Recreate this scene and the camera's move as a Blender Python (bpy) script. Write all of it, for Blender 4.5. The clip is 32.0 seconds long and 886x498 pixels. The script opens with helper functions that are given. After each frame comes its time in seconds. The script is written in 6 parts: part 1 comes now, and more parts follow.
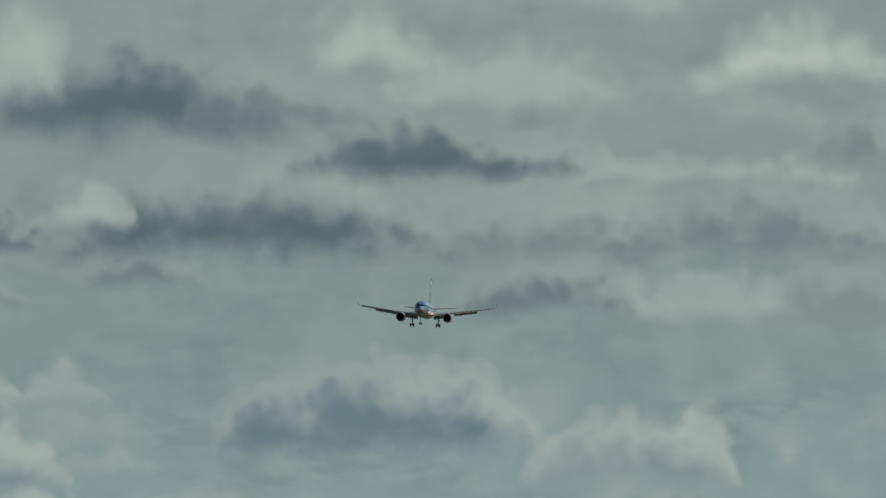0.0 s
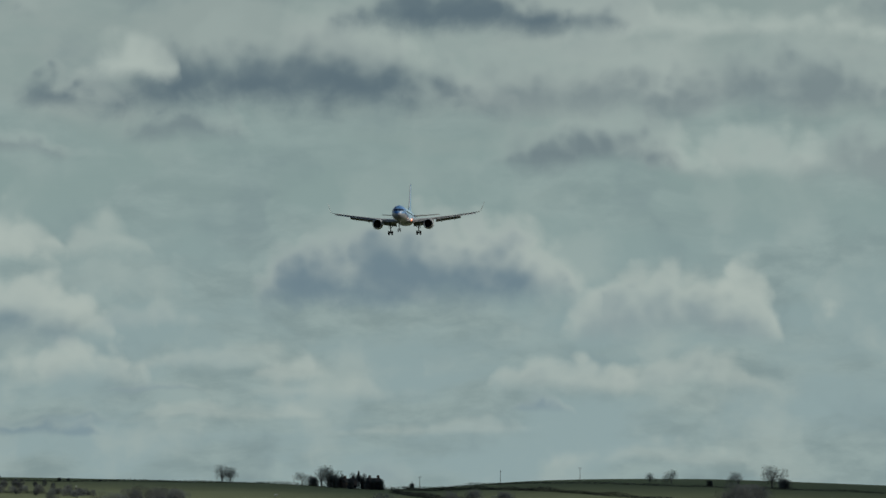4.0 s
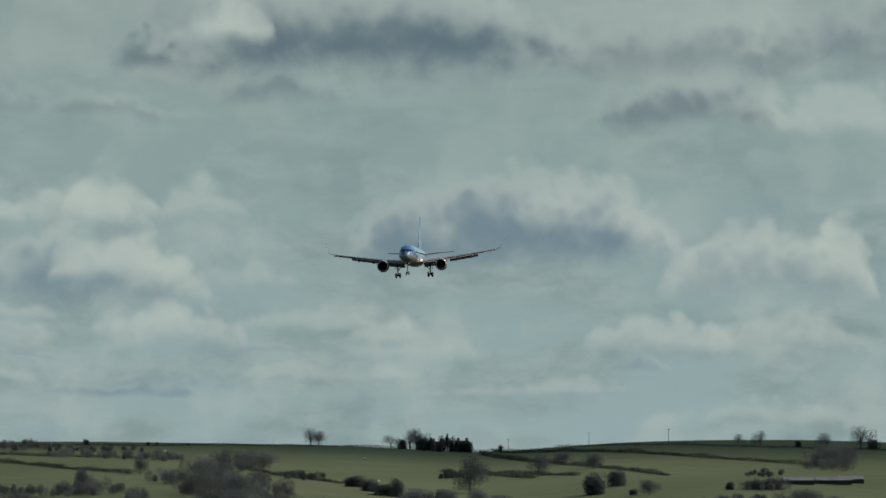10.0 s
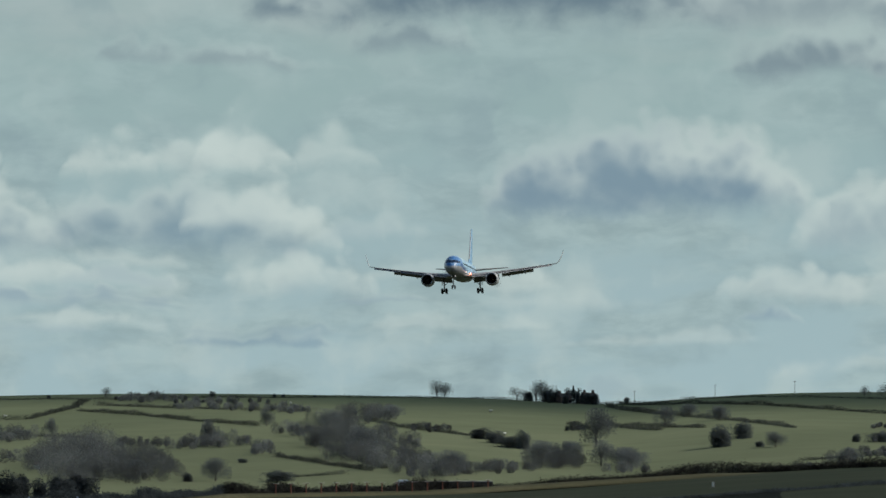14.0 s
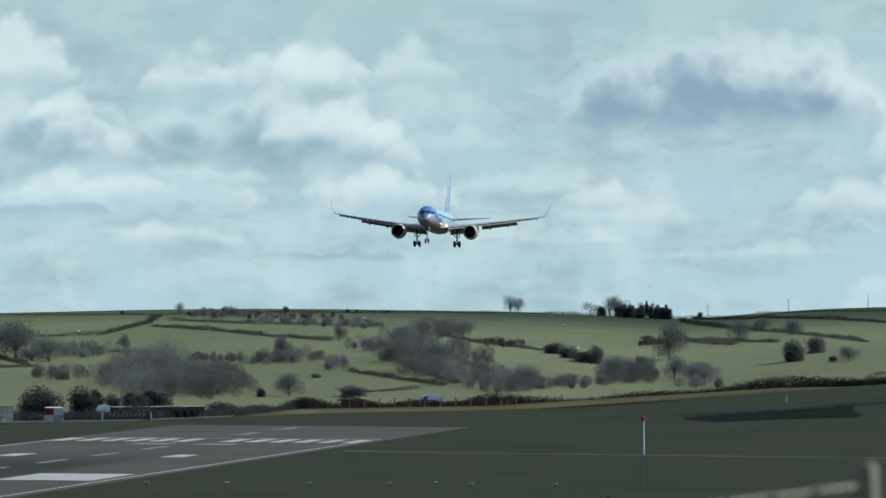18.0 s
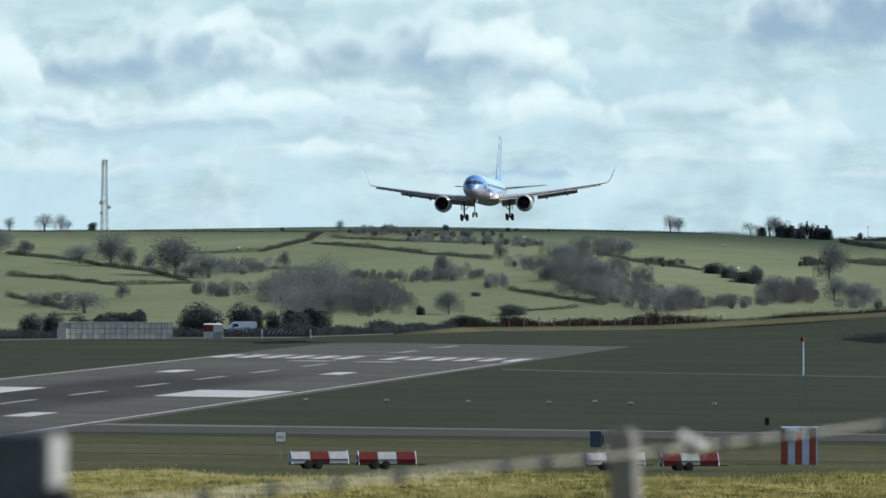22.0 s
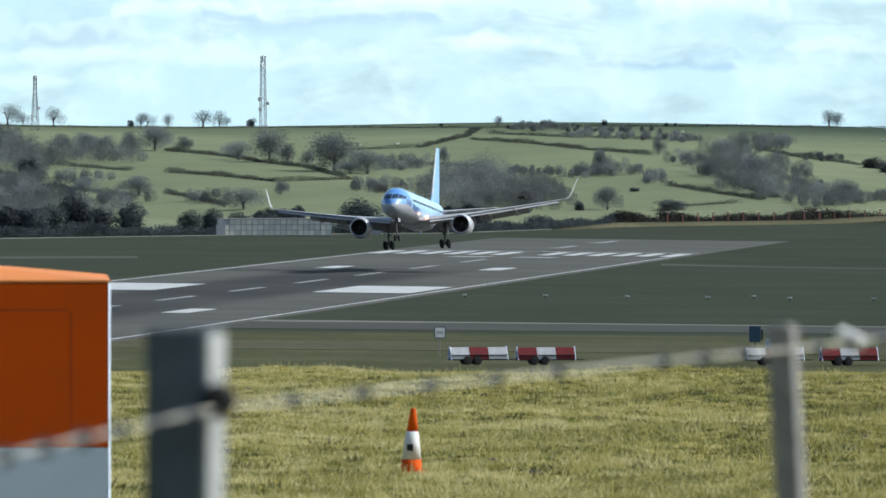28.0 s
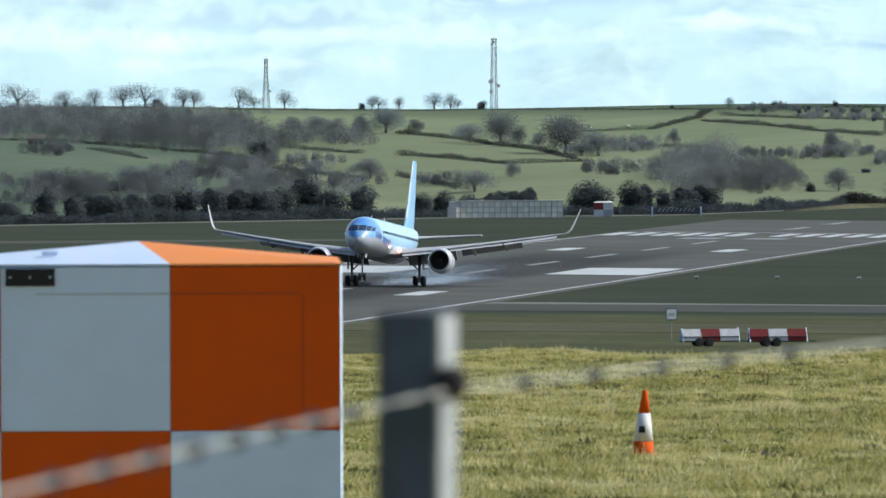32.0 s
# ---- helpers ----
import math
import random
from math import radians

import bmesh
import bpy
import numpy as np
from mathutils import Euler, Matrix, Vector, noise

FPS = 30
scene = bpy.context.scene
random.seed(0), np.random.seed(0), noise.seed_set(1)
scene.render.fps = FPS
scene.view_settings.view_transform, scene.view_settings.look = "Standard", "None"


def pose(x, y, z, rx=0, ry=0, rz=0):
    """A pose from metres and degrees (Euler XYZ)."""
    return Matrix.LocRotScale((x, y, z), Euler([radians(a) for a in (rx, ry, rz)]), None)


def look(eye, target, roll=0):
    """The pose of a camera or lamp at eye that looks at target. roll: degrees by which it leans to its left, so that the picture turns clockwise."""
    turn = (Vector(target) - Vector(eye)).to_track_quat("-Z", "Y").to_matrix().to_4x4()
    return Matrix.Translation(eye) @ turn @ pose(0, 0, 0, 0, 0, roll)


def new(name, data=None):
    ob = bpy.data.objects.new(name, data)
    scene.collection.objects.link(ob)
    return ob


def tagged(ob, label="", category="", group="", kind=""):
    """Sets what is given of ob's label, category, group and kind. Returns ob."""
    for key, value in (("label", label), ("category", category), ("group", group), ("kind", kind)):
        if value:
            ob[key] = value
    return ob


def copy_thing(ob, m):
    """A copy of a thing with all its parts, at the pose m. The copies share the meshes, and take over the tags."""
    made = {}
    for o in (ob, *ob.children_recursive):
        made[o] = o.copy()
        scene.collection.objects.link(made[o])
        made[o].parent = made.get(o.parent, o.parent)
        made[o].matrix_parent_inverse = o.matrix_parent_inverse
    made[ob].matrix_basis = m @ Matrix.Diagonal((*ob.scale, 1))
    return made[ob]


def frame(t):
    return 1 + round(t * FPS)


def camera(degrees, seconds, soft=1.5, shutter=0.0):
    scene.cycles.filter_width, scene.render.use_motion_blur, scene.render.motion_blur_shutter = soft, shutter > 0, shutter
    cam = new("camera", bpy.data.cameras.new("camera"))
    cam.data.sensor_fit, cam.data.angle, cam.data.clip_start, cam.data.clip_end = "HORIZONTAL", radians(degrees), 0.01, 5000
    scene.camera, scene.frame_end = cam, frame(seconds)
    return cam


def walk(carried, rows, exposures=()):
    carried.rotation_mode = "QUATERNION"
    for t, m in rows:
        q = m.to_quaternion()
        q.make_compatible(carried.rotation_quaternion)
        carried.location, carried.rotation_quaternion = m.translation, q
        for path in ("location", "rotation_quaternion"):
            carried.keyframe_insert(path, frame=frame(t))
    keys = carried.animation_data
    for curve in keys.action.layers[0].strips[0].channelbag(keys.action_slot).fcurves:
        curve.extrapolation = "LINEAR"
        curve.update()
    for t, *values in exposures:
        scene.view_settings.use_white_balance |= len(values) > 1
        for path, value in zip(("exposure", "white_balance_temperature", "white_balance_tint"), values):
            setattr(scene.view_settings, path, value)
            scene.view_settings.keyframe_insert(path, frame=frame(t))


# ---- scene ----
EYE = (0.0, 0.0, 22.5)


def bearing(mrad, dist, z=0.0):
    b = mrad / 1000
    return Vector((dist * math.sin(b), dist * math.cos(b), z))


def aim(mrad, elev, roll):
    b, e = mrad / 1000, elev / 1000
    way = Vector((math.sin(b) * math.cos(e), math.cos(b) * math.cos(e), math.sin(e)))
    return look(EYE, Vector(EYE) + way * 100, roll)


CAMERA_ROWS = [  # seconds, bearing and elevation in milliradians, roll in degrees
    (0.0, 58.91, 32.09, -0.01), (0.5, 56.77, 29.45, -0.05), (1.0, 54.14, 26.62, -0.03), (1.5, 52.05, 25.01, 0.02),
    (2.0, 51.34, 23.4, 0.08), (2.5, 52.56, 21.45, -0.0), (3.0, 54.81, 19.82, 0.12), (3.5, 55.71, 19.21, 0.16),
    (5.5, 54.84, 17.1, 0.2), (6.0, 56.06, 16.75, 0.13), (6.5, 55.12, 16.96, 0.03), (7.0, 52.83, 16.76, 0.11),
    (7.5, 50.91, 17.35, -0.11), (8.0, 48.93, 16.49, 0.16), (8.5, 48.41, 15.31, -0.06), (9.0, 47.85, 14.77, -0.06),
    (9.5, 47.95, 14.53, -0.07), (10.0, 47.56, 15.3, -0.14), (10.5, 48.35, 14.85, -0.08), (11.0, 46.19, 14.42, -0.14),
    (11.5, 45.82, 12.18, -0.12), (12.0, 44.54, 10.08, -0.14), (12.5, 43.59, 8.73, -0.14), (13.0, 40.51, 5.94, -0.32),
    (13.5, 37.21, 4.94, -0.06), (14.0, 35.98, 10.93, -0.13), (14.5, 34.19, 8.59, -0.02), (15.0, 32.08, 7.33, -0.08),
    (15.5, 29.25, 5.35, 0.1), (17.5, 28.86, 0.79, -0.12), (18.0, 29.25, 3.15, -0.21), (18.5, 27.69, 1.28, -0.11),
    (19.0, 26.01, 2.88, -0.15), (19.5, 22.96, 2.61, -0.12), (20.0, 20.46, 0.61, -0.33), (20.5, 16.97, 0.21, -0.15),
    (21.0, 15.96, 1.5, 0.12), (21.5, 15.26, -1.79, 0.19), (22.0, 14.55, -4.3, 0.16), (22.5, 12.3, -1.54, -0.04),
    (23.0, 12.4, 1.63, -0.08), (23.5, 11.6, -1.29, 0.01), (24.0, 10.51, -3.44, -0.11), (24.5, 9.97, -3.61, -0.04),
    (25.0, 10.03, -5.48, -0.01), (25.5, 7.98, -8.36, -0.04), (27.5, 2.33, -12.47, 0.0), (28.0, 0.0, -13.9, 0.0),
    (28.5, -3.26, -15.63, 0.14), (29.0, -6.09, -15.9, 0.08), (29.5, -8.8, -15.16, -0.11), (30.0, -9.92, -11.66, -0.19),
    (30.5, -12.83, -12.74, -0.06), (31.0, -14.6, -14.22, -0.01), (31.5, -17.67, -16.49, -0.36), (32.0, -21.22, -15.5, -0.2),
]

cam = camera(4.653, 32.0, soft=1.6)
cam.data.dof.use_dof = True
cam.data.dof.focus_distance = 1500
cam.data.dof.aperture_fstop = 22
walk(cam, [(t, aim(b, e, r)) for t, b, e, r in CAMERA_ROWS],
     exposures=[(0, -1.45, 6850, 7), (3, -1.31, 6850, 7), (6, -1.27, 6850, 7), (11, -1.15, 6850, 7.5), (13, -0.82, 6650, 8), (14, -0.9, 6600, 8), (15, -0.93, 6600, 8),
                (17.5, -0.46, 6250, 9), (19, -0.48, 6200, 9), (20, -0.5, 6230, 10), (21, -0.5, 6230, 10), (22, -0.2, 6300, 11.5), (23, -0.42, 6200, 11), (24, -0.24, 6250, 11.5), (25.5, -0.2, 6260, 11.5),
                (28, 0.12, 6150, 9), (32, 0.11, 6100, 9)])

# ---- world and sun ----
SUN_WAY = Vector((0.80, 0.10, 0.60)).normalized()
world = bpy.data.worlds.new("world")
scene.world = world
world.use_nodes = True
wn = world.node_tree.nodes
sky = wn.new("ShaderNodeTexSky")
sky.sky_type = "NISHITA"
sky.sun_disc = False
sky.sun_elevation = math.asin(SUN_WAY.z)
sky.sun_rotation = math.atan2(SUN_WAY.x, SUN_WAY.y)
world.node_tree.links.new(sky.outputs[0], wn["Background"].inputs[0])
wn["Background"].inputs[1].default_value = 0.10
sun = new("sun", bpy.data.lights.new("sun", "SUN"))
sun.data.energy, sun.data.angle, sun.data.color = 4.6, radians(0.6), (1.0, 0.95, 0.86)
sun.matrix_world = look((0, 0, 0), -SUN_WAY)


# ---- materials ----
class Nodes:
    """Short hands for one node tree."""

    def __init__(self, name):
        self.mat = bpy.data.materials.new(name)
        self.mat.use_nodes = True
        self.tree = self.mat.node_tree
        self.bsdf = self.tree.nodes["Principled BSDF"]

    def add(self, kind, operation=""):
        n = self.tree.nodes.new(kind)
        if operation:
            n.operation = operation
        return n

    def link(self, a, b):
        self.tree.links.new(a, b)

    def noise(self, vec, scale, detail=4.0, rough=0.6):
        n = self.add("ShaderNodeTexNoise")
        n.inputs["Scale"].default_value, n.inputs["Detail"].default_value, n.inputs["Roughness"].default_value = scale, detail, rough
        self.link(vec, n.inputs["Vector"])
        return n.outputs["Fac"]

    def ramp(self, fac, stops):
        n = self.add("ShaderNodeValToRGB")
        e = n.color_ramp.elements
        while len(e) < len(stops):
            e.new(0.5)
        for el, (p, c) in zip(e, stops):
            el.position, el.color = p, (*c, 1)
        self.link(fac, n.inputs[0])
        return n.outputs[0]

    def mix(self, fac, a, b, blend="MIX"):
        n = self.add("ShaderNodeMix")
        n.data_type, n.blend_type = "RGBA", blend
        for value, socket in ((fac, n.inputs[0]), (a, n.inputs[6]), (b, n.inputs[7])):
            if isinstance(value, (int, float)):
                socket.default_value = value
            elif isinstance(value, tuple):
                socket.default_value = (*value, 1)
            else:
                self.link(value, socket)
        return n.outputs[2]

    def math(self, op, a, b=0.0, clamp=False):
        n = self.add("ShaderNodeMath", op)
        n.use_clamp = clamp
        for value, socket in ((a, n.inputs[0]), (b, n.inputs[1])):
            if isinstance(value, (int, float)):
                socket.default_value = value
            else:
                self.link(value, socket)
        return n.outputs[0]

    def smooth(self, value, lo, hi, a=0.0, b=1.0):
        n = self.add("ShaderNodeMapRange")
        n.interpolation_type = "SMOOTHSTEP"
        self.link(value, n.inputs[0])
        for i, v in enumerate((lo, hi, a, b)):
            n.inputs[1 + i].default_value = v
        return n.outputs[0]

    def bump(self, height, strength, distance=0.02):
        n = self.add("ShaderNodeBump")
        n.inputs["Strength"].default_value, n.inputs["Distance"].default_value = strength, distance
        self.link(height, n.inputs["Height"])
        self.link(n.outputs[0], self.bsdf.inputs["Normal"])


def surface(name, colour, rough=0.7, metal=0.0, vary=0.25, scale=2.0, grain=40.0, bump=0.15, coords="Object", random=0.0, fleck=0.25, gloss=0.5):
    """A worn surface: base colour with broad stains and fine grain."""
    n = Nodes(name)
    tc = n.add("ShaderNodeTexCoord").outputs[coords]
    broad, fine = n.noise(tc, scale, 5), n.noise(tc, grain, 3)
    dark = tuple(c * (1 - vary) for c in colour)
    light = tuple(min(1, c * (1 + vary * 0.6)) for c in colour)
    col = n.mix(n.smooth(broad, 0.3, 0.7), dark, light)
    n.bsdf.inputs["Specular IOR Level"].default_value = gloss
    col = n.mix(fleck, col, n.ramp(fine, [(0.3, tuple(c * 0.6 for c in colour)), (0.7, tuple(min(1, c * 1.25) for c in colour))]))
    if random:
        info = n.add("ShaderNodeObjectInfo").outputs["Random"]
        hsv = n.add("ShaderNodeHueSaturation")
        n.link(n.smooth(info, 0, 1, 1 - random, 1 + random), hsv.inputs["Value"])
        n.link(col, hsv.inputs["Color"])
        col = hsv.outputs[0]
    n.link(col, n.bsdf.inputs["Base Color"])
    n.link(n.smooth(broad, 0.2, 0.8, max(0, rough - 0.1), min(1, rough + 0.1)), n.bsdf.inputs["Roughness"])
    n.bsdf.inputs["Metallic"].default_value = metal
    if bump:
        n.bump(fine, bump)
    return n.mat


def leafy(name, low, high, rough=0.8, thin=0.0, gaps=0.0, clump=0.35):
    """Twigs, leaves and blades: each island takes its own shade; gaps is the open share of a spray of twigs, clump the scale of darker kinds."""
    n = Nodes(name)
    geo = n.add("ShaderNodeNewGeometry")
    info = n.add("ShaderNodeObjectInfo")
    tc = n.add("ShaderNodeTexCoord").outputs["Object"]
    col = n.mix(geo.outputs["Random Per Island"], low, high)
    hsv = n.add("ShaderNodeHueSaturation")
    n.link(n.smooth(info.outputs["Random"], 0, 1, 0.75, 1.25), hsv.inputs["Value"])
    n.link(n.mix(n.smooth(n.noise(tc, clump, 2), 0.36, 0.64), col, tuple(c * 0.55 for c in low)), hsv.inputs["Color"])
    n.link(hsv.outputs[0], n.bsdf.inputs["Base Color"])
    n.bsdf.inputs["Roughness"].default_value = rough
    n.bsdf.inputs["Specular IOR Level"].default_value = 0.15
    if thin:
        through_light = n.add("ShaderNodeBsdfTranslucent")
        n.link(hsv.outputs[0], through_light.inputs[0])
        both = n.add("ShaderNodeMixShader")
        both.inputs[0].default_value = thin
        n.link(n.bsdf.outputs[0], both.inputs[1])
        n.link(through_light.outputs[0], both.inputs[2])
        n.link(both.outputs[0], n.tree.nodes["Material Output"].inputs[0])
        if gaps:
            spray = n.add("ShaderNodeMixShader")
            spray.inputs[0].default_value = gaps
            n.link(both.outputs[0], spray.inputs[1])
            n.link(n.add("ShaderNodeBsdfTransparent").outputs[0], spray.inputs[2])
            n.link(spray.outputs[0], n.tree.nodes["Material Output"].inputs[0])
    return n.mat


def glow(name, colour, strength):
    n = Nodes(name)
    n.bsdf.inputs["Base Color"].default_value = (*colour, 1)
    n.bsdf.inputs["Emission Color"].default_value = (*colour, 1)
    n.bsdf.inputs["Emission Strength"].default_value = strength
    return n.mat


def ground_material(name, dark, mid, light, broad, fine, bump=0.4, straw=None, fleck=0.55):
    n = Nodes(name)
    tc = n.add("ShaderNodeTexCoord").outputs["Object"]
    a, b = n.noise(tc, broad, 6, 0.65), n.noise(tc, fine, 4, 0.7)
    col = n.ramp(a, [(0.3, dark), (0.5, mid), (0.72, light)])
    col = n.mix(n.smooth(b, 0.35, 0.7, 0.0, fleck), col, tuple(c * 0.62 for c in dark))
    if straw:
        col = n.mix(n.smooth(n.noise(tc, broad * 3.1, 5), 0.45, 0.62, 0, 0.8), col, straw)
    n.link(col, n.bsdf.inputs["Base Color"])
    n.bsdf.inputs["Roughness"].default_value = 0.95
    n.bsdf.inputs["Specular IOR Level"].default_value = 0.03
    n.bump(b, bump, 0.08)
    return n.mat


MEADOW = ground_material("meadow_turf", (0.12, 0.125, 0.028), (0.20, 0.19, 0.050), (0.32, 0.28, 0.10), 0.35, 6.0, straw=(0.40, 0.34, 0.13))
# Turf colour darkened to stand in for cloud shade over the airfield.
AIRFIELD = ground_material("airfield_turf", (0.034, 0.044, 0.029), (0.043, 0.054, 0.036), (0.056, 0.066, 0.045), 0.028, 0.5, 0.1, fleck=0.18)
# Pasture colour tinted bluer to take in the distance haze.
PASTURE = ground_material("hill_pasture", (0.140, 0.165, 0.100), (0.175, 0.202, 0.121), (0.230, 0.256, 0.156), 0.0035, 0.03, 0.0, fleck=0.22)
# Darker pasture colour that paints cloud shade onto the left of the slope.
SHADED_PASTURE = ground_material("shaded_pasture", (0.080, 0.105, 0.078), (0.100, 0.128, 0.092), (0.128, 0.158, 0.108), 0.0035, 0.03, 0.0, fleck=0.22)
ROUGH_TURF = ground_material("dry_airfield_turf", (0.058, 0.064, 0.032), (0.084, 0.090, 0.046), (0.118, 0.120, 0.066), 0.05, 0.6)
VALLEY = ground_material("valley_scrub", (0.035, 0.045, 0.025), (0.05, 0.06, 0.035), (0.07, 0.08, 0.045), 0.01, 0.3)


def runway_asphalt():
    """Grey asphalt, darkened by tyre rubber along the landing lane."""
    n = Nodes("runway_asphalt")
    tc = n.add("ShaderNodeTexCoord").outputs["Object"]
    across = n.add("ShaderNodeVectorMath", "DOT_PRODUCT")
    n.link(tc, across.inputs[0])
    across.inputs[1].default_value = (0.99373, -0.11177, 0)
    along = n.add("ShaderNodeVectorMath", "DOT_PRODUCT")
    n.link(tc, along.inputs[0])
    along.inputs[1].default_value = (-0.11177, -0.99373, 0)
    v = n.math("ADD", across.outputs["Value"], 163.65)
    stain = n.noise(tc, 0.02, 5)
    lane = n.smooth(n.math("ABSOLUTE", n.math("ADD", v, 1.0)), 13.5, 6.5)
    reach = n.smooth(along.outputs["Value"], -1480.0, -1330.0)
    wear = n.math("MULTIPLY", n.math("MULTIPLY", lane, reach), n.smooth(stain, 0.3, 0.6, 0.65, 1.0))
    col = n.mix(n.smooth(n.noise(tc, 0.05, 6), 0.3, 0.7), (0.076, 0.078, 0.071), (0.104, 0.105, 0.096))
    col = n.mix(wear, col, (0.036, 0.038, 0.038))
    n.link(col, n.bsdf.inputs["Base Color"])
    n.bsdf.inputs["Roughness"].default_value = 0.9
    n.bsdf.inputs["Specular IOR Level"].default_value = 0.12
    n.bump(n.noise(tc, 2.0, 4), 0.1)
    return n.mat


ASPHALT = runway_asphalt()
TAXI = surface("taxiway_concrete", (0.064, 0.067, 0.059), 0.9, vary=0.25, scale=0.05, grain=3.0, bump=0.1, gloss=0.12)
DARK_STRIP = ground_material("dark_strip_turf", (0.006, 0.010, 0.008), (0.009, 0.013, 0.011), (0.015, 0.020, 0.016), 0.03, 0.5)
DRY_STRIP = ground_material("dry_verge", (0.075, 0.078, 0.048), (0.098, 0.098, 0.060), (0.125, 0.122, 0.078), 0.04, 1.2)
PATH_DULL = surface("dull_concrete_path", (0.075, 0.078, 0.062), 0.9, vary=0.25, scale=0.05, grain=3.0, bump=0.1, gloss=0.1)
ROAD_PAINT = surface("worn_road_paint", (0.50, 0.53, 0.53), 0.75, vary=0.22, scale=0.25, grain=3.0, bump=0.05)
THIN_PAINT = surface("thin_worn_paint", (0.27, 0.29, 0.29), 0.8, vary=0.35, scale=0.2, grain=3.0, bump=0.05)
SOIL = surface("dark_soil", (0.060, 0.048, 0.034), 0.95, vary=0.4, scale=8, grain=30)
BARK = surface("bark", (0.12, 0.11, 0.105), 0.95, vary=0.35, scale=1.5, grain=12)
# Distant twigs and leaves: haze is mixed into their greyer, bluer, paler colours.
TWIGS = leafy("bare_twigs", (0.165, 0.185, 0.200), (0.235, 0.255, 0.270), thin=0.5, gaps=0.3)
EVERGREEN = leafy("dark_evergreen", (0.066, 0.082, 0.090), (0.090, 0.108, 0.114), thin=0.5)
HAZY_TWIGS = leafy("hazy_ridge_twigs", (0.22, 0.235, 0.235), (0.32, 0.33, 0.32), thin=0.5, gaps=0.5)
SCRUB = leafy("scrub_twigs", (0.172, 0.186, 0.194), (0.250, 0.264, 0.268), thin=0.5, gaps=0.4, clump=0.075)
HAZY_EVERGREEN = leafy("hazy_evergreen", (0.102, 0.120, 0.128), (0.148, 0.170, 0.175), thin=0.5, gaps=0.15)
BROWN_HEDGE = leafy("brown_hedge_twigs", (0.042, 0.043, 0.038), (0.064, 0.063, 0.054), thin=0.2)
HEDGE = leafy("hedge_leaves", (0.105, 0.118, 0.100), (0.155, 0.167, 0.140), thin=0.5)


def blade_material(name, stops, stray):
    """Grass in tufts: straw and green change over a hand's width and over metres, greener to the east."""
    n = Nodes(name)
    tc = n.add("ShaderNodeTexCoord").outputs["Object"]
    geo = n.add("ShaderNodeNewGeometry")
    tuft = n.noise(tc, 2.6, 5, 0.75)
    patch = n.noise(tc, 0.32, 6, 0.7)
    across = n.add("ShaderNodeSeparateXYZ")
    n.link(tc, across.inputs[0])
    lush = n.smooth(across.outputs[0], 1.5, 6.0, 1.58, 1.74)
    col = n.ramp(n.math("ADD", n.math("MULTIPLY", tuft, 2.0), n.math("SUBTRACT", n.math("MULTIPLY", patch, 2.2), lush)), stops)
    col = n.mix(n.smooth(geo.outputs["Random Per Island"], 0.72, 1.0, 0.0, 0.6), col, stray)
    n.link(col, n.bsdf.inputs["Base Color"])
    n.bsdf.inputs["Roughness"].default_value = 0.7
    thin = n.add("ShaderNodeBsdfTranslucent")
    n.link(col, thin.inputs[0])
    both = n.add("ShaderNodeMixShader")
    both.inputs[0].default_value = 0.45
    n.link(n.bsdf.outputs[0], both.inputs[1])
    n.link(thin.outputs[0], both.inputs[2])
    n.link(both.outputs[0], n.tree.nodes["Material Output"].inputs[0])
    return n.mat


BLADES = blade_material("grass_blades", [(0.26, (0.062, 0.082, 0.014)), (0.42, (0.24, 0.25, 0.045)), (0.60, (0.50, 0.47, 0.14)), (0.80, (0.84, 0.76, 0.42))], (0.90, 0.82, 0.52))
STRAW = blade_material("straw_blades", [(0.26, (0.36, 0.33, 0.085)), (0.5, (0.62, 0.55, 0.19)), (0.75, (0.88, 0.80, 0.42))], (0.92, 0.86, 0.52))
DARK_TUFT = blade_material("dark_tuft_blades", [(0.3, (0.06, 0.055, 0.020)), (0.5, (0.10, 0.105, 0.022)), (0.75, (0.17, 0.15, 0.05))], (0.24, 0.21, 0.08))
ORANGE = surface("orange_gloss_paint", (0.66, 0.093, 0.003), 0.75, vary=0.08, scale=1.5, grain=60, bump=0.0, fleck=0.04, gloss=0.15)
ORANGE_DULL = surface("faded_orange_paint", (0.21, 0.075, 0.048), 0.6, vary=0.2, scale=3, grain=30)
# Lighter orange that paints sun and sky sheen onto the cabin roof.
ORANGE_ROOF = surface("sunlit_orange_paint", (0.82, 0.27, 0.055), 0.55, vary=0.08, scale=1.5, grain=60, bump=0.0, fleck=0.04)
WHITE = surface("white_gloss_paint", (0.61, 0.725, 0.91), 0.5, vary=0.06, scale=1.2, grain=60, bump=0.0, fleck=0.04)
ORANGE_SEAM = surface("orange_seam", (0.42, 0.060, 0.003), 0.7, vary=0.1)
PALE_PANEL = surface("pale_panel", (0.84, 0.80, 0.68), 0.6, vary=0.12, scale=0.8, grain=10, random=0.1)
WHITE_DIRTY = surface("dirty_white_plastic", (0.72, 0.73, 0.71), 0.6, vary=0.2, scale=2, grain=20)
STRIPE_RED = surface("faded_orange_red", (0.42, 0.085, 0.04), 0.6, vary=0.15, scale=2, grain=20)
DARK_BOARD = surface("dark_green_board", (0.030, 0.036, 0.036), 0.7, vary=0.25, scale=0.8, grain=10)
RED = surface("red_plastic", (0.22, 0.022, 0.024), 0.5, vary=0.2, scale=2, grain=20)
BARRIER_WHITE = surface("dull_white_barrier", (0.46, 0.48, 0.50), 0.7, vary=0.25, scale=1.5, grain=15, gloss=0.2)
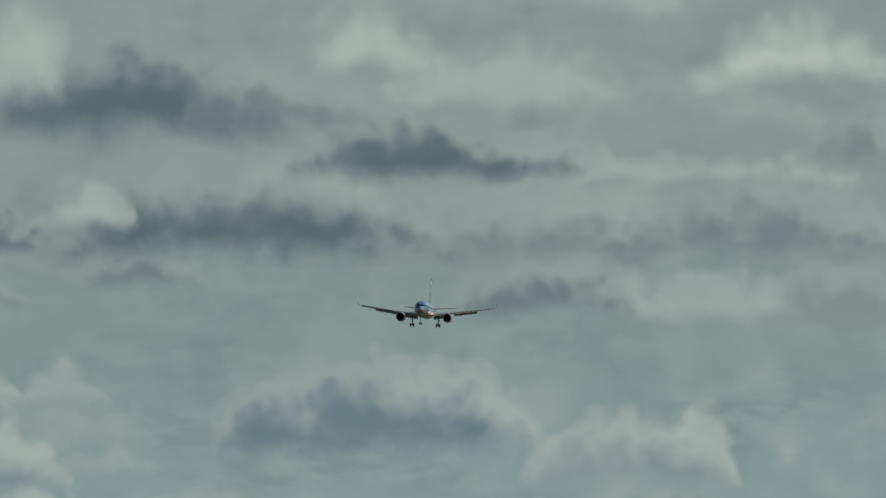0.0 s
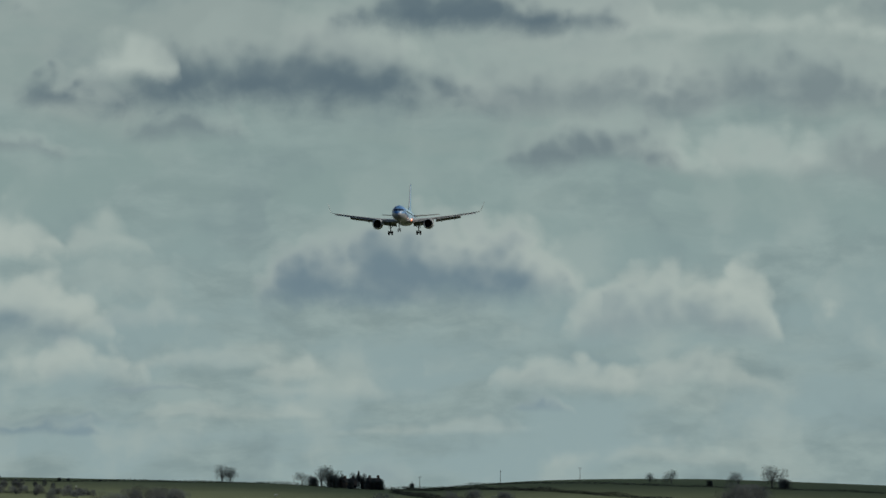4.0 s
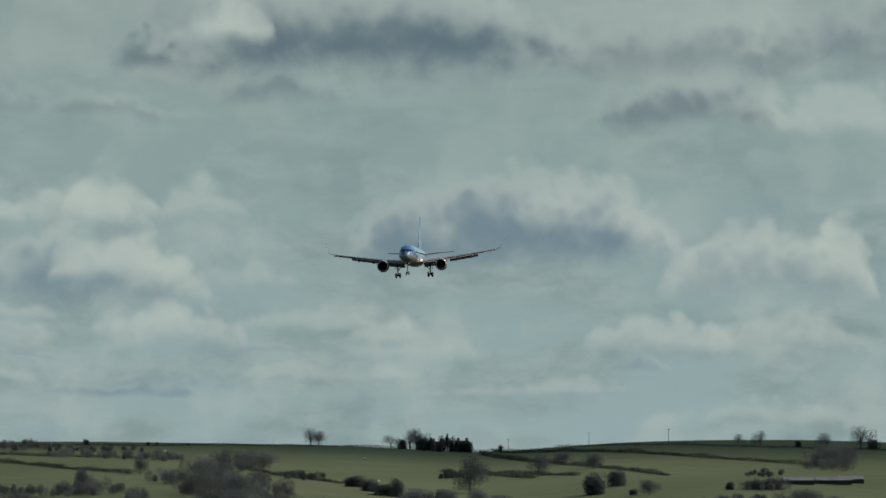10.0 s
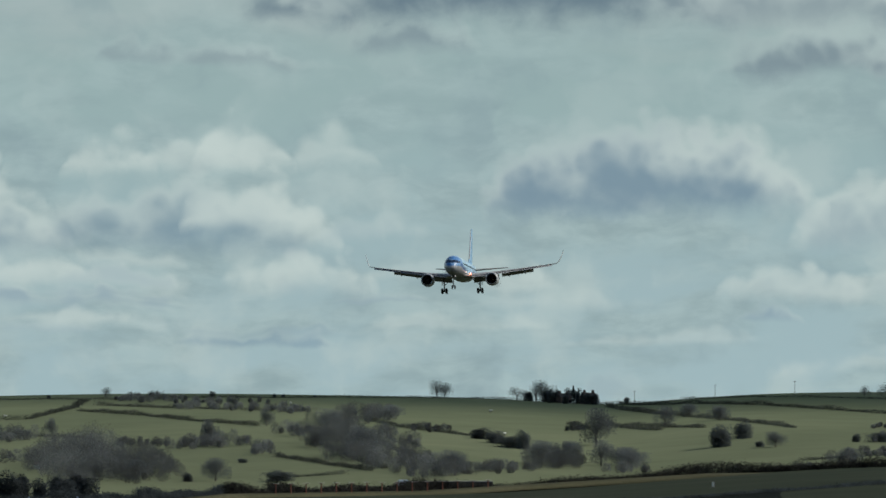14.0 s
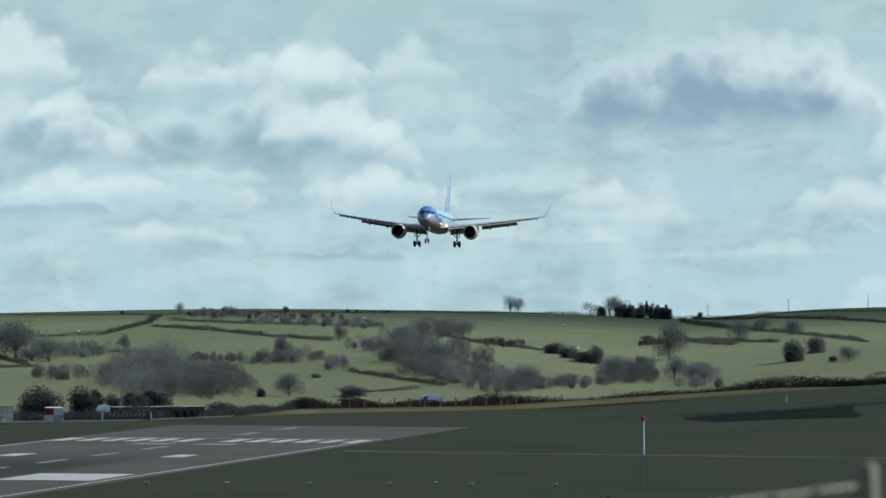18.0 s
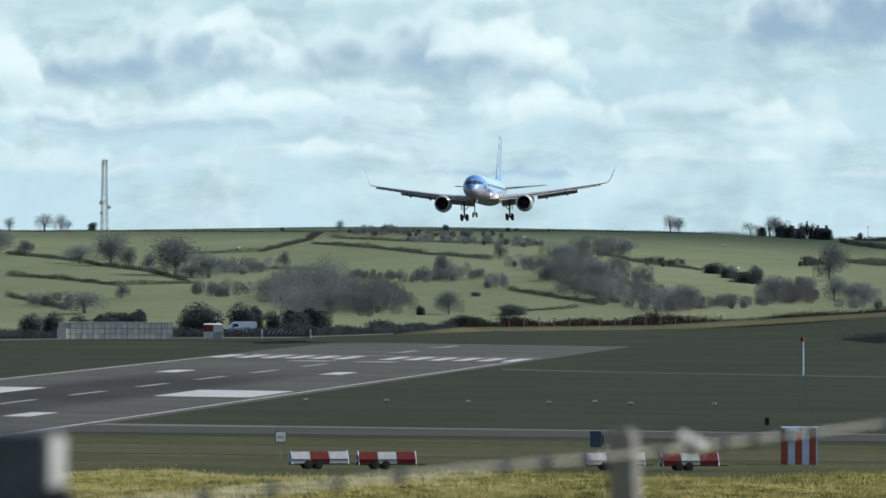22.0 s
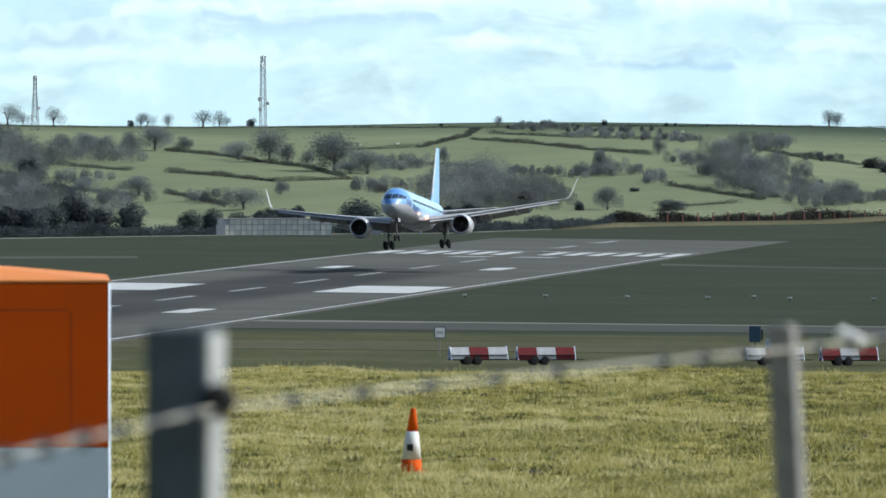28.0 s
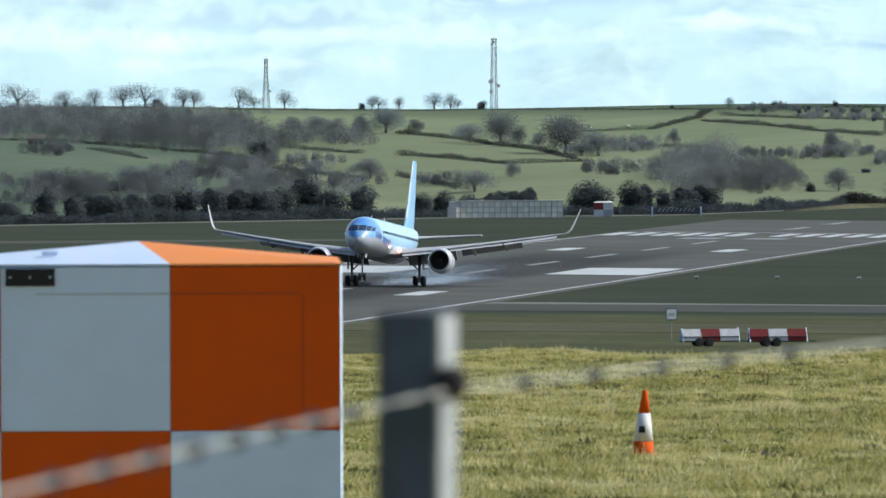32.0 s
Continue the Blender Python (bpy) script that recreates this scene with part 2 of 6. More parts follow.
BARRIER_RED = surface("dull_red_barrier", (0.15, 0.020, 0.022), 0.7, vary=0.25, scale=1.5, grain=15, gloss=0.2)
BLACK = surface("black_rubber", (0.015, 0.015, 0.016), 0.8, vary=0.3, scale=4, grain=40)
# On the thick fence post these two tones paint its sunlit and shaded faces.
LIT_STEEL = surface("weathered_lit_zinc", (0.34, 0.36, 0.37), 0.6, 0.0, vary=0.35, scale=14, grain=120)
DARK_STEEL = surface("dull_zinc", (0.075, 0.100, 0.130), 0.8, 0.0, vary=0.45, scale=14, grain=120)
MID_STEEL = surface("weathered_grey_post", (0.24, 0.24, 0.235), 0.8, 0.0, vary=0.35, scale=14, grain=120)
GALV = surface("galvanised_steel", (0.30, 0.32, 0.34), 0.5, 0.5, vary=0.25, scale=14, grain=120)
WIRE = surface("bright_wire", (0.50, 0.50, 0.44), 0.55, 0.0, vary=0.15, scale=14, grain=120)
GREY_PAINT = surface("grey_paint", (0.42, 0.43, 0.44), 0.5, vary=0.12, scale=1.0, grain=20, bump=0.03)
STEEL = surface("mast_steel", (0.25, 0.26, 0.27), 0.6, 0.4, vary=0.2, scale=1, grain=10)
BLUE_SIGN = surface("dark_blue_paint", (0.045, 0.09, 0.14), 0.5, vary=0.15, scale=3, grain=30)
SLAT_GREY = surface("slat_grey", (0.44, 0.45, 0.47), 0.4, 0.0, vary=0.1, scale=0.6, grain=8, bump=0.01)
WING_SKIN = surface("wing_grey", (0.46, 0.47, 0.48), 0.4, 0.0, vary=0.12, scale=0.6, grain=8, bump=0.02)
WING_UNDER = surface("flap_grey", (0.34, 0.34, 0.34), 0.45, 0.1, vary=0.15, scale=0.8, grain=8, bump=0.02)
BARE_METAL = surface("polished_aluminium", (0.58, 0.59, 0.60), 0.35, 0.7, vary=0.1, scale=1, grain=10, bump=0.01)
NACELLE = surface("nacelle_paint", (0.55, 0.58, 0.62), 0.3, 0.1, vary=0.1, scale=0.8, grain=10, bump=0.01)
INTAKE = surface("intake_dark", (0.075, 0.066, 0.062), 0.6, 0.0, vary=0.3, scale=2, grain=10)
STRUT = surface("gear_strut", (0.16, 0.165, 0.17), 0.45, 0.4, vary=0.2, scale=3, grain=20)
TYRE = surface("tyre_rubber", (0.018, 0.018, 0.019), 0.85, vary=0.3, scale=3, grain=20)
COCKPIT = surface("windscreen_glass", (0.035, 0.06, 0.11), 0.12, 0.0, vary=0.1, scale=2, grain=4, bump=0)
GLASS = surface("cockpit_glass", (0.02, 0.025, 0.035), 0.08, 0.0, vary=0.1, scale=2, grain=4, bump=0)
STONE = surface("farm_stone", (0.25, 0.22, 0.19), 0.9, vary=0.25, scale=0.3, grain=3)
BRICK = surface("red_brick", (0.19, 0.145, 0.125), 0.9, vary=0.25, scale=0.3, grain=3, random=0.1)
ROOF = surface("slate_roof", (0.09, 0.075, 0.07), 0.8, vary=0.25, scale=0.3, grain=3)
BARN_ROOF = surface("pale_barn_roof", (0.24, 0.25, 0.26), 0.8, vary=0.25, scale=0.4, grain=4)
DOOR_BLUE = surface("door_blue", (0.40, 0.62, 0.84), 0.35, vary=0.08, scale=0.6, grain=8, bump=0.01)
FIN_BLUE = surface("fin_light_blue", (0.25, 0.47, 0.71), 0.35, vary=0.08, scale=0.4, grain=6, bump=0.01)
PATH_PALE = surface("pale_concrete_edge", (0.13, 0.132, 0.11), 0.9, vary=0.2, scale=0.05, grain=3.0)
LAMP = glow("landing_lamp", (1.0, 0.30, 0.16), 4.0)
LAMP_CORE = glow("landing_lamp_core", (1.0, 0.88, 0.80), 5.0)
LAMP_SMALL = glow("turnoff_lamp", (1.0, 0.85, 0.72), 3)


SMOKE = leafy("tyre_smoke", (0.62, 0.76, 0.92), (0.82, 0.90, 0.98), thin=0.5)
SOOT = leafy("exhaust_soot", (0.07, 0.062, 0.056), (0.12, 0.105, 0.095), thin=0.3, gaps=0.82)


def livery():
    """Blue nose crown and light blue sides over a pale belly, with a dark blue sweep behind the cockpit."""
    n = Nodes("fuselage_livery")
    tc = n.add("ShaderNodeTexCoord").outputs["Object"]
    s = n.add("ShaderNodeSeparateXYZ")
    n.link(tc, s.inputs[0])
    x, z = s.outputs[0], s.outputs[2]
    line = n.smooth(x, 20.5, 12.0, -0.30, -0.95)
    over = n.math("SUBTRACT", z, line)
    band = n.smooth(over, -0.10, 0.10)
    sweep = n.math("MULTIPLY", n.math("MULTIPLY", n.smooth(over, 0.80, 0.60), n.smooth(x, 20.6, 19.9)), n.smooth(x, 8.5, 11.5))
    dirt = n.noise(tc, 1.2, 4)
    crown = n.math("MULTIPLY", n.smooth(x, 16.0, 18.6), n.smooth(n.noise(tc, 0.9, 3), 0.35, 0.55, 0.5, 1.0))
    # belly grey, darker towards the bottom
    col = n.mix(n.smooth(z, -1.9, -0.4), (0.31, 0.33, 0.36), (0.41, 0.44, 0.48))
    blue = n.mix(crown, (0.42, 0.68, 0.91), (0.10, 0.30, 0.70))
    blue = n.mix(sweep, blue, (0.05, 0.14, 0.38))
    col = n.mix(band, col, blue)
    col = n.mix(n.smooth(dirt, 0.4, 0.8, 0, 0.25), col, (0.30, 0.32, 0.35))
    n.link(col, n.bsdf.inputs["Base Color"])
    n.bsdf.inputs["Roughness"].default_value = 0.34
    n.bsdf.inputs["Coat Weight"].default_value = 0.2
    return n.mat


LIVERY = livery()


# ---- mesh helpers ----
def mesh_of(bm, name, *materials, smooth=False):
    me = bpy.data.meshes.new(name)
    bmesh.ops.recalc_face_normals(bm, faces=bm.faces)
    bm.to_mesh(me)
    bm.free()
    for m in materials:
        me.materials.append(m)
    if smooth:
        for p in me.polygons:
            p.use_smooth = True
    return me


def part(name, bm, material, parent, label="", smooth=False):
    """One mesh object, a part of parent."""
    ob = new(name, mesh_of(bm, name, material, smooth=smooth))
    ob.parent = parent
    return tagged(ob, label)


def thing(name, m, label, category, group="", kind=""):
    ob = new(name)
    ob.matrix_world = m
    return tagged(ob, label, category, group, kind)


def box(bm, cx, cy, cz, sx, sy, sz, rz=0.0, bevel=0.0):
    """An upright block by its centre and size."""
    r = bmesh.ops.create_cube(bm, size=1.0, matrix=pose(cx, cy, cz, 0, 0, rz) @ Matrix.Diagonal((sx, sy, sz, 1)))
    if bevel:
        edges = {e for v in r["verts"] for e in v.link_edges}
        bmesh.ops.bevel(bm, geom=list(edges), offset=bevel, segments=2, affect="EDGES", profile=0.6)
    return bm


def tube(bm, a, b, ra, rb=None, sides=8):
    """A tapered rod from a to b."""
    a, b = Vector(a), Vector(b)
    rb = ra if rb is None else rb
    m = Matrix.Translation((a + b) / 2) @ (b - a).to_track_quat("Z", "Y").to_matrix().to_4x4()
    bmesh.ops.create_cone(bm, cap_ends=True, segments=sides, radius1=ra, radius2=rb, depth=(b - a).length, matrix=m)
    return bm


def loft(bm, rings, close=True, caps=True):
    """Skin over rings of points of equal count."""
    vs = [[bm.verts.new(p) for p in ring] for ring in rings]
    n = len(vs[0])
    for a, b in zip(vs, vs[1:]):
        for i in range(n if close else n - 1):
            bm.faces.new((a[i], a[(i + 1) % n], b[(i + 1) % n], b[i]))
    if caps:
        bm.faces.new(list(reversed(vs[0])))
        bm.faces.new(vs[-1])
    return bm


def lathe(bm, profile, axis="x", centre=(0, 0, 0), sides=24, caps=True):
    """A turned body: profile of (along, radius)."""
    rings = []
    for s, r in profile:
        ring = []
        for i in range(sides):
            a = 2 * math.pi * i / sides
            c, d = r * math.cos(a), r * math.sin(a)
            p = {"x": (s, c, d), "y": (d, s, c), "z": (c, d, s)}[axis]
            ring.append(Vector(p) + Vector(centre))
        rings.append(ring)
    return loft(bm, rings, caps=caps)


def from_arrays(name, verts, faces, material):
    me = bpy.data.meshes.new(name)
    me.from_pydata(verts, [], faces)
    me.materials.append(material)
    return me


def triangles(name, pts, material):
    """A mesh of loose triangles from an array of shape (n, 3, 3)."""
    n = len(pts)
    me = bpy.data.meshes.new(name)
    me.vertices.add(n * 3)
    me.vertices.foreach_set("co", pts.astype(np.float32).ravel())
    me.loops.add(n * 3)
    me.loops.foreach_set("vertex_index", np.arange(n * 3, dtype=np.int32))
    me.polygons.add(n)
    me.polygons.foreach_set("loop_start", np.arange(0, n * 3, 3, dtype=np.int32))
    me.update(calc_edges=True)
    me.validate()
    me.materials.append(material)
    return me


# ---- sky backdrop ----
def sky_material(u0, u1, v0, v1):
    """Clear sky, broken cloud sheets and heaps, by bearing and height (steps of 51.83 mrad), for one stretch of the sky."""
    n = Nodes("broken_cloud_sky")

    def within(row):
        reach = row[2] + 0.16
        return u0 - reach < row[0] < u1 + reach and row[1] > v0 - 0.2 and row[1] - row[3] < v1 + 0.2

    tc = n.add("ShaderNodeTexCoord").outputs["Object"]
    s = n.add("ShaderNodeSeparateXYZ")
    n.link(tc, s.inputs[0])
    u = n.math("MULTIPLY_ADD", n.math("ARCTAN2", s.outputs[0], s.outputs[1]), 19.294)
    n.tree.nodes[-1].inputs[2].default_value = 0.784
    v = n.math("MULTIPLY_ADD", s.outputs[2], -19.294 / 4700)
    n.tree.nodes[-1].inputs[2].default_value = 0.173
    comb = n.add("ShaderNodeCombineXYZ")
    n.link(u, comb.inputs[0])
    n.link(v, comb.inputs[1])
    uv = comb.outputs[0]

    def warp(vec, scale, amount, detail=5.0):
        t = n.add("ShaderNodeTexNoise")
        t.inputs["Scale"].default_value, t.inputs["Detail"].default_value, t.inputs["Roughness"].default_value = scale, detail, 0.5
        n.link(vec, t.inputs["Vector"])
        sub = n.add("ShaderNodeVectorMath", "SUBTRACT")
        n.link(t.outputs["Color"], sub.inputs[0])
        sub.inputs[1].default_value = (0.5, 0.5, 0.5)
        ma = n.add("ShaderNodeVectorMath", "MULTIPLY_ADD")
        n.link(sub.outputs[0], ma.inputs[0])
        ma.inputs[1].default_value = amount
        n.link(vec, ma.inputs[2])
        return ma.outputs[0]

    soft = warp(uv, 4.0, (0.16, 0.07, 0))
    curl = warp(warp(uv, 5.0, (0.10, 0.055, 0)), 15.0, (0.036, 0.030, 0))
    stretch = n.add("ShaderNodeMapping")
    stretch.inputs["Scale"].default_value = (1.0, 2.4, 1.0)
    n.link(soft, stretch.inputs["Vector"])
    sheet = n.noise(stretch.outputs[0], 3.6, 6, 0.5)
    fine = n.noise(stretch.outputs[0], 9.0, 5, 0.55)
    billow = n.noise(curl, 8.5, 5, 0.55)
    puffs = n.noise(curl, 5.0, 4, 0.5)
    high = n.smooth(n.math("ADD", v, n.math("MULTIPLY", n.math("SUBTRACT", sheet, 0.5), 0.25)), -0.37, -0.47)
    clear = n.ramp(n.smooth(v, -0.9, 0.25), [(0.0, (0.49, 0.675, 0.69)), (0.55, (0.53, 0.74, 0.765)), (0.8, (0.56, 0.775, 0.835)), (1.0, (0.60, 0.825, 0.90))])
    veil = n.mix(n.smooth(fine, 0.3, 0.7), (0.47, 0.645, 0.69), (0.66, 0.865, 0.895))
    col = n.mix(n.math("MULTIPLY", n.smooth(sheet, 0.38, 0.62), n.smooth(v, -0.34, -0.05, 0.5, 0.9)), clear, veil)
    col = n.mix(n.math("MULTIPLY", high, n.smooth(n.noise(stretch.outputs[0], 2.6, 4), 0.40, 0.64, 0.45, 0.95)), col, (0.64, 0.80, 0.82))
    col = n.mix(n.math("MULTIPLY", n.smooth(puffs, 0.50, 0.66), n.smooth(v, -0.34, -0.05, 0.25, 0.6)), col, (0.78, 0.96, 0.97))
    col = n.mix(n.smooth(puffs, 0.46, 0.30, 0.0, 0.35), col, (0.38, 0.54, 0.62))
    knobby = warp(uv, 8.0, (0.045, 0.03, 0), 2.0)
    bumps = n.add("ShaderNodeTexVoronoi")
    bumps.feature = "SMOOTH_F1"
    for key, value in (("Scale", 19.0), ("Detail", 1.0), ("Roughness", 0.5), ("Smoothness", 0.6)):
        bumps.inputs[key].default_value = value
    n.link(knobby, bumps.inputs["Vector"])
    rounded = n.math("SUBTRACT", 0.42, bumps.outputs["Distance"])
    lumps = n.math("ADD", n.math("MULTIPLY", rounded, 1.1), n.math("MULTIPLY", n.math("SUBTRACT", billow, 0.5), 1.7))
    folds = n.math("ADD", n.math("MULTIPLY", rounded, 1.6), n.math("MULTIPLY", n.math("SUBTRACT", puffs, 0.5), 4.0))
    low = warp(warp(uv, 4.0, (0.12, 0.05, 0), 3.0), 12.0, (0.036, 0.026, 0), 4.0)

    def heap(col, row, crisp, white, dark, lit=0.7):
        """One heap of cloud: a lumpy lit cap over a grey body that fades out at its base."""
        cx, base, w, h, density, tone, cap = row
        q = n.add("ShaderNodeVectorMath", "MULTIPLY_ADD")
        n.link(low, q.inputs[0])
        q.inputs[1].default_value = (1 / w, -1 / h, 0)
        q.inputs[2].default_value = (-cx / w, base / h, 0)
        xy = n.add("ShaderNodeSeparateXYZ")
        n.link(q.outputs[0], xy.inputs[0])
        x, up = xy.outputs[0], xy.outputs[1]
        dome = n.math("POWER", n.math("SUBTRACT", 1.0, n.math("MULTIPLY", x, x), clamp=True), 0.5)
        swell = min(0.044, 0.55 * h) / h
        under = n.math("ADD", n.math("SUBTRACT", dome, up), n.math("MULTIPLY", lumps, swell))
        top = n.smooth(under, 0.02, crisp)
        foot = n.smooth(n.math("ADD", up, n.math("MULTIPLY", billow, 0.5)), 0.12, 0.48)
        mask = n.math("MULTIPLY", n.math("MULTIPLY", top, foot), density)
        depth = n.math("ADD", under, n.math("MULTIPLY", folds, 0.05))
        body = n.smooth(n.math("SUBTRACT", depth, n.math("MULTIPLY", x, 0.14)), cap * lit - 0.26, cap * lit + 0.44, 0, tone)
        return n.mix(mask, col, n.mix(body, white, dark))

    for row in filter(within, LOW_CLOUDS):
        near = row[3] > 0.07
        col = heap(col, row, (0.34 if row[3] > 0.12 else 0.5) if near else 0.6, (0.96, 1.12, 1.10), (0.31, 0.475, 0.61) if near else (0.36, 0.545, 0.70), 0.8)
    for row in filter(within, HIGH_CLOUDS):
        col = heap(col, row, 0.72, (1.08, 1.26, 1.23), (0.23, 0.345, 0.44), 0.6)
    em = n.add("ShaderNodeEmission")
    n.link(col, em.inputs[0])
    em.inputs[1].default_value = 1.07
    clearway = n.add("ShaderNodeBsdfTransparent")
    away = n.smooth(v, -3.2, -4.6)
    side = n.smooth(n.math("ABSOLUTE", n.math("SUBTRACT", u, 0.9)), 9.0, 13.0)
    mixer = n.add("ShaderNodeMixShader")
    n.link(n.math("MAXIMUM", away, side), mixer.inputs[0])
    n.link(em.outputs[0], mixer.inputs[1])
    n.link(clearway.outputs[0], mixer.inputs[2])
    n.link(mixer.outputs[0], n.tree.nodes["Material Output"].inputs[0])
    return n.mat


# bearing, base, half width, height, density, darkness of the body, share of the height that the white cap takes
LOW_CLOUDS = [
    (1.782, 0.241, 0.066, 0.092, 0.4, 0.6, 0.2), (0.586, 0.227, 0.122, 0.062, 0.3, 0.57, 0.24), (0.607, 0.202, 0.088, 0.031, 0.3, 0.69, 0.16), (2.252, 0.185, 0.22, 0.057, 0.35, 0.2, 0.8), (-0.044, 0.168, 0.295, 0.05, 0.3, 0, 0.95), (1.852, 0.134, 0.22, 0.046, 0.35, 0.15, 0.8),
    (-0.344, 0.136, 0.295, 0.075, 0.38, 0.1, 0.9), (1.132, 0.13, 0.165, 0.04, 0.56, 0.98, 0.12), (0.516, 0.124, 0.088, 0.045, 0.38, 0.63, 0.24), (0.206, 0.128, 0.443, 0.075, 0.38, 0, 0.95), (0.495, 0.115, 0.132, 0.04, 0.3, 0.69, 0.24), (0.776, 0.113, 0.132, 0.033, 0.34, 0.63, 0.24),
    (1.177, 0.112, 0.222, 0.031, 0.3, 0.8, 0.16), (0.847, 0.106, 0.136, 0.062, 0.34, 0.08, 0.9), (1.492, 0.104, 0.198, 0.046, 0.4, 0.15, 0.8), (0.805, 0.095, 0.147, 0.04, 0.41, 0.08, 0.9), (0.056, 0.094, 0.266, 0.075, 0.56, 0.75, 0.28), (2.057, 0.09, 0.068, 0.053, 0.75, 0.85, 0.15),
    (0.657, 0.068, 0.368, 0.053, 0.38, 0.69, 0.24), (1.672, 0.066, 0.176, 0.069, 0.4, 0.25, 0.7), (0.656, 0.058, 0.472, 0.037, 0.52, 0.8, 0.24), (1.352, 0.056, 0.123, 0.021, 0.5, 0.7, 0.1), (-0.394, 0.056, 0.295, 0.075, 0.52, 0.69, 0.32), (0.615, 0.047, 0.59, 0.027, 0.38, 0.75, 0.24),
    (2.092, 0.051, 0.165, 0.092, 0.65, 0.3, 0.6), (2.322, 0.051, 0.154, 0.092, 0.55, 0.4, 0.6), (0.376, 0.046, 0.106, 0.062, 0.56, 0.8, 0.2), (0.365, 0.042, 0.106, 0.057, 0.56, 0.92, 0.16), (0.225, 0.041, 0.091, 0.09, 0.49, 0.08, 0.9), (1.222, 0.042, 0.14, 0.098, 0.56, 0.35, 0.7),
    (1.597, 0.035, 0.09, 0.057, 0.5, 0.1, 0.8), (0.615, 0.033, 0.472, 0.077, 0.49, 0.03, 0.95), (0.882, 0.026, 0.132, 0.05, 0.38, 0.69, 0.24), (-0.544, 0.03, 0.368, 0.112, 0.52, 0.57, 0.4), (0.707, 0.02, 0.163, 0.077, 0.45, 0.08, 0.9), (1.472, 0.018, 0.22, 0.069, 0.4, 0.2, 0.7),
    (1.197, 0.017, 0.147, 0.077, 0.49, 0.08, 0.85), (-0.044, 0.01, 0.368, 0.057, 0.56, 0.75, 0.28), (0.897, -0.005, 0.122, 0.057, 0.45, 0.08, 0.9), (0.577, -0.033, 0.258, 0.156, 0.66, 1, 0.4), (0.125, -0.034, 0.222, 0.15, 0.61, 0.3, 0.7), (1.012, -0.034, 0.28, 0.169, 0.64, 1, 0.4),
    (1.332, -0.052, 0.132, 0.069, 0.4, 0.4, 0.5), (2.272, -0.041, 0.209, 0.155, 0.75, 0.65, 0.5), (1.122, -0.078, 0.122, 0.098, 0.64, 0.08, 0.9), (2.392, -0.109, 0.066, 0.092, 0.7, 0.05, 0.9), (0.677, -0.12, 0.104, 0.075, 0.56, 0.05, 0.9), (0.882, -0.168, 0.088, 0.1, 0.64, 0.12, 0.8),
    (1.012, -0.176, 0.163, 0.088, 0.61, 0.25, 0.7), (1.102, -0.188, 0.091, 0.103, 0.68, 0.08, 0.85), (1.272, -0.188, 0.088, 0.098, 0.45, 0.12, 0.9), (0.537, -0.197, 0.165, 0.128, 0.64, 0.08, 0.85), (1.7, -0.105, 0.16, 0.12, 0.8, 0.95, 0.2), (1.842, -0.105, 0.315, 0.205, 0.97, 0.95, 0.3),
]
HIGH_CLOUDS = [
    (2.659, -0.322, 0.171, 0.169, 0.85, 0.65, 0.4), (2.409, -0.336, 0.195, 0.13, 0.7, 0.3, 0.6), (2.139, -0.338, 0.232, 0.143, 0.9, 0.85, 0.45), (1.032, -0.366, 0.281, 0.065, 0.6, 0.75, 0.3), (1.409, -0.39, 0.134, 0.104, 0.75, 0.85, 0.2), (2.099, -0.432, 0.317, 0.195, 0.85, 0.75, 0.5),
    (1.579, -0.443, 0.42, 0.19, 0.95, 1, 0.15), (2.509, -0.445, 0.317, 0.169, 0.85, 0.8, 0.4), (1.199, -0.456, 0.11, 0.091, 0.85, 0.95, 0.25), (1.315, -0.5, 0.1, 0.11, 0.75, 0.15, 0.8), (1.699, -0.532, 0.159, 0.169, 0.6, 0.4, 0.6), (2.409, -0.573, 0.366, 0.078, 0.5, 0.1, 0.8),
    (3.009, -0.567, 0.268, 0.169, 0.8, 0.8, 0.4), (2.109, -0.585, 0.146, 0.143, 0.5, 0.5, 0.5), (1.919, -0.587, 0.29, 0.15, 0.95, 1, 0.2), (2.689, -0.616, 0.11, 0.13, 0.75, 0.75, 0.4), (0.909, -0.618, 0.268, 0.156, 0.8, 0.8, 0.4), (2.369, -0.663, 0.244, 0.156, 0.6, 0.55, 0.5),
    (1.389, -0.656, 0.35, 0.26, 0.95, 1, 0.3), (1.679, -0.678, 0.244, 0.156, 0.75, 0.8, 0.4), (2.059, -0.718, 0.244, 0.156, 0.6, 0.1, 0.9), (1.199, -0.726, 0.098, 0.26, 0.75, 0.05, 0.9), (2.559, -0.752, 0.18, 0.169, 0.95, 0, 0.95), (1.809, -0.772, 0.146, 0.169, 0.75, 0, 0.95),
    (2.059, -0.888, 0.342, 0.176, 0.9, 0.4, 0.7), (1.459, -0.928, 0.317, 0.156, 0.9, 0.9, 0.4), (2.559, -0.918, 0.293, 0.176, 0.9, 0.5, 0.6), (1.159, -1.033, 1.098, 0.117, 0.7, 0.6, 0.5),
]


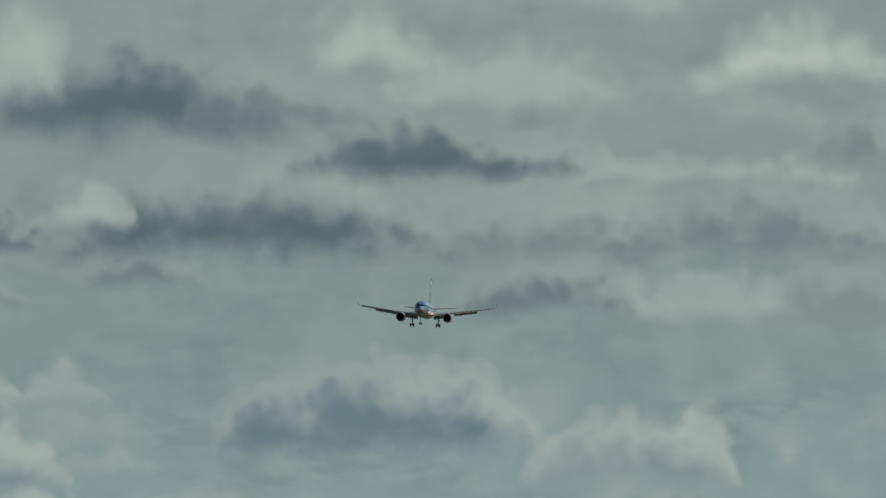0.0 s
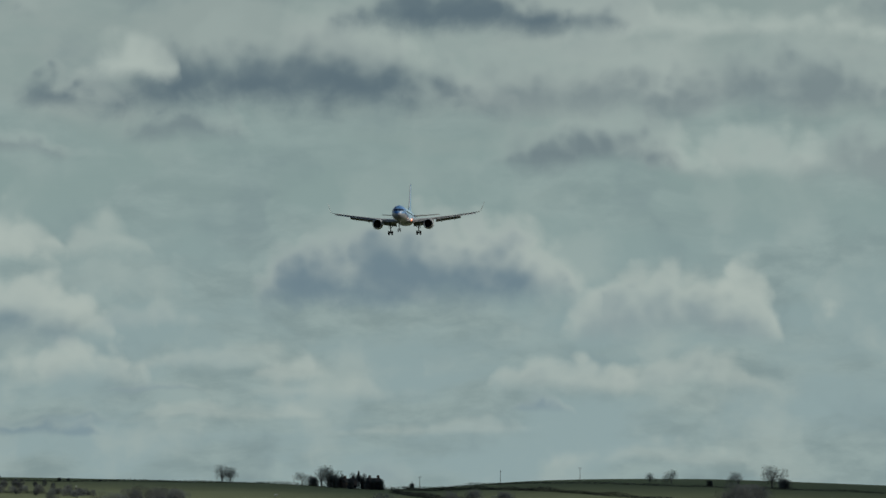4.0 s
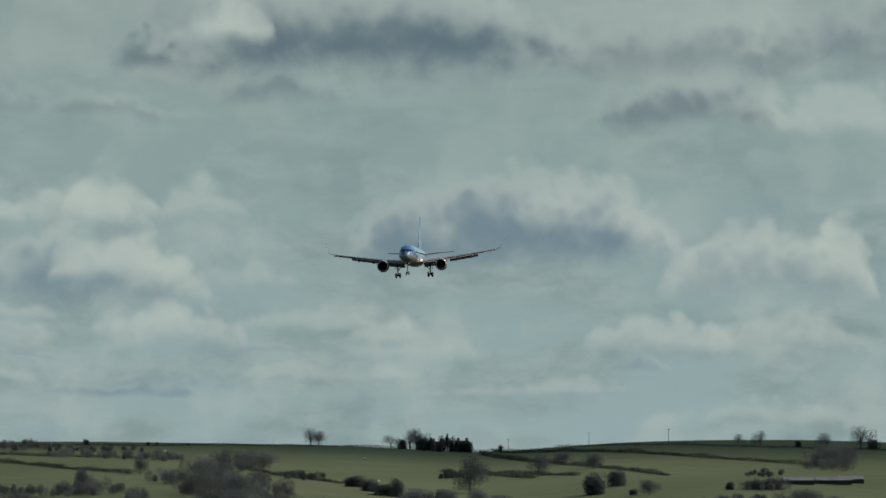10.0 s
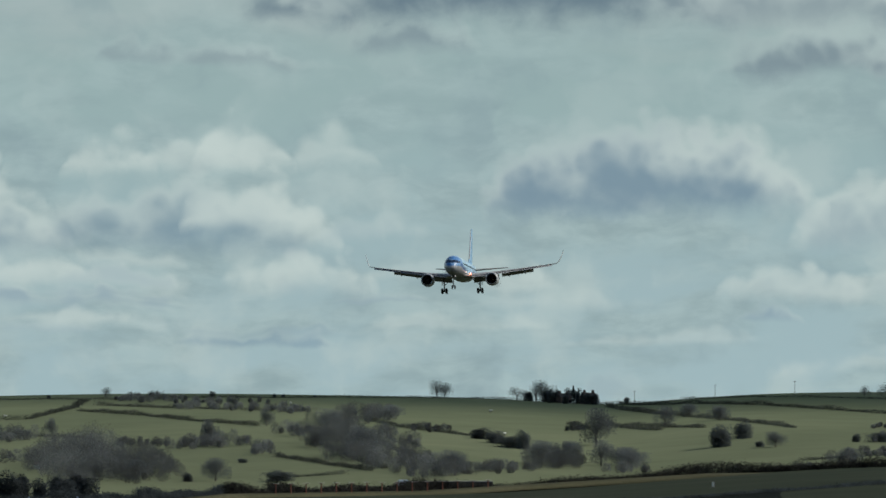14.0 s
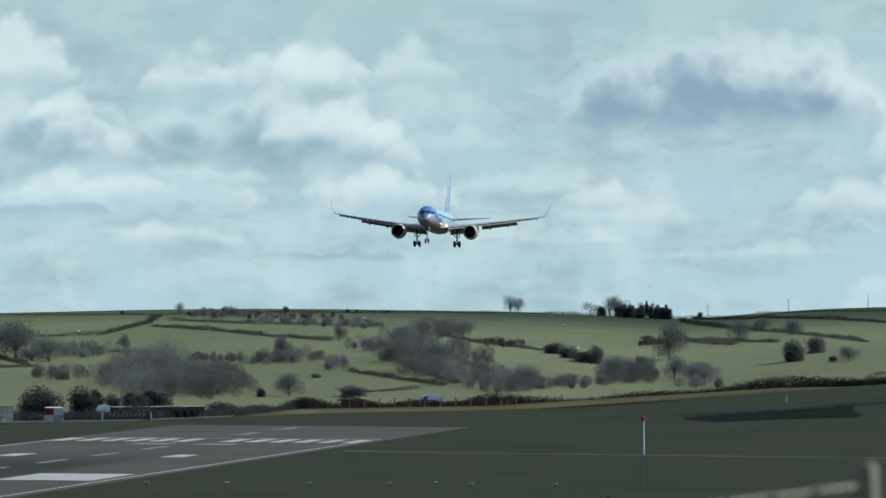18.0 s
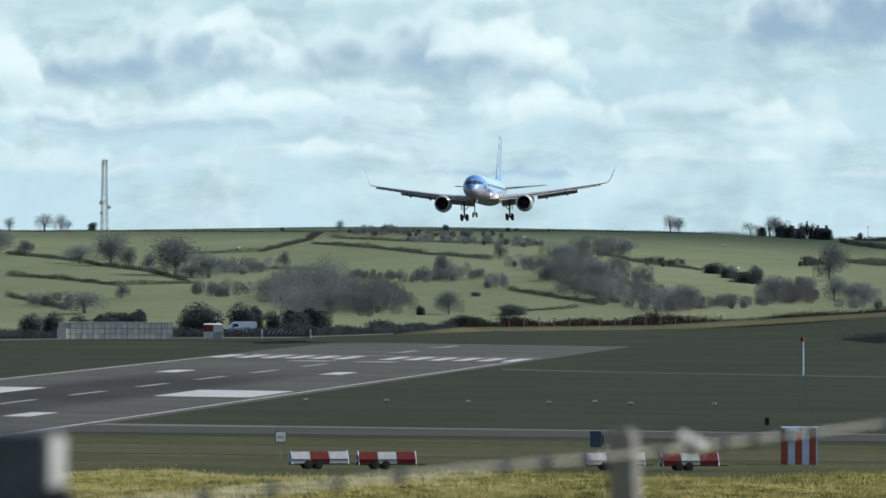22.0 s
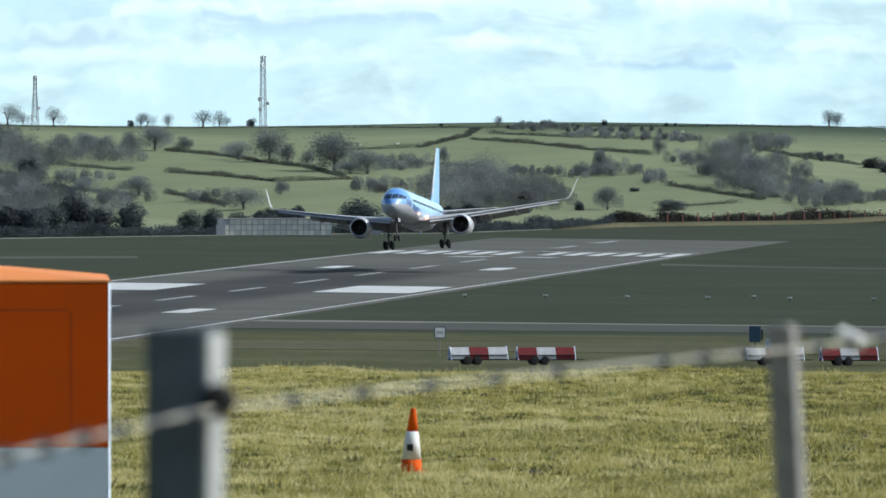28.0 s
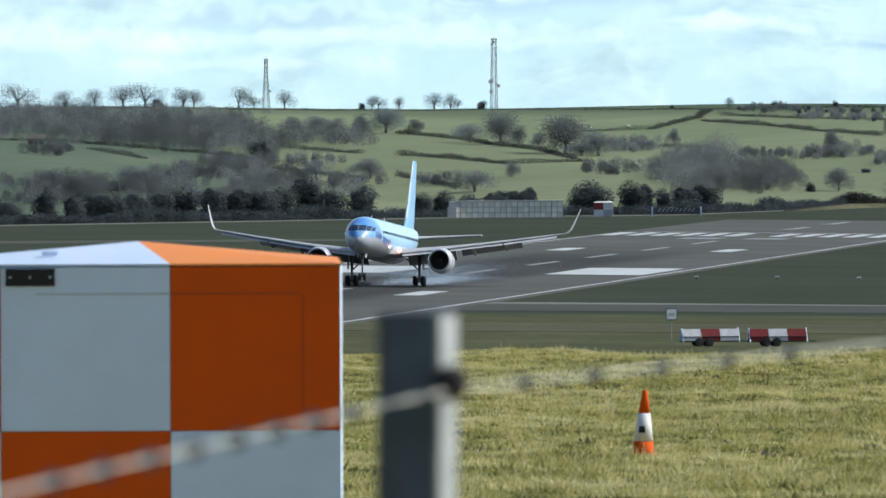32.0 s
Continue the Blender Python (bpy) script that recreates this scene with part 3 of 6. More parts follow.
def build_sky():
    rings = []
    for k in range(81):
        e = -300 + 2400 * k / 80
        rings.append([(4700 * math.sin(a), 4700 * math.cos(a), e) for a in (radians(-42 + 84 * i / 288) for i in range(289))])
    bm = loft(bmesh.new(), rings, close=False, caps=False)
    stretches = [(-20, 0.62, -0.3, 20), (0.62, 1.22, -0.3, 20), (1.22, 20, -0.3, 20), (-20, 1.9, -20, -0.3), (1.9, 20, -20, -0.3)]
    me = mesh_of(bm, "backdrop", *[sky_material(*st) for st in stretches], smooth=True)
    for p in me.polygons:
        u, v = 19.294 * math.atan2(p.center.x, p.center.y) + 0.784, 0.173 - 19.294 / 4700 * p.center.z
        p.material_index = next(i for i, (u0, u1, v0, v1) in enumerate(stretches) if u0 <= u < u1 and v0 <= v < v1)
    ob = new("backdrop", me)
    ob.location = EYE
    return tagged(ob, "distant sky with grey and white broken cloud", "sky", kind="structure")


SKY = build_sky()

# ---- ground ----
TILT = -0.0107      # the airfield falls gently to the east


def step(x, a, b):
    t = np.clip((x - a) / (b - a), 0, 1)
    return t * t * (3 - 2 * t)


def ridge(b):
    return 11.6 + 0.9 * np.sin(b * 95 + 0.6) - 3.0 * np.exp(-((b - 0.0515) / 0.009) ** 2) - 1.5 * np.clip((b - 0.08) / 0.02, 0, 1)


def hill(d, b):
    s = (d - 3050) / 1350
    return -34 + (ridge(b) + 34) * s + 4.8 * np.sin(b * 140 + d / 170) * np.clip(s, 0, 1) * np.clip(1 - s, 0, 1)


def edge_far(b):
    """How far the airfield's plateau reaches, by bearing."""
    return np.interp(b, [-0.5, -0.07, -0.04, 0, 0.04, 0.08, 0.5], [1500, 1640, 1730, 1900, 2090, 2150, 2200])


def height(x, y):
    d, b = np.hypot(x, y), np.arctan2(x, y)
    near = np.interp(d, [0, 12, 71, 100, 122, 160, 200, 260, 400, 560, 750], [20.7, 20.5, 19.05, 18.72, 18.30, 17.85, 17.45, 15.7, 10.5, 4.5, 0.0])
    near = near + np.where(d < 260, 0.10 * np.sin(x * 0.9 + 1) * np.sin(d * 0.21), 0) * step(d, 90, 120)
    flat = np.clip(TILT * x, -4, 4) + 5.6 * step(b, 0.032, 0.082) * step(d, 1480, 1960)
    z = np.where(d < 750, near + flat * step(d, 300, 750), flat)
    ef = edge_far(b)
    z = z * (1 - step(d, ef, ef + 500)) - 40 * step(d, ef + 10, ef + 500)
    hz = np.where(d > 4400, ridge(b) - 0.0001 * (d - 4400) ** 2, hill(d, b))
    z = np.where((d > 2600) & (y > 0), np.maximum(z, hz), z)
    return np.where(y > 0, z, 20.7)


def ground_at(p):
    return Vector((p[0], p[1], float(height(np.float64(p[0]), np.float64(p[1])))))


RIDGE_BARE = [(-39.9, 4400, 7.3), (-38.5, 4400, 4.1), (-35.7, 4400, 6.4), (-27.1, 4400, 5.0), (-25.2, 4400, 4.6), (-22.0, 4400, 5.9), (-20.5, 4400, 5.7), (-19.8, 4400, 3.4), (5.0, 4354, 3.8), (35.4, 4400, 5.9), (36.1, 4400, 5.0), (-60.2, 4400, 7.8), (-55.7, 4392, 5.9), (-53.1, 4399, 6.2), (-50.5, 4400, 7.3), (-48.5, 4400, 8.2), (-45.0, 4400, 6.8), (-44.0, 4400, 6.2), (-27.7, 4400, 4.6), (42.7, 4400, 4.6), (44.5, 4400, 7.3), (45.1, 4400, 6.8), (74.6, 4359, 3.6), (76.6, 4348, 5.0), (82.7, 4337, 4.9), (85.8, 4328, 7.6)]
RIDGE_DARK = [(-28.6, 4400, 3.2), (-17.6, 4400, 4.1), (-0.2, 4358, 2.0), (20.5, 4366, 2.0), (-47.4, 4399, 4.1), (-55.8, 4387, 3.2), (14.8, 4355, 3.2), (21.3, 4374, 1.6), (24.2, 4375, 1.4), (43.8, 4400, 5.0), (80.1, 4332, 3.1), (86.9, 4319, 5.4)]
FIRS = [(45.5, 4400, 6.4), (46.0, 4400, 5.5), (46.5, 4400, 5.9), (47.5, 4400, 6.8), (47.9, 4400, 7.8), (48.3, 4400, 6.8), (49.3, 4392, 5.6), (48.7, 4390, 5.4), (49.9, 4392, 5.2), (47.2, 4390, 4.6), (45.8, 4392, 5.2), (52.8, 4400, 3.2)]
# hill plants by angle from the eye, all in milliradians: bearing, elevation of the foot, height, half width
SLOPE_BARE = [
    (-18.73, -5.74, 1.71, 1.14), (-15.93, -5.94, 2.9, 1.4), (-14.22, -6.14, 1.87, 0.57), (-12.51, -6.34, 1.45, 0.57), (-9.96, -6.8, 3.42, 2.07), (-8.46, -7, 1.14, 1.14),
    (-6.96, -6.99, 2.07, 1.45), (0.14, -6.09, 1.55, 0.41), (-14.88, -8.94, 1.3, 0.52), (-18.3, -10.25, 1.87, 1.45), (14.55, -6.92, 2.18, 0.67), (15.08, -10.29, 2.07, 0.93),
    (19.78, -5.3, 1.55, 0.52), (31.03, -4.74, 1.35, 0.93), (50, -7.07, 3.21, 1.19), (50.42, -8.98, 2.28, 0.93), (52.96, -8.97, 1.66, 1.35), (45.03, -8.9, 2.18, 1.24),
    (47.62, -8.63, 1.87, 0.93), (37, -9.8, 2.18, 1.14), (-23.81, -4.98, 1.35, 0.62), (56.27, -5.5, 1.97, 0.73), (58.6, -4.47, 1.14, 0.67), (61.3, -4.84, 1.35, 0.78),
    (66.42, -7.28, 1.35, 0.78), (82.65, -4.73, 1.97, 1.14), (84.46, -4.58, 1.76, 1.04), (80.57, -8.72, 1.87, 1.35), (83.47, -8.93, 1.45, 0.93), (73.21, -8.75, 1.35, 0.93),
    (53.1, -9.33, 1.87, 1.24), (-34.87, -4.93, 1.55, 0.73), (-32.79, -5.04, 1.76, 0.83), (-30.72, -5.36, 1.87, 0.83), (-28.65, -5.57, 2.38, 0.73), (-26.42, -4.86, 2.18, 1.24),
    (-49.4, -9.91, 2.07, 1.45), (-56.91, -10.45, 2.38, 1.45), (-27.88, -9, 1.76, 1.14), (-32.81, -9.19, 1.87, 1.04), (25.69, -5.85, 2.07, 1.04), (28.55, -7.91, 2.38, 1.24),
    (7.82, -10.06, 1.76, 0.93),
]
SLOPE_DARK = [
    (12.54, -10.35, 0.88, 0.47), (20.89, -10.32, 1.09, 1.04), (39.27, -6.48, 1.09, 0.88), (40.73, -6.89, 1.14, 0.93), (42.28, -7.3, 1.24, 1.04), (43.37, -7.45, 1.87, 0.57),
    (61.39, -7.27, 1.97, 1.14), (63.42, -6.5, 1.66, 0.67), (64.92, -7.28, 0.62, 0.36), (73.78, -6.84, 0.78, 0.41), (76.01, -6.84, 1.04, 0.83), (77.67, -6.85, 1.14, 0.93),
    (-37.93, -7.41, 2.07, 1.19), (-39.06, -4.29, 0.93, 0.47), (-33.05, -4.63, 1.14, 0.41), (-32.01, -4.53, 1.04, 0.41), (17.56, -8.62, 0.47, 0.36), (46.17, -7.86, 0.83, 0.47),
    (47.31, -7.64, 0.93, 0.52),
]
# bearing, height, half width
BOUNDARY_BUSHES = [
    (-23.27, 1.04, 0.78), (-21.3, 1.19, 0.78), (-18.61, 0.83, 0.78), (-16.53, 1.24, 1.14), (-14.98, 1.55, 1.04), (-13.42, 1.81, 0.93), (-7.46, 1.87, 1.3), (-8.76, 0.93, 0.73),
    (-3.83, 1.76, 0.93), (-2.69, 1.97, 0.78), (-0.98, 1.04, 0.62), (0.83, 1.55, 1.14), (2.64, 1.71, 1.35), (-57.7, 2.18, 0.83), (-55.11, 1.76, 0.93), (-52.77, 1.97, 1.14),
    (-51.22, 1.55, 0.83), (-49.4, 1.97, 0.83), (-47.07, 1.97, 0.93), (-45, 1.87, 1.04), (-42.41, 2.49, 1.04), (-40.08, 2.28, 1.35), (-38, 2.07, 1.14), (-35.93, 1.76, 0.93),
    (-33.6, 2.9, 1.04), (-32.04, 1.87, 0.83), (-61.07, 1.24, 0.93), (-28.67, 1.87, 1.04), (-31.26, 1.35, 0.83),
]
# bearing, elevation, half width, half depth, height, count
THICKETS = [
    (-2.55, -6.51, 3.01, 0.26, 1.14, 22), (-5.4, -8.44, 3.21, 0.31, 1.04, 24), (-21.51, -9.43, 1.76, 0.26, 1.14, 12), (0.56, -9.15, 2.7, 1.35, 2.28, 46), (3.67, -9.03, 3.11, 1.24, 2.7, 60), (6.79, -9.44, 2.9, 0.93, 2.28, 44),
    (9.48, -9.74, 2.28, 0.73, 1.76, 26), (5.23, -10.27, 4.66, 0.31, 1.24, 24), (7.81, -7, 1.97, 0.16, 0.67, 14), (12.74, -7.14, 2.7, 0.26, 0.88, 24), (16.11, -6.97, 1.97, 0.26, 1.04, 18), (19.43, -7.84, 1.14, 0.41, 1.04, 12),
    (9.04, -2.95, 3.01, 0.16, 0.67, 26), (14.02, -3.61, 3.11, 0.16, 0.62, 20), (18.69, -3.8, 2.07, 0.16, 0.62, 14), (21.54, -4, 1.76, 0.16, 0.73, 14), (16.09, -3.19, 4.15, 0.1, 0.52, 22), (22.43, -6.07, 1.87, 0.31, 1.04, 18),
    (25.17, -6.37, 1.76, 1.14, 1.76, 26), (26.99, -7.3, 2.38, 1.45, 1.97, 44), (29.69, -7.91, 2.28, 1.35, 1.87, 36), (30.09, -4.7, 1.87, 0.21, 1.14, 14), (28.02, -4.81, 2.07, 0.52, 1.35, 20), (34.61, -5.72, 1.87, 0.16, 0.57, 14),
    (32.18, -8.94, 2.9, 0.73, 1.35, 30), (35.29, -9.45, 2.8, 0.62, 1.55, 28), (38.92, -9.54, 2.59, 0.36, 1.04, 18), (32.69, -7.12, 1.55, 0.41, 0.93, 12), (30.36, -6.35, 1.55, 0.52, 1.04, 12), (42.03, -9.42, 2.59, 0.31, 0.93, 14),
    (44.93, -9.1, 1.66, 0.41, 1.76, 18), (47.73, -9.09, 1.66, 0.41, 1.45, 16), (47.72, -5.78, 0.93, 0.16, 0.57, 6), (52.4, -9.49, 2.28, 0.31, 0.83, 12), (76.95, -5.55, 1.66, 0.16, 0.52, 14), (76.94, -6.84, 1.76, 0.16, 0.93, 14),
    (75.28, -8.03, 1.97, 0.21, 0.67, 14), (83.17, -4.89, 2.28, 0.31, 1.55, 22), (80.05, -8.77, 2.28, 0.41, 1.45, 16), (83.94, -9.25, 1.76, 0.31, 1.14, 10), (72.79, -8.91, 1.87, 0.26, 1.04, 10), (68.64, -9.52, 3.11, 0.21, 0.73, 10),
    (60.87, -9.71, 3.11, 0.21, 0.62, 10), (-58.71, -4.54, 3.63, 0.73, 1.66, 44), (-53.53, -4.97, 3.63, 0.83, 1.87, 54), (-48.86, -5.3, 3.32, 0.93, 1.97, 54), (-44.72, -5.73, 3.11, 0.93, 1.97, 48), (-41.09, -5.95, 2.59, 1.04, 2.07, 42),
    (-37.46, -6.17, 2.07, 0.73, 1.66, 26), (-59.74, -3.19, 3.11, 0.41, 1.14, 28), (-54.04, -3.31, 3.11, 0.41, 1.24, 30), (-47.82, -3.54, 3.11, 0.41, 1.14, 26), (-42.12, -3.97, 3.11, 0.41, 1.24, 24), (-33.83, -5.35, 2.07, 0.52, 1.55, 22),
    (-29.69, -5.78, 2.07, 0.41, 1.45, 18), (-56.64, -6.62, 2.7, 0.21, 1.04, 20), (-41.62, -8.43, 3.21, 0.73, 1.35, 36), (-38.51, -9.48, 2.28, 0.73, 1.55, 28), (-44.73, -8.73, 1.55, 0.52, 1.24, 16), (-52.77, -9.95, 2.38, 0.26, 0.83, 14),
    (-49.14, -10.06, 1.55, 0.31, 1.35, 14), (-56.91, -10.76, 2.07, 0.41, 1.66, 18), (-32.8, -7.63, 2.59, 0.31, 0.93, 16), (-29.7, -9.51, 2.59, 0.31, 1.14, 16), (-35.66, -9.07, 1.55, 0.52, 1.35, 14), (-60.8, -9.61, 1.55, 0.31, 0.93, 8),
    (-55.1, -10.41, 4.15, 0.52, 1.76, 40), (-46.81, -10.18, 4.15, 0.73, 1.76, 44), (-37.48, -10.52, 3.63, 0.62, 1.66, 36), (-31.26, -10.49, 2.59, 0.52, 1.35, 20), (-56.63, -4.18, 5.18, 0.73, 1.87, 50), (-47.82, -4.57, 5.18, 0.73, 1.97, 56), (-41.09, -5.22, 3.11, 0.73, 2.07, 40), (-39.02, -8.13, 2.59, 0.73, 1.66, 30), (-58.73, -11.27, 3.11, 0.31, 1.35, 20), (-43.18, -11.33, 6.22, 0.31, 1.24, 30),
]
# bearing and elevation of the corners
SLOPE_HEDGES = [
    [(-25.36, -4.88), (-19.56, -5.43), (-16.81, -5.94), (-12.51, -6.44), (-9.08, -7.31)], [(-25.36, -6.85), (-21.05, -7.15), (-15.09, -7.75), (-7.79, -7.52)],
    [(-25.35, -8.77), (-23.02, -9.17), (-19.8, -9.94)], [(20.67, -8.04), (24.4, -8.65), (29.43, -9.41)],
    [(2.62, -3.85), (8.84, -4.3), (12.73, -4.75), (18.95, -5.25)], [(-8.26, -4.77), (-2.04, -4.59), (-1.01, -4.33), (2.1, -3.6), (3.14, -2.92)],
    [(47.61, -5.16), (49.27, -5.67)], [(50.62, -5.3), (55.91, -5.75)],
    [(51.03, -3.59), (55.9, -4.25)], [(51.97, -3.05), (58.97, -3.33), (71.82, -3.93), (81.15, -4.63)],
    [(51.97, -3.78), (58.29, -4.47), (63.63, -4.95), (68.08, -5.53)], [(51.97, -5.28), (59.9, -5.51)],
    [(24.14, -6.68), (28.55, -8.54), (30.63, -9.2)], [(30.1, -6.87), (34.25, -8.52), (38.4, -9.75)],
    [(29.06, -4.8), (32.84, -5.52), (38.39, -6.22)], [(4.17, -3.33), (10.91, -3.62), (20.24, -3.9)],
    [(-3.59, -6.05), (2.63, -6.34)], [(-53.53, -6.21), (-48.51, -7.11)],
    [(-61.82, -5.36), (-54.05, -5.69), (-42.65, -6.67), (-36.69, -7.62)], [(-36.17, -6.12), (-28.65, -6.71)],
    [(-42.13, -8.12), (-44.73, -8.94)], [(-35.91, -8.14), (-28.66, -9.1)],
    [(68.65, -8.59), (76.42, -8.09)], [(21.3, -10.01), (27, -9.68)],
]
RIDGE_HEDGES = [[(-61.9, 4373.3), (-40.6, 4373.6)], [(-40.6, 4373.6), (-17.3, 4388.6)], [(-17.3, 4388.6), (6.0, 4332.9)], [(6.0, 4339.4), (24.2, 4368.8)], [(24.2, 4374.7), (42.3, 4400.0)], [(42.3, 4394.4), (50.6, 4400.0), (57.8, 4388.7)], [(57.8, 4395.6), (78.6, 4320.1)], [(78.6, 4320.1), (96.7, 4300.5)]]


def shade_edge(d):
    """The bearing up to which the slope's pasture is darkened as by cloud."""
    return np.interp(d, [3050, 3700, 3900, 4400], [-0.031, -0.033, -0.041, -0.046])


def build_ground():
    """One sheet on rings of growing distance."""
    ds = np.unique(np.concatenate([np.linspace(0.01, 90, 28), np.linspace(90, 270, 70), np.linspace(270, 750, 30), np.linspace(750, 2200, 61), np.linspace(2200, 3050, 16), np.linspace(3050, 4420, 110), np.linspace(4420, 4690, 8)]))
    bs = np.unique(np.concatenate([np.linspace(-math.pi, -0.5, 24), np.linspace(-0.5, -0.075, 20), np.linspace(-0.075, 0.11, 140), np.linspace(0.11, 0.5, 20), np.linspace(0.5, math.pi, 24)]))
    d, b = np.meshgrid(ds, bs, indexing="ij")
    x, y = d * np.sin(b), d * np.cos(b)
    z = height(x, y)
    behind = np.abs(b) > 0.5
    z = np.where(behind & (y > 0) & (d > 2000), np.minimum(z, 12), z)
    verts = np.stack([x, y, z], -1).reshape(-1, 3)
    nd, nb = len(ds), len(bs)
    i, j = np.meshgrid(np.arange(nd - 1), np.arange(nb - 1), indexing="ij")
    a = (i * nb + j).ravel()
    faces = np.stack([a, a + 1, a + nb + 1, a + nb], -1)
    me = from_arrays("ground", verts.tolist(), faces.tolist(), MEADOW)
    for m in (AIRFIELD, PASTURE, VALLEY, ROUGH_TURF, SHADED_PASTURE):
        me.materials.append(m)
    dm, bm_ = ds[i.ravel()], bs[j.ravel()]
    idx = np.where(dm < 300, 0, np.where(dm < 1040, 4, np.where(dm < edge_far(bm_) + 20, 1, np.where(dm < 3050, 3, np.where(bm_ < shade_edge(dm), 5, 2)))))
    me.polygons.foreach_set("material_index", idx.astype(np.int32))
    me.polygons.foreach_set("use_smooth", np.ones(len(idx), dtype=bool))
    return tagged(new("ground", me), "rough grass rising to airfield turf, valley and green hill pastures", "ground", kind="structure")


build_ground()

# runway frame: along from the threshold, across from the centreline


def runway_point(u, v, lift=0.0):
    du, dv = u - 1584.4, v - 163.65
    x, y = -0.11177 * du + 0.99373 * dv, -0.99373 * du - 0.11177 * dv
    return Vector((x, y, TILT * x + lift))


def strip(bm, u0, u1, v0, v1, lift, thick=0.02, skew=0.0):
    """A flat slab on the runway's plane."""
    top = [runway_point(u0, v0 + skew, lift), runway_point(u0, v1 + skew, lift), runway_point(u1, v1, lift), runway_point(u1, v0, lift)]
    loft(bm, [[p - Vector((0, 0, thick)) for p in top], top])
    return bm


def flat_part(name, mat, parent, *args, label="", **kw):
    return part(name, strip(bmesh.new(), *args, **kw), mat, parent, label)


def build_runway():
    rw = new("runway", mesh_of(strip(bmesh.new(), -156, 1300, -23.5, 23.5, 0.05, 0.3), "runway", ASPHALT))
    tagged(rw, "dark asphalt runway with white threshold and touchdown paint", "runway", kind="structure")
    for v in (-22.5, 21.6):
        flat_part("edge_line", ROAD_PAINT, rw, 0, 1250, v + 0.2, v + 0.56, 0.062, thick=0.01)
    flat_part("threshold_bar", ROAD_PAINT, rw, -8.5, -6.7, -20, 22.5, 0.062, thick=0.01)
    for k in range(6):
        for side in (-1, 1):
            v = side * (3.4 + 3.5 * k)
            flat_part("threshold_stripe", ROAD_PAINT, rw, 0, 31, v - 0.95, v + 0.95, 0.062, thick=0.01)
    for side in (-1, 1):
        a, b = sorted((side * 9.2, side * 20.4))
        flat_part("aiming_mark", ROAD_PAINT, rw, 300, 345, a, b, 0.062, thick=0.01)
        for u in (150, 450, 600):
            a, b = sorted((side * 9.4, side * 12.2))
            flat_part("touchdown_mark", ROAD_PAINT, rw, u, u + 22.5, a, b, 0.062, thick=0.01)
    for k in range(20):
        flat_part("centre_dash", THIN_PAINT, rw, 77 + 60.2 * k, 106.5 + 60.2 * k, -0.45, 0.45, 0.062, thick=0.01)
    for v in (-4.8, 4.4):
        flat_part("designator", THIN_PAINT, rw, 48, 58, v - 3, v + 2.4, 0.062, thick=0.01, skew=0.8)
    for k in range(2):
        flat_part("arrow_shaft", THIN_PAINT, rw, -72 - 64 * k, -50 - 64 * k, -2.9, -1.7, 0.062, thick=0.01)
        flat_part("arrow_head", THIN_PAINT, rw, -50 - 64 * k, -44 - 64 * k, -4.2, -2.2, 0.062, thick=0.01, skew=1.2)
    return rw


build_runway()


def band(name, corners, mat, label, category, lift=0.03):
    """A paved strip between bearings: corners as (bearing, distance) near and far pairs."""
    near, far = corners
    top = []
    for mr, d in near + far[::-1]:
        p = bearing(mr, d)
        top.append(ground_at(p) + Vector((0, 0, lift)))
    n = len(near)
    bm = bmesh.new()
    vs = [bm.verts.new(p) for p in top]
    lo = [bm.verts.new(p - Vector((0, 0, 0.25))) for p in top]
    for i in range(n - 1):
        bm.faces.new((vs[i], vs[i + 1], vs[2 * n - 2 - i], vs[2 * n - 1 - i]))
        bm.faces.new((lo[i + 1], lo[i], vs[i], vs[i + 1]))
        bm.faces.new((lo[2 * n - 1 - i], lo[2 * n - 2 - i], vs[2 * n - 2 - i], vs[2 * n - 1 - i]))
    return tagged(new(name, mesh_of(bm, name, mat)), label, category, kind="structure")


band("taxiway", ([(-70, 1050), (-20, 1052), (20, 1056), (110, 1062)], [(-70, 1080), (-20, 1083), (20, 1087), (110, 1093)]), TAXI, "grey concrete taxiway crossing the grass", "taxiway")
band("taxiway_edge", ([(-70, 1081), (-20, 1084), (20, 1088), (110, 1094)], [(-70, 1093), (-20, 1094), (20, 1093), (110, 1098)]), PATH_PALE, "pale concrete edge of the taxiway", "kerb", 0.034)
band("verge", ([(-70, 965), (0, 968), (110, 975)], [(-70, 1000), (0, 1003), (110, 1010)]), DRY_STRIP, "pale dry strip of mown grass", "grass verge")
band("service_path", ([(20, 1478), (30, 1470), (110, 1440)], [(20, 1496), (30, 1482), (110, 1448)]), PATH_DULL, "narrow concrete service path in the turf", "path")
band("dark_strip", ([(51.2, 1775), (54, 1735), (66, 1728), (84, 1700), (110, 1670)], [(51.2, 1785), (55, 1792), (66, 1805), (84, 1860), (110, 1910)]), DARK_STRIP, "dark strip of turf beside the runway", "turf", 0.05)
band("side_path", ([(-70, 1440), (-28, 1495)], [(-70, 1462), (-28, 1515)]), PATH_DULL, "narrow concrete path beside the runway", "path")
band("perimeter_road", ([(-70, 1596), (-35, 1696), (-15, 1764), (0, 1802), (8, 1858), (20, 1960), (45, 2055), (90, 2080)], [(-70, 1604), (-35, 1704), (-15, 1772), (0, 1810), (8, 1866), (20, 1969), (45, 2066), (90, 2091)]), PATH_PALE, "pale perimeter road below a hedge", "road")


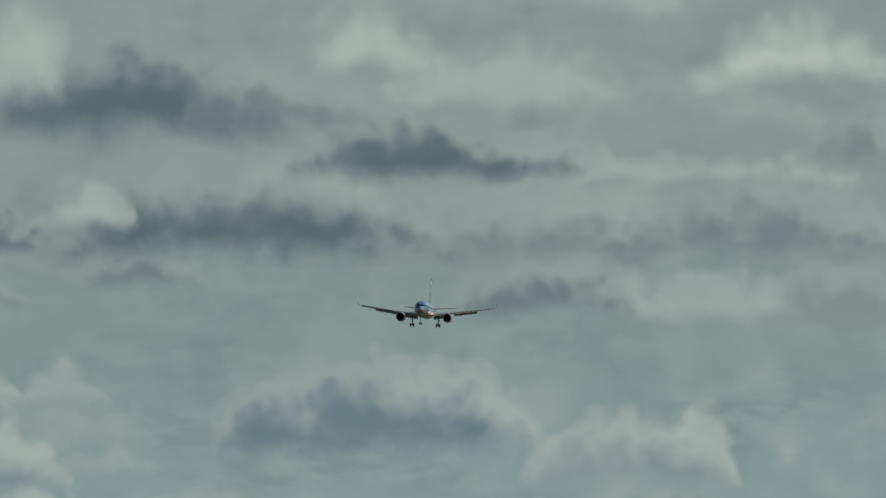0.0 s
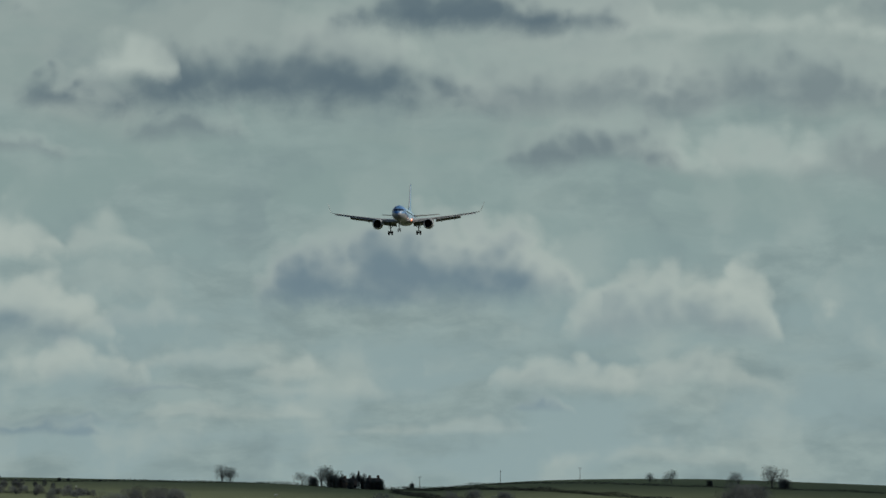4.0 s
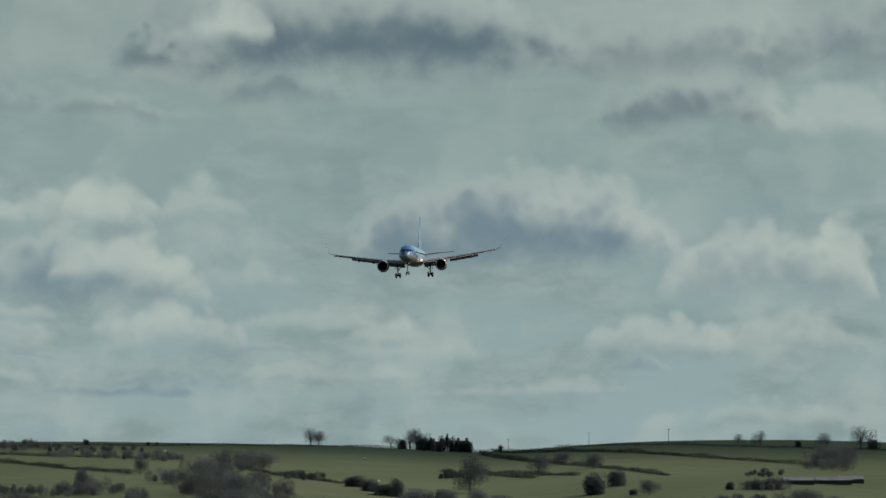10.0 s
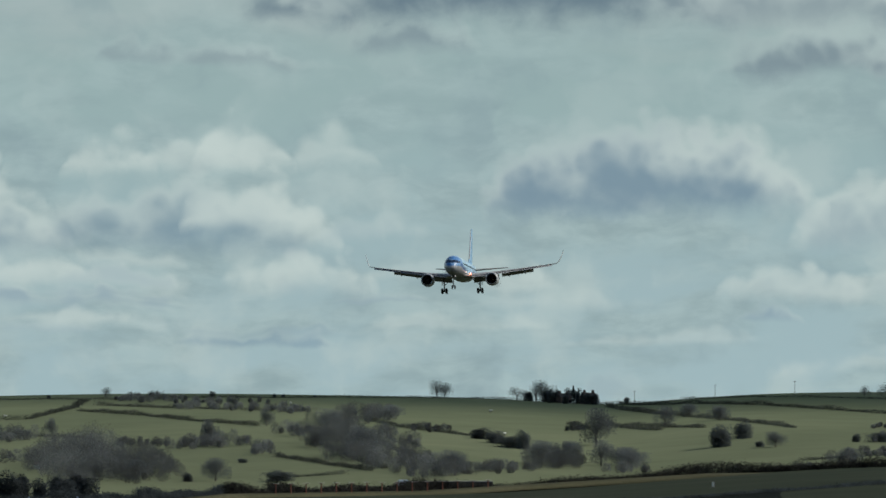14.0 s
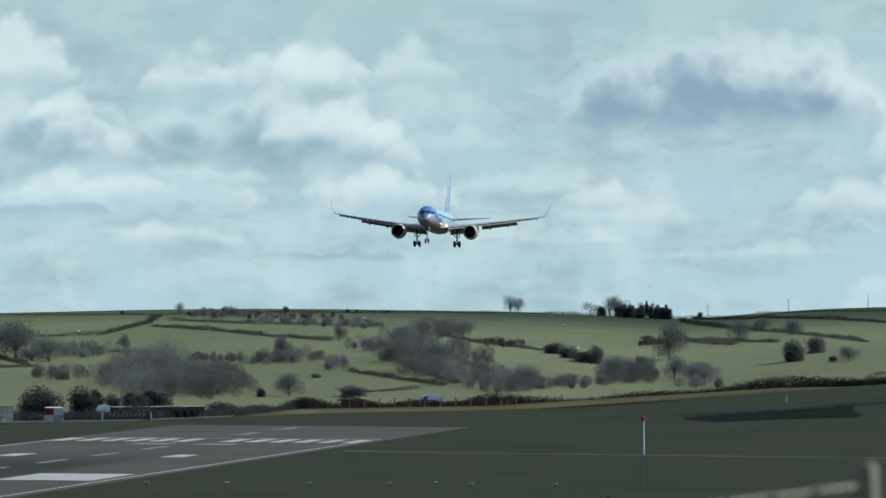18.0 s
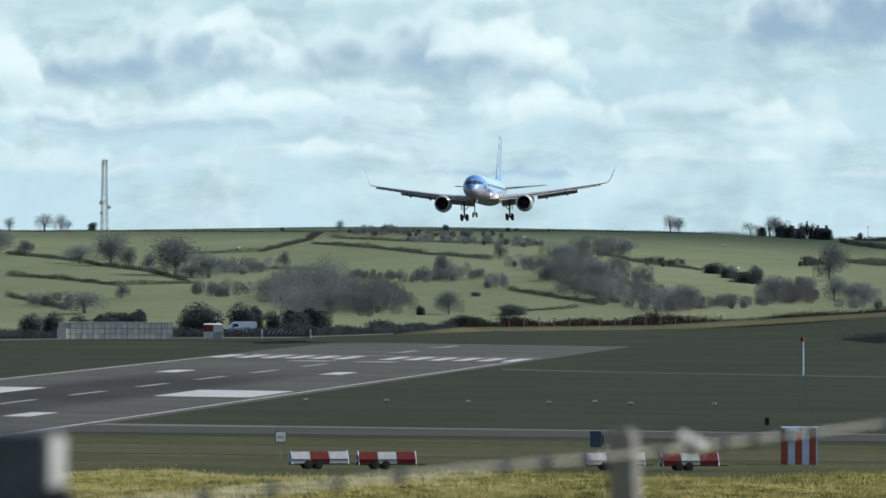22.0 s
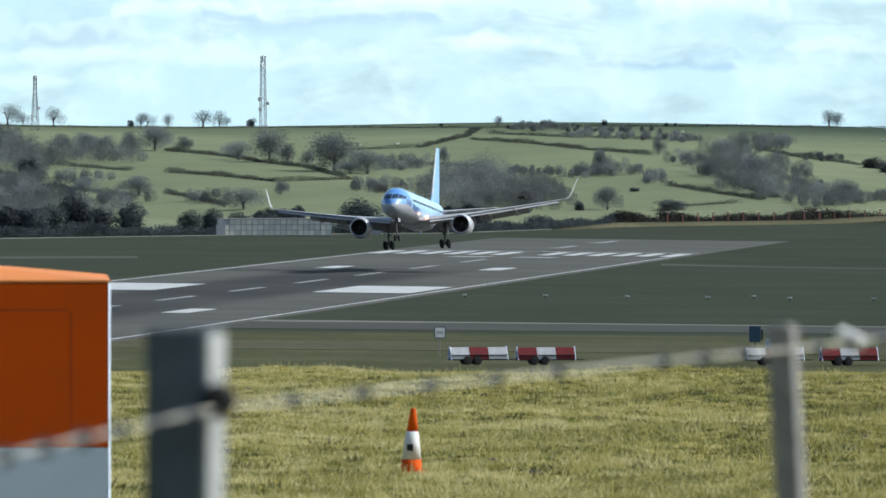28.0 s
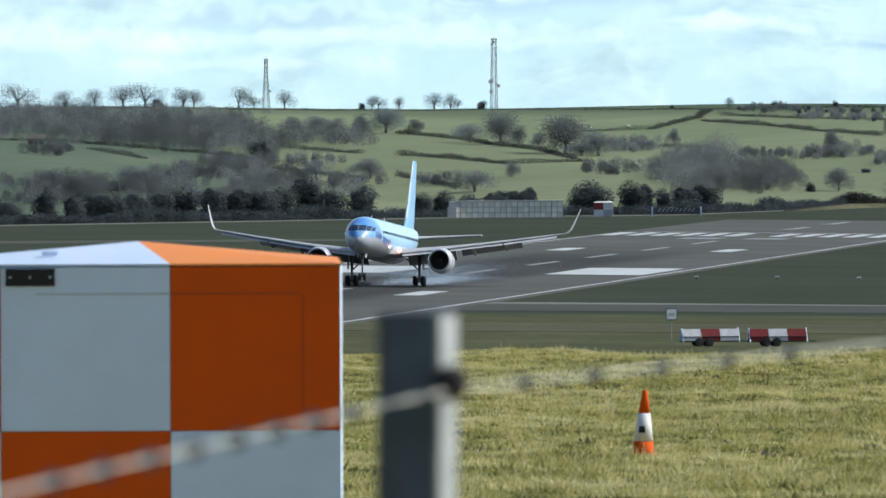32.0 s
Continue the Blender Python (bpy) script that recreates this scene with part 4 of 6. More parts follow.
def bank():
    """Low turf bank on the near side of the perimeter road."""
    rings = []
    for mr, d, top in ((10, 1866, 0.3), (16, 1922, 0.8), (20, 1946, 0.7), (34, 2006, 0.7), (60, 2042, 0.7), (110, 2052, 0.7)):
        ring = []
        for off, up in ((-9, -0.3), (-3, top * 0.8), (1, top), (5, -0.3)):
            p = ground_at(bearing(mr, d + off))
            ring.append(p + Vector((0, 0, up)))
        rings.append(ring)
    return tagged(new("bank", mesh_of(loft(bmesh.new(), rings), "bank", DRY_STRIP, smooth=True)), "low dry turf bank beside the perimeter road", "bank", kind="structure")


bank()

# ---- trees and hedges ----
def scatter_tris(rng, centres, length, width, droop=0.0, up=0.3, out=None):
    """Slender triangles growing out of the given points; with out given they lie roughly across it."""
    n = len(centres)
    way = rng.normal(size=(n, 3)) + np.array([0, 0, up])
    if out is not None:
        way -= out * (way * out).sum(axis=1)[:, None]
    way /= np.linalg.norm(way, axis=1)[:, None]
    side = np.cross(way, rng.normal(size=(n, 3)) if out is None else out + rng.normal(size=(n, 3)) * 0.45)
    side /= np.linalg.norm(side, axis=1)[:, None] + 1e-9
    ln = length * rng.uniform(0.6, 1.4, (n, 1))
    w = width * rng.uniform(0.6, 1.4, (n, 1))
    tip = centres + way * ln - np.array([0, 0, droop])
    return np.stack([centres - side * w, centres + side * w, tip], 1)


def crown_points(rng, n, wide, low):
    """Points in a lobed dome from height low to 1, thinner towards its skin, and their outward ways."""
    lobes = rng.normal(size=(11, 3)) * np.array([1, 1, 0.8])
    lobes /= np.linalg.norm(lobes, axis=1)[:, None]
    way = rng.normal(size=(n, 3))
    way /= np.linalg.norm(way, axis=1)[:, None]
    near = (way @ lobes.T).max(axis=1)
    size = rng.uniform(0.62, 1.12, 11)[(way @ lobes.T).argmax(axis=1)]
    r = size * (0.56 + 0.46 * np.clip((near - 0.55) / 0.4, 0, 1)) * rng.uniform(0.12, 1, n) ** 0.42 + rng.normal(size=n) * 0.035
    mid = low + 0.50 * (1 - low)
    c = way * r[:, None] * np.array([wide, wide, (1 - low) * 0.52]) + np.array([0, 0, mid])
    pick = lobes[(way @ lobes.T).argmax(axis=1)]
    out = way + 0.6 * (way - pick)
    out /= np.linalg.norm(out, axis=1)[:, None]
    return c, out


def leaf_tree(seed, material, wide):
    """A dense dark tree or bush of height 1, in uneven clumps."""
    rng = np.random.default_rng(seed)
    wood = bmesh.new()
    tube(wood, (0, 0, -0.04), (0.02, 0, 0.55), 0.035, 0.015, 6)
    clumps = []
    for k in range(12):
        a, r = rng.uniform(0, 6.28), wide * math.sqrt(rng.uniform(0, 1)) * 0.42
        clumps.append((r * math.cos(a), r * math.sin(a), rng.uniform(0.18, 0.86 - 0.5 * r / max(wide, 0.1))))
    clumps = np.array(clumps)
    for c in clumps[:6]:
        tube(wood, (0, 0, 0.2), tuple(c), 0.012, 0.004, 4)
    c, out = crown_points(rng, 4300, 0.42 * wide, -0.12)
    skirt = rng.random(len(c)) < 0.3
    c[skirt, 2] *= rng.uniform(0.0, 0.6, skirt.sum())
    return mesh_of(wood, "trunk", BARK), triangles("crown", scatter_tris(rng, c, 0.050, 0.017, 0.0, 0.2, out), material)


def fir_tree(seed):
    rng = np.random.default_rng(seed)
    wood = tube(bmesh.new(), (0, 0, -0.03), (0, 0, 0.95), 0.025, 0.004, 6)
    z = rng.uniform(0.08, 1.0, 1000) ** 0.9
    r = 0.24 * (1.03 - z) * rng.uniform(0.3, 1.1, 1000)
    a = rng.uniform(0, 6.28, 1000)
    c = np.stack([r * np.cos(a), r * np.sin(a), z * 0.95], -1)
    return mesh_of(wood, "trunk", BARK), triangles("crown", scatter_tris(rng, c, 0.06, 0.018, 0.02, -0.1), EVERGREEN)


DARK = [leaf_tree(31, EVERGREEN, 0.75), leaf_tree(32, EVERGREEN, 1.1), leaf_tree(33, EVERGREEN, 0.9)]
# Evergreens in the paler leaf colour that carries haze.
FAR_DARK = [leaf_tree(34, HAZY_EVERGREEN, 0.8), leaf_tree(35, HAZY_EVERGREEN, 1.1), leaf_tree(36, HAZY_EVERGREEN, 0.95)]
FIR = [fir_tree(51)]
tree_rng = random.Random(5)


def plant(name, kind, p, h, label, group, sink=0.0, wide=None):
    trunk, crown = kind
    root = thing(name, Matrix.Translation(ground_at(p) - Vector((0, 0, sink))) @ pose(0, 0, 0, 0, 0, tree_rng.uniform(0, 360)), label, "tree", group)
    for nm, me in (("trunk", trunk), ("crown", crown)):
        ob = new(nm, me)
        ob.parent = root
        ob.scale = (wide or h * tree_rng.uniform(0.8, 1.45), wide or h * tree_rng.uniform(0.8, 1.45), h)
    return root


for mr, d, h in RIDGE_DARK:
    plant("evergreen_bush", tree_rng.choice(FAR_DARK), bearing(mr, d), h * 0.95, "dark rounded evergreen bush on the ridge", "ridge bushes", 0.1, h * 1.4)
for mr, d, h in FIRS:
    plant("fir_tree", tree_rng.choice(FIR + FAR_DARK + FAR_DARK), bearing(mr, d), h * 0.95, "dark evergreen tree beside the farmhouse", "farm evergreens")


def slope_foot(mr, el):
    """Where the sight line from the eye at that bearing and elevation meets the hillside."""
    b, lo, hi = mr / 1000, 3060.0, 4420.0
    for _ in range(40):
        d = (lo + hi) / 2
        lo, hi = (d, hi) if EYE[2] + d * el / 1000 > float(hill(d, b)) else (lo, d)
    return min(lo, 4385.0)


def stand(name, kind, mr, el, high, wide, label, group, girth=0.31):
    """A single tree on the slope, as tall and wide as its angles say."""
    d = slope_foot(mr, el)
    root = thing(name, Matrix.Translation(ground_at(bearing(mr, d)) - Vector((0, 0, 0.15))) @ pose(0, 0, 0, 0, 0, tree_rng.uniform(0, 360)), label, "tree", group)
    for nm, me in zip(("trunk", "crown"), kind):
        ob = new(nm, me)
        ob.parent = root
        ob.scale = (wide * d / 1000 / girth, wide * d / 1000 / girth, 1.1 * high * d / 1000)


def soft_tree(seed, count, material):
    """A leafless tree of height 1 and half width 0.42: a trunk, rising limbs and a thin haze of twigs."""
    rng = np.random.default_rng(seed)
    wood = bmesh.new()
    tube(wood, (0, 0, -0.04), (0.01, 0, 0.30), 0.030, 0.020, 7)
    for k in range(9):
        a = 2 * math.pi * (k + rng.uniform(-0.3, 0.3)) / 9
        r, z = rng.uniform(0.10, 0.30), rng.uniform(0.55, 0.86)
        mid = Vector((0.5 * r * math.cos(a), 0.5 * r * math.sin(a), 0.5 * z + 0.1))
        tube(wood, (0.01, 0, rng.uniform(0.18, 0.30)), mid, 0.012, 0.008, 5)
        tube(wood, mid, (r * math.cos(a), r * math.sin(a), z), 0.008, 0.003, 5)
    lobes = np.clip(rng.normal(size=(9, 3)), -1.5, 1.5) * np.array([0.19, 0.19, 0.0])
    lobes[:, 2] = 0.26 + 0.46 * (np.arange(9) / 8) ** 0.8
    lobes[6:, :2] *= 0.55
    pick = rng.integers(0, 9, count)
    c = lobes[pick] + np.clip(rng.normal(size=(count, 3)), -1.5, 1.5) * np.array([0.125, 0.125, 0.145])
    c[:, 2] = np.where(c[:, 2] > 0.97, 1.9 - c[:, 2], c[:, 2])
    c = c[(c[:, 2] > 0.07) & (np.hypot(c[:, 0], c[:, 1]) < 0.5)]
    out = c - np.array([0, 0, 0.35])
    out /= np.linalg.norm(out, axis=1)[:, None]
    way = out * 0.8 + rng.normal(size=c.shape) * 0.5 + np.array([0, 0, 0.35])
    way /= np.linalg.norm(way, axis=1)[:, None]
    side = np.cross(way, rng.normal(size=c.shape))
    side /= np.linalg.norm(side, axis=1)[:, None]
    ln, w = rng.uniform(0.03, 0.07, (len(c), 1)), rng.uniform(0.005, 0.009, (len(c), 1))
    return mesh_of(wood, "trunk", BARK), triangles("crown", np.stack([c - side * w, c + side * w, c + way * ln], 1), material)


THIN = [soft_tree(90 + k, 3200, HAZY_TWIGS) for k in range(4)]
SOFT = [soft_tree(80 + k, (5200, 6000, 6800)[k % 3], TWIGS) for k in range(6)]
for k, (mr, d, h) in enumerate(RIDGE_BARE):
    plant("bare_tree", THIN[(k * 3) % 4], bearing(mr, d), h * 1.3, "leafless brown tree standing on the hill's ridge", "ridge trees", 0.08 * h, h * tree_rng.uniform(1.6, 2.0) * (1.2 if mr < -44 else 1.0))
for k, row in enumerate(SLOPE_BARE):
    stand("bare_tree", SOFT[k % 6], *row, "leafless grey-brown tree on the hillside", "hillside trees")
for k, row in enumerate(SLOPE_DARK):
    stand("evergreen_tree", FAR_DARK[k % 3], *row, "dark ivy-clad evergreen tree on the hillside", "hillside evergreens", 0.26)


def thicket(row, seed):
    """A wood of bare trees and scrub whose thin crowns run into one another, one object."""
    mr, el, rb, re, high, count = row
    rng = np.random.default_rng(seed)
    out = []
    for k in range(int(count)):
        turn, off = rng.uniform(0, 6.2832), rng.uniform(0, 1) ** 0.6
        at = mr + 1.15 * rb * off * math.cos(turn)
        d = slope_foot(at, el + 1.15 * re * off * math.sin(turn))
        p = np.array(ground_at(bearing(at, d)))
        h = high * d / 1000 * rng.uniform(0.6, 1.45) * (1.12 - 0.3 * off)
        wide = h * rng.uniform(0.34, 0.62)
        n = int(340 + 50 * h)
        z = rng.beta(1.5, 1.5, n)
        lean = rng.normal(size=2) * 0.06
        r = wide * (0.55 + 0.55 * np.sin(np.pi * np.clip(z, 0, 1) ** 0.8)) * np.sqrt(rng.uniform(0, 1, n)) * rng.uniform(0.7, 1.0, n)
        a = rng.uniform(0, 6.2832, n)
        c = np.stack([r * np.cos(a) + lean[0] * z * h, r * np.sin(a) + lean[1] * z * h, z * h * rng.uniform(0.82, 1.0, n)], -1) + p
        way = np.stack([np.cos(a) * 0.5, np.sin(a) * 0.5, np.full(n, 0.8)], -1) + rng.normal(size=(n, 3)) * 0.45
        way /= np.linalg.norm(way, axis=1)[:, None]
        side = np.cross(way, rng.normal(size=(n, 3)))
        side /= np.linalg.norm(side, axis=1)[:, None]
        ln, w = rng.uniform(0.35, 0.9, (n, 1)), rng.uniform(0.05, 0.11, (n, 1))
        out.append(np.stack([c - side * w, c + side * w, c + way * ln], 1))
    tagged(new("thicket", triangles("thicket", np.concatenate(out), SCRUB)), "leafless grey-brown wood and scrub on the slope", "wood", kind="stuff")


for k, row in enumerate(THICKETS):
    thicket(row, 300 + k)


def hedge(name, line, high, wide, material, label, seed, dense=1.0, fleck=0.36):
    """A bushy row along (bearing, distance) corners, one object."""
    rng = np.random.default_rng(seed)
    pts = [bearing(mr, d) for mr, d in line]
    out = []
    for a, b in zip(pts, pts[1:]):
        ln = (b - a).length
        n = int(max(120, min(40000, ln * high * 34 * dense)))
        t = rng.uniform(0, 1, n)
        p = np.array(a)[None] * (1 - t[:, None]) + np.array(b)[None] * t[:, None]
        tall = high * (0.75 + 0.45 * np.sin(t * ln / 7 + seed) * np.sin(t * ln / 19 + 1.3) + 0.15 * rng.normal(size=n))
        p[:, :2] += rng.normal(size=(n, 2)) * wide * 0.35
        p[:, 2] = height(p[:, 0], p[:, 1]) + np.clip(tall, 0.2, None) * rng.uniform(0, 1, n)
        out.append(scatter_tris(rng, p, fleck, fleck * 0.31, 0.0, 0.4))
    return tagged(new(name, triangles(name, np.concatenate(out), material)), label, "hedge", kind="stuff")


for k, line in enumerate(SLOPE_HEDGES):
    hedge("field_hedge", [(mr, slope_foot(mr, el)) for mr, el in line], 1.5, 2.4, HEDGE, "dark leafless field hedge across the hillside", 100 + k, 1.1)
for k, line in enumerate(RIDGE_HEDGES):
    hedge("field_hedge", line, 0.9, 1.5, HEDGE, "dark leafless field hedge along the ridge", 140 + k, 1.1)

hedge("boundary_hedge", [(-70, 1611), (-35, 1713), (-15, 1781), (0, 1819), (8, 1875), (16, 1945)], 1.7, 2.0, EVERGREEN, "dark clipped hedge along the airfield boundary", 7, 4.0, 0.26)
hedge("boundary_hedge", [(16, 1938), (20, 1955), (34, 2014), (60, 2051), (110, 2061)], 2.1, 1.8, BROWN_HEDGE, "dark brown hedge along the airfield boundary", 8, 6.5, 0.28)
hedge("gorse_bank", [(51.5, 1790), (66, 1800), (84, 1850), (110, 1900)], 0.7, 4.0, EVERGREEN, "low dark gorse along a hollow in the turf", 9, 5.0, 0.22)
bush_rng = random.Random(3)
for mr, high, wide in BOUNDARY_BUSHES:
    d = float(edge_far(mr / 1000)) + 12 + bush_rng.uniform(0, 10)
    plant("evergreen_bush", bush_rng.choice(DARK), bearing(mr, d), high * d / 1000 + 1.8, "dark evergreen bush behind the perimeter road", "boundary bushes", 0.3, wide * d / 1000 / 0.22)


# ---- hilltop masts, farm and barn ----
def lattice_mast(mr, d, h, w0, w1, dishes):
    m = thing("lattice_mast", Matrix.Translation(ground_at(bearing(mr, d))) @ pose(0, 0, 0, 0, 0, 20), "tall grey steel lattice mast on the ridge", "mast", "ridge masts")
    corners = [(-1, -1), (1, -1), (1, 1), (-1, 1)]
    w = lambda z: (w0 + (w1 - w0) * min(1, z / (h * 0.75))) / 2
    for cx, cy in corners:
        bm = bmesh.new()
        for a, b in ((-0.5, h * 0.4), (h * 0.4, h * 0.75), (h * 0.75, h)):
            tube(bm, (cx * w(a), cy * w(a), a), (cx * w(b), cy * w(b), b), 0.10, 0.09, 5)
        part("leg", bm, STEEL, m)
    levels = 10
    for k in range(levels):
        z0, z1 = h * k / levels, h * (k + 1) / levels
        bm = bmesh.new()
        for (ax, ay), (bx, by) in zip(corners, corners[1:] + corners[:1]):
            tube(bm, (ax * w(z0), ay * w(z0), z0), (bx * w(z1), by * w(z1), z1), 0.06, 0.06, 4)
            tube(bm, (bx * w(z0), by * w(z0), z0), (ax * w(z1), ay * w(z1), z1), 0.06, 0.06, 4)
            tube(bm, (ax * w(z1), ay * w(z1), z1), (bx * w(z1), by * w(z1), z1), 0.06, 0.06, 4)
        part("bracing", bm, STEEL, m)
    for z, side, r in dishes:
        part("antenna_drum", lathe(bmesh.new(), [(-0.25, r), (0.25, r), (0.4, r * 0.6)], "y", (side * (w(z) + r * 0.7), -w(z), z), 12), GREY_PAINT, m)
    for k in range(3):
        part("panel_antenna", box(bmesh.new(), (-0.5, 0.5, 0)[k], (-0.4, -0.4, 0.5)[k], h - 1.2, 0.3, 0.15, 2.2), GREY_PAINT, m)
    part("spike", tube(bmesh.new(), (0, 0, h), (0, 0, h + 1.6), 0.05, 0.02, 5), STEEL, m)
    return m


lattice_mast(-16.5, 4330, 30.6, 2.5, 1.7, [(13.5, -1, 0.9), (11.8, 1, 0.7), (9.5, -1, 0.7)])
lattice_mast(-37.4, 4330, 21.8, 2.8, 1.1, [(9, 1, 0.5)])


def gabled(name, m, sx, sy, wall_h, roof_h, wall_mat, label, windows=0, chimney=False, cover=None):
    b = thing(name, m, label, "building")
    part("wall", box(bmesh.new(), 0, 0, wall_h / 2, sx, sy, wall_h), wall_mat, b)
    ring = lambda x: [(x, -sy / 2 - 0.3, wall_h - 0.05), (x, 0, wall_h + roof_h), (x, sy / 2 + 0.3, wall_h - 0.05)]
    part("roof", loft(bmesh.new(), [ring(-sx / 2 - 0.3), ring(sx / 2 + 0.3)]), cover or ROOF, b)
    for k in range(windows):
        x = -sx / 2 + sx * (k % 3 + 0.5) / 3
        z = wall_h * (0.3 if k < 3 else 0.72)
        win = part("window", box(bmesh.new(), x, -sy / 2 - 0.02, z, 1.0, 0.08, 1.2), GLASS, b)
        part("frame", box(bmesh.new(), x, -sy / 2 - 0.03, z - 0.65, 1.2, 0.12, 0.1), WHITE_DIRTY, win)
    if chimney:
        for x in (-sx / 2 + 0.6, sx / 2 - 0.6):
            part("chimney", box(bmesh.new(), x, 0, wall_h + roof_h + 0.3, 0.8, 0.8, 1.6), wall_mat, b)
    return b


def on_hill(mr, d, rz=0.0):
    return Matrix.Translation(ground_at(bearing(mr, d)) - Vector((0, 0, 0.2))) @ pose(0, 0, 0, 0, 0, rz)


gabled("farmhouse", on_hill(49.3, 4396, 28), 5.2, 5.0, 3.2, 1.6, BRICK, "red brick farmhouse with chimneys behind conifers", 6, True)
gabled("farmhouse", on_hill(47.0, 4398, 24), 4.6, 5.0, 2.6, 1.5, BRICK, "small brick house behind conifers", 3, True)
for mr, d, sx in ((80.0, 3960, 11), (83.2, 3980, 13), (84.8, 4000, 9)):
    gabled("barn", on_hill(mr, d, 6), sx, 8, 1.7, 1.2, DARK_BOARD, "long low dark farm barn with a pale roof", 0, cover=BARN_ROOF)
gabled("cottage", on_hill(-58.5, 4010, 5), 6, 5, 2.4, 1.4, STONE, "pale cottage among bare trees", 3)
gabled("shed", on_hill(-0.8, 3700, 5), 5, 4, 1.8, 0.8, WHITE_DIRTY, "pale shed in the wood", 0)
for mr in (53.5, 60.9, 68.2):
    p = ground_at(bearing(mr, 4390))
    t = thing("power_pole", Matrix.Translation(p), "thin grey power pole on the ridge", "pole", "power poles")
    part("shaft", tube(bmesh.new(), (0, 0, -0.3), (0, 0, 5.4), 0.13, 0.08, 6), BARK, t)
    part("crossarm", tube(bmesh.new(), (-0.6, 0, 5.0), (0.6, 0, 5.0), 0.06, 0.06, 5), BARK, t)
sheep_rng = random.Random(8)
for mr, d in ((-7.6, 4180), (40.3, 4260), (41.6, 4050), (22, 4290), (-4.2, 4185)):
    p = ground_at(bearing(mr, d))
    s = thing("sheep", Matrix.Translation(p) @ pose(0, 0, 0, 0, 0, sheep_rng.uniform(0, 360)), "pale sheep grazing on the pasture", "sheep", "sheep")
    part("body", lathe(bmesh.new(), [(-0.6, 0.1), (-0.5, 0.3), (0, 0.38), (0.45, 0.3), (0.6, 0.1)], "x", (0, 0, 0.75), 10), WHITE_DIRTY, s)
    part("head", lathe(bmesh.new(), [(0.55, 0.1), (0.75, 0.15), (0.95, 0.05)], "x", (0, 0, 0.95), 8), WHITE_DIRTY, s)
    for lx, ly in ((-0.35, -0.15), (-0.35, 0.15), (0.35, -0.15), (0.35, 0.15)):
        part("leg", tube(bmesh.new(), (lx, ly, 0), (lx, ly, 0.5), 0.05, 0.06, 5), BLACK, s)

# ---- things on the airfield ----
def on_field(mr, d, rz=0.0, sink=0.0):
    return Matrix.Translation(ground_at(bearing(mr, d)) - Vector((0, 0, sink))) @ pose(0, 0, 0, 0, 0, rz)


def screen_wall():
    """Long pale screen of square panels in a steel frame."""
    w = thing("panel_screen", on_field(-15.4, 1752, 10), "long pale panelled screen with a gridded front", "screen wall")
    part("backing", box(bmesh.new(), 0, 0.35, 1.35, 18.6, 0.5, 2.7), GREY_PAINT, w)
    me = mesh_of(box(bmesh.new(), 0, 0, 0, 0.84, 0.06, 0.76, bevel=0.015), "panel", PALE_PANEL)
    for i in range(20):
        for j in range(3):
            if i < 2 and j == 2:
                continue
            ob = new("panel", me)
            ob.parent, ob.location = w, (-8.8 + 0.925 * i, 0.06, 0.47 + 0.87 * j)
    for i in range(11):
        part("upright", box(bmesh.new(), -9.25 + 1.85 * i, 0.03, 1.35, 0.07, 0.10, 2.75), GALV, w)
    part("cap_rail", box(bmesh.new(), 0.6, 0.1, 2.78, 17.4, 0.4, 0.12), PALE_PANEL, w)
    part("end_cabinet", box(bmesh.new(), -8.9, -0.4, 0.9, 1.4, 0.8, 1.8, bevel=0.04), GREY_PAINT, w)
    return w


screen_wall()


def checker_hut(name, m, size, cols, rows, first, label):
    """A small hut in chequered panels under a shallow hipped roof."""
    sx, sy, sz = size
    h = thing(name, m, label, "equipment hut")
    part("shell", box(bmesh.new(), 0, sy / 2, sz / 2, sx - 0.02, sy - 0.02, sz), WHITE_DIRTY, h)
    for i in range(cols):
        for j in range(rows):
            mat = (RED, WHITE_DIRTY)[(i + j + first) % 2] if j else (WHITE_DIRTY, GREY_PAINT)[i]
            part("panel", box(bmesh.new(), -sx / 2 + sx * (i + 0.5) / cols, 0, sz * (j + 0.5) / rows, sx / cols, 0.03, sz / rows), mat, h)
    for i in range(2):
        for j in range(rows):
            mat = (RED, WHITE_DIRTY)[(i + j + first + cols) % 2]
            part("side_panel", box(bmesh.new(), sx / 2, sy * (i + 0.5) / 2, sz * (j + 0.5) / rows, 0.03, sy / 2, sz / rows), mat, h)
    bm = bmesh.new()
    loft(bm, [[(-sx / 2 - 0.06, -0.06, sz), (sx / 2 + 0.06, -0.06, sz), (sx / 2 + 0.06, sy + 0.06, sz), (-sx / 2 - 0.06, sy + 0.06, sz)],
              [(-sx / 2 + 0.3, 0.3, sz + 0.18), (sx / 2 - 0.3, 0.3, sz + 0.18), (sx / 2 - 0.3, sy - 0.3, sz + 0.18), (-sx / 2 + 0.3, sy - 0.3, sz + 0.18)]])
    part("roof", bm, WHITE_DIRTY, h)
    return h


checker_hut("marker_hut", on_field(-6.5, 1778), (3.1, 2.4, 2.3), 2, 2, 1, "small red and white chequered hut beside the runway")


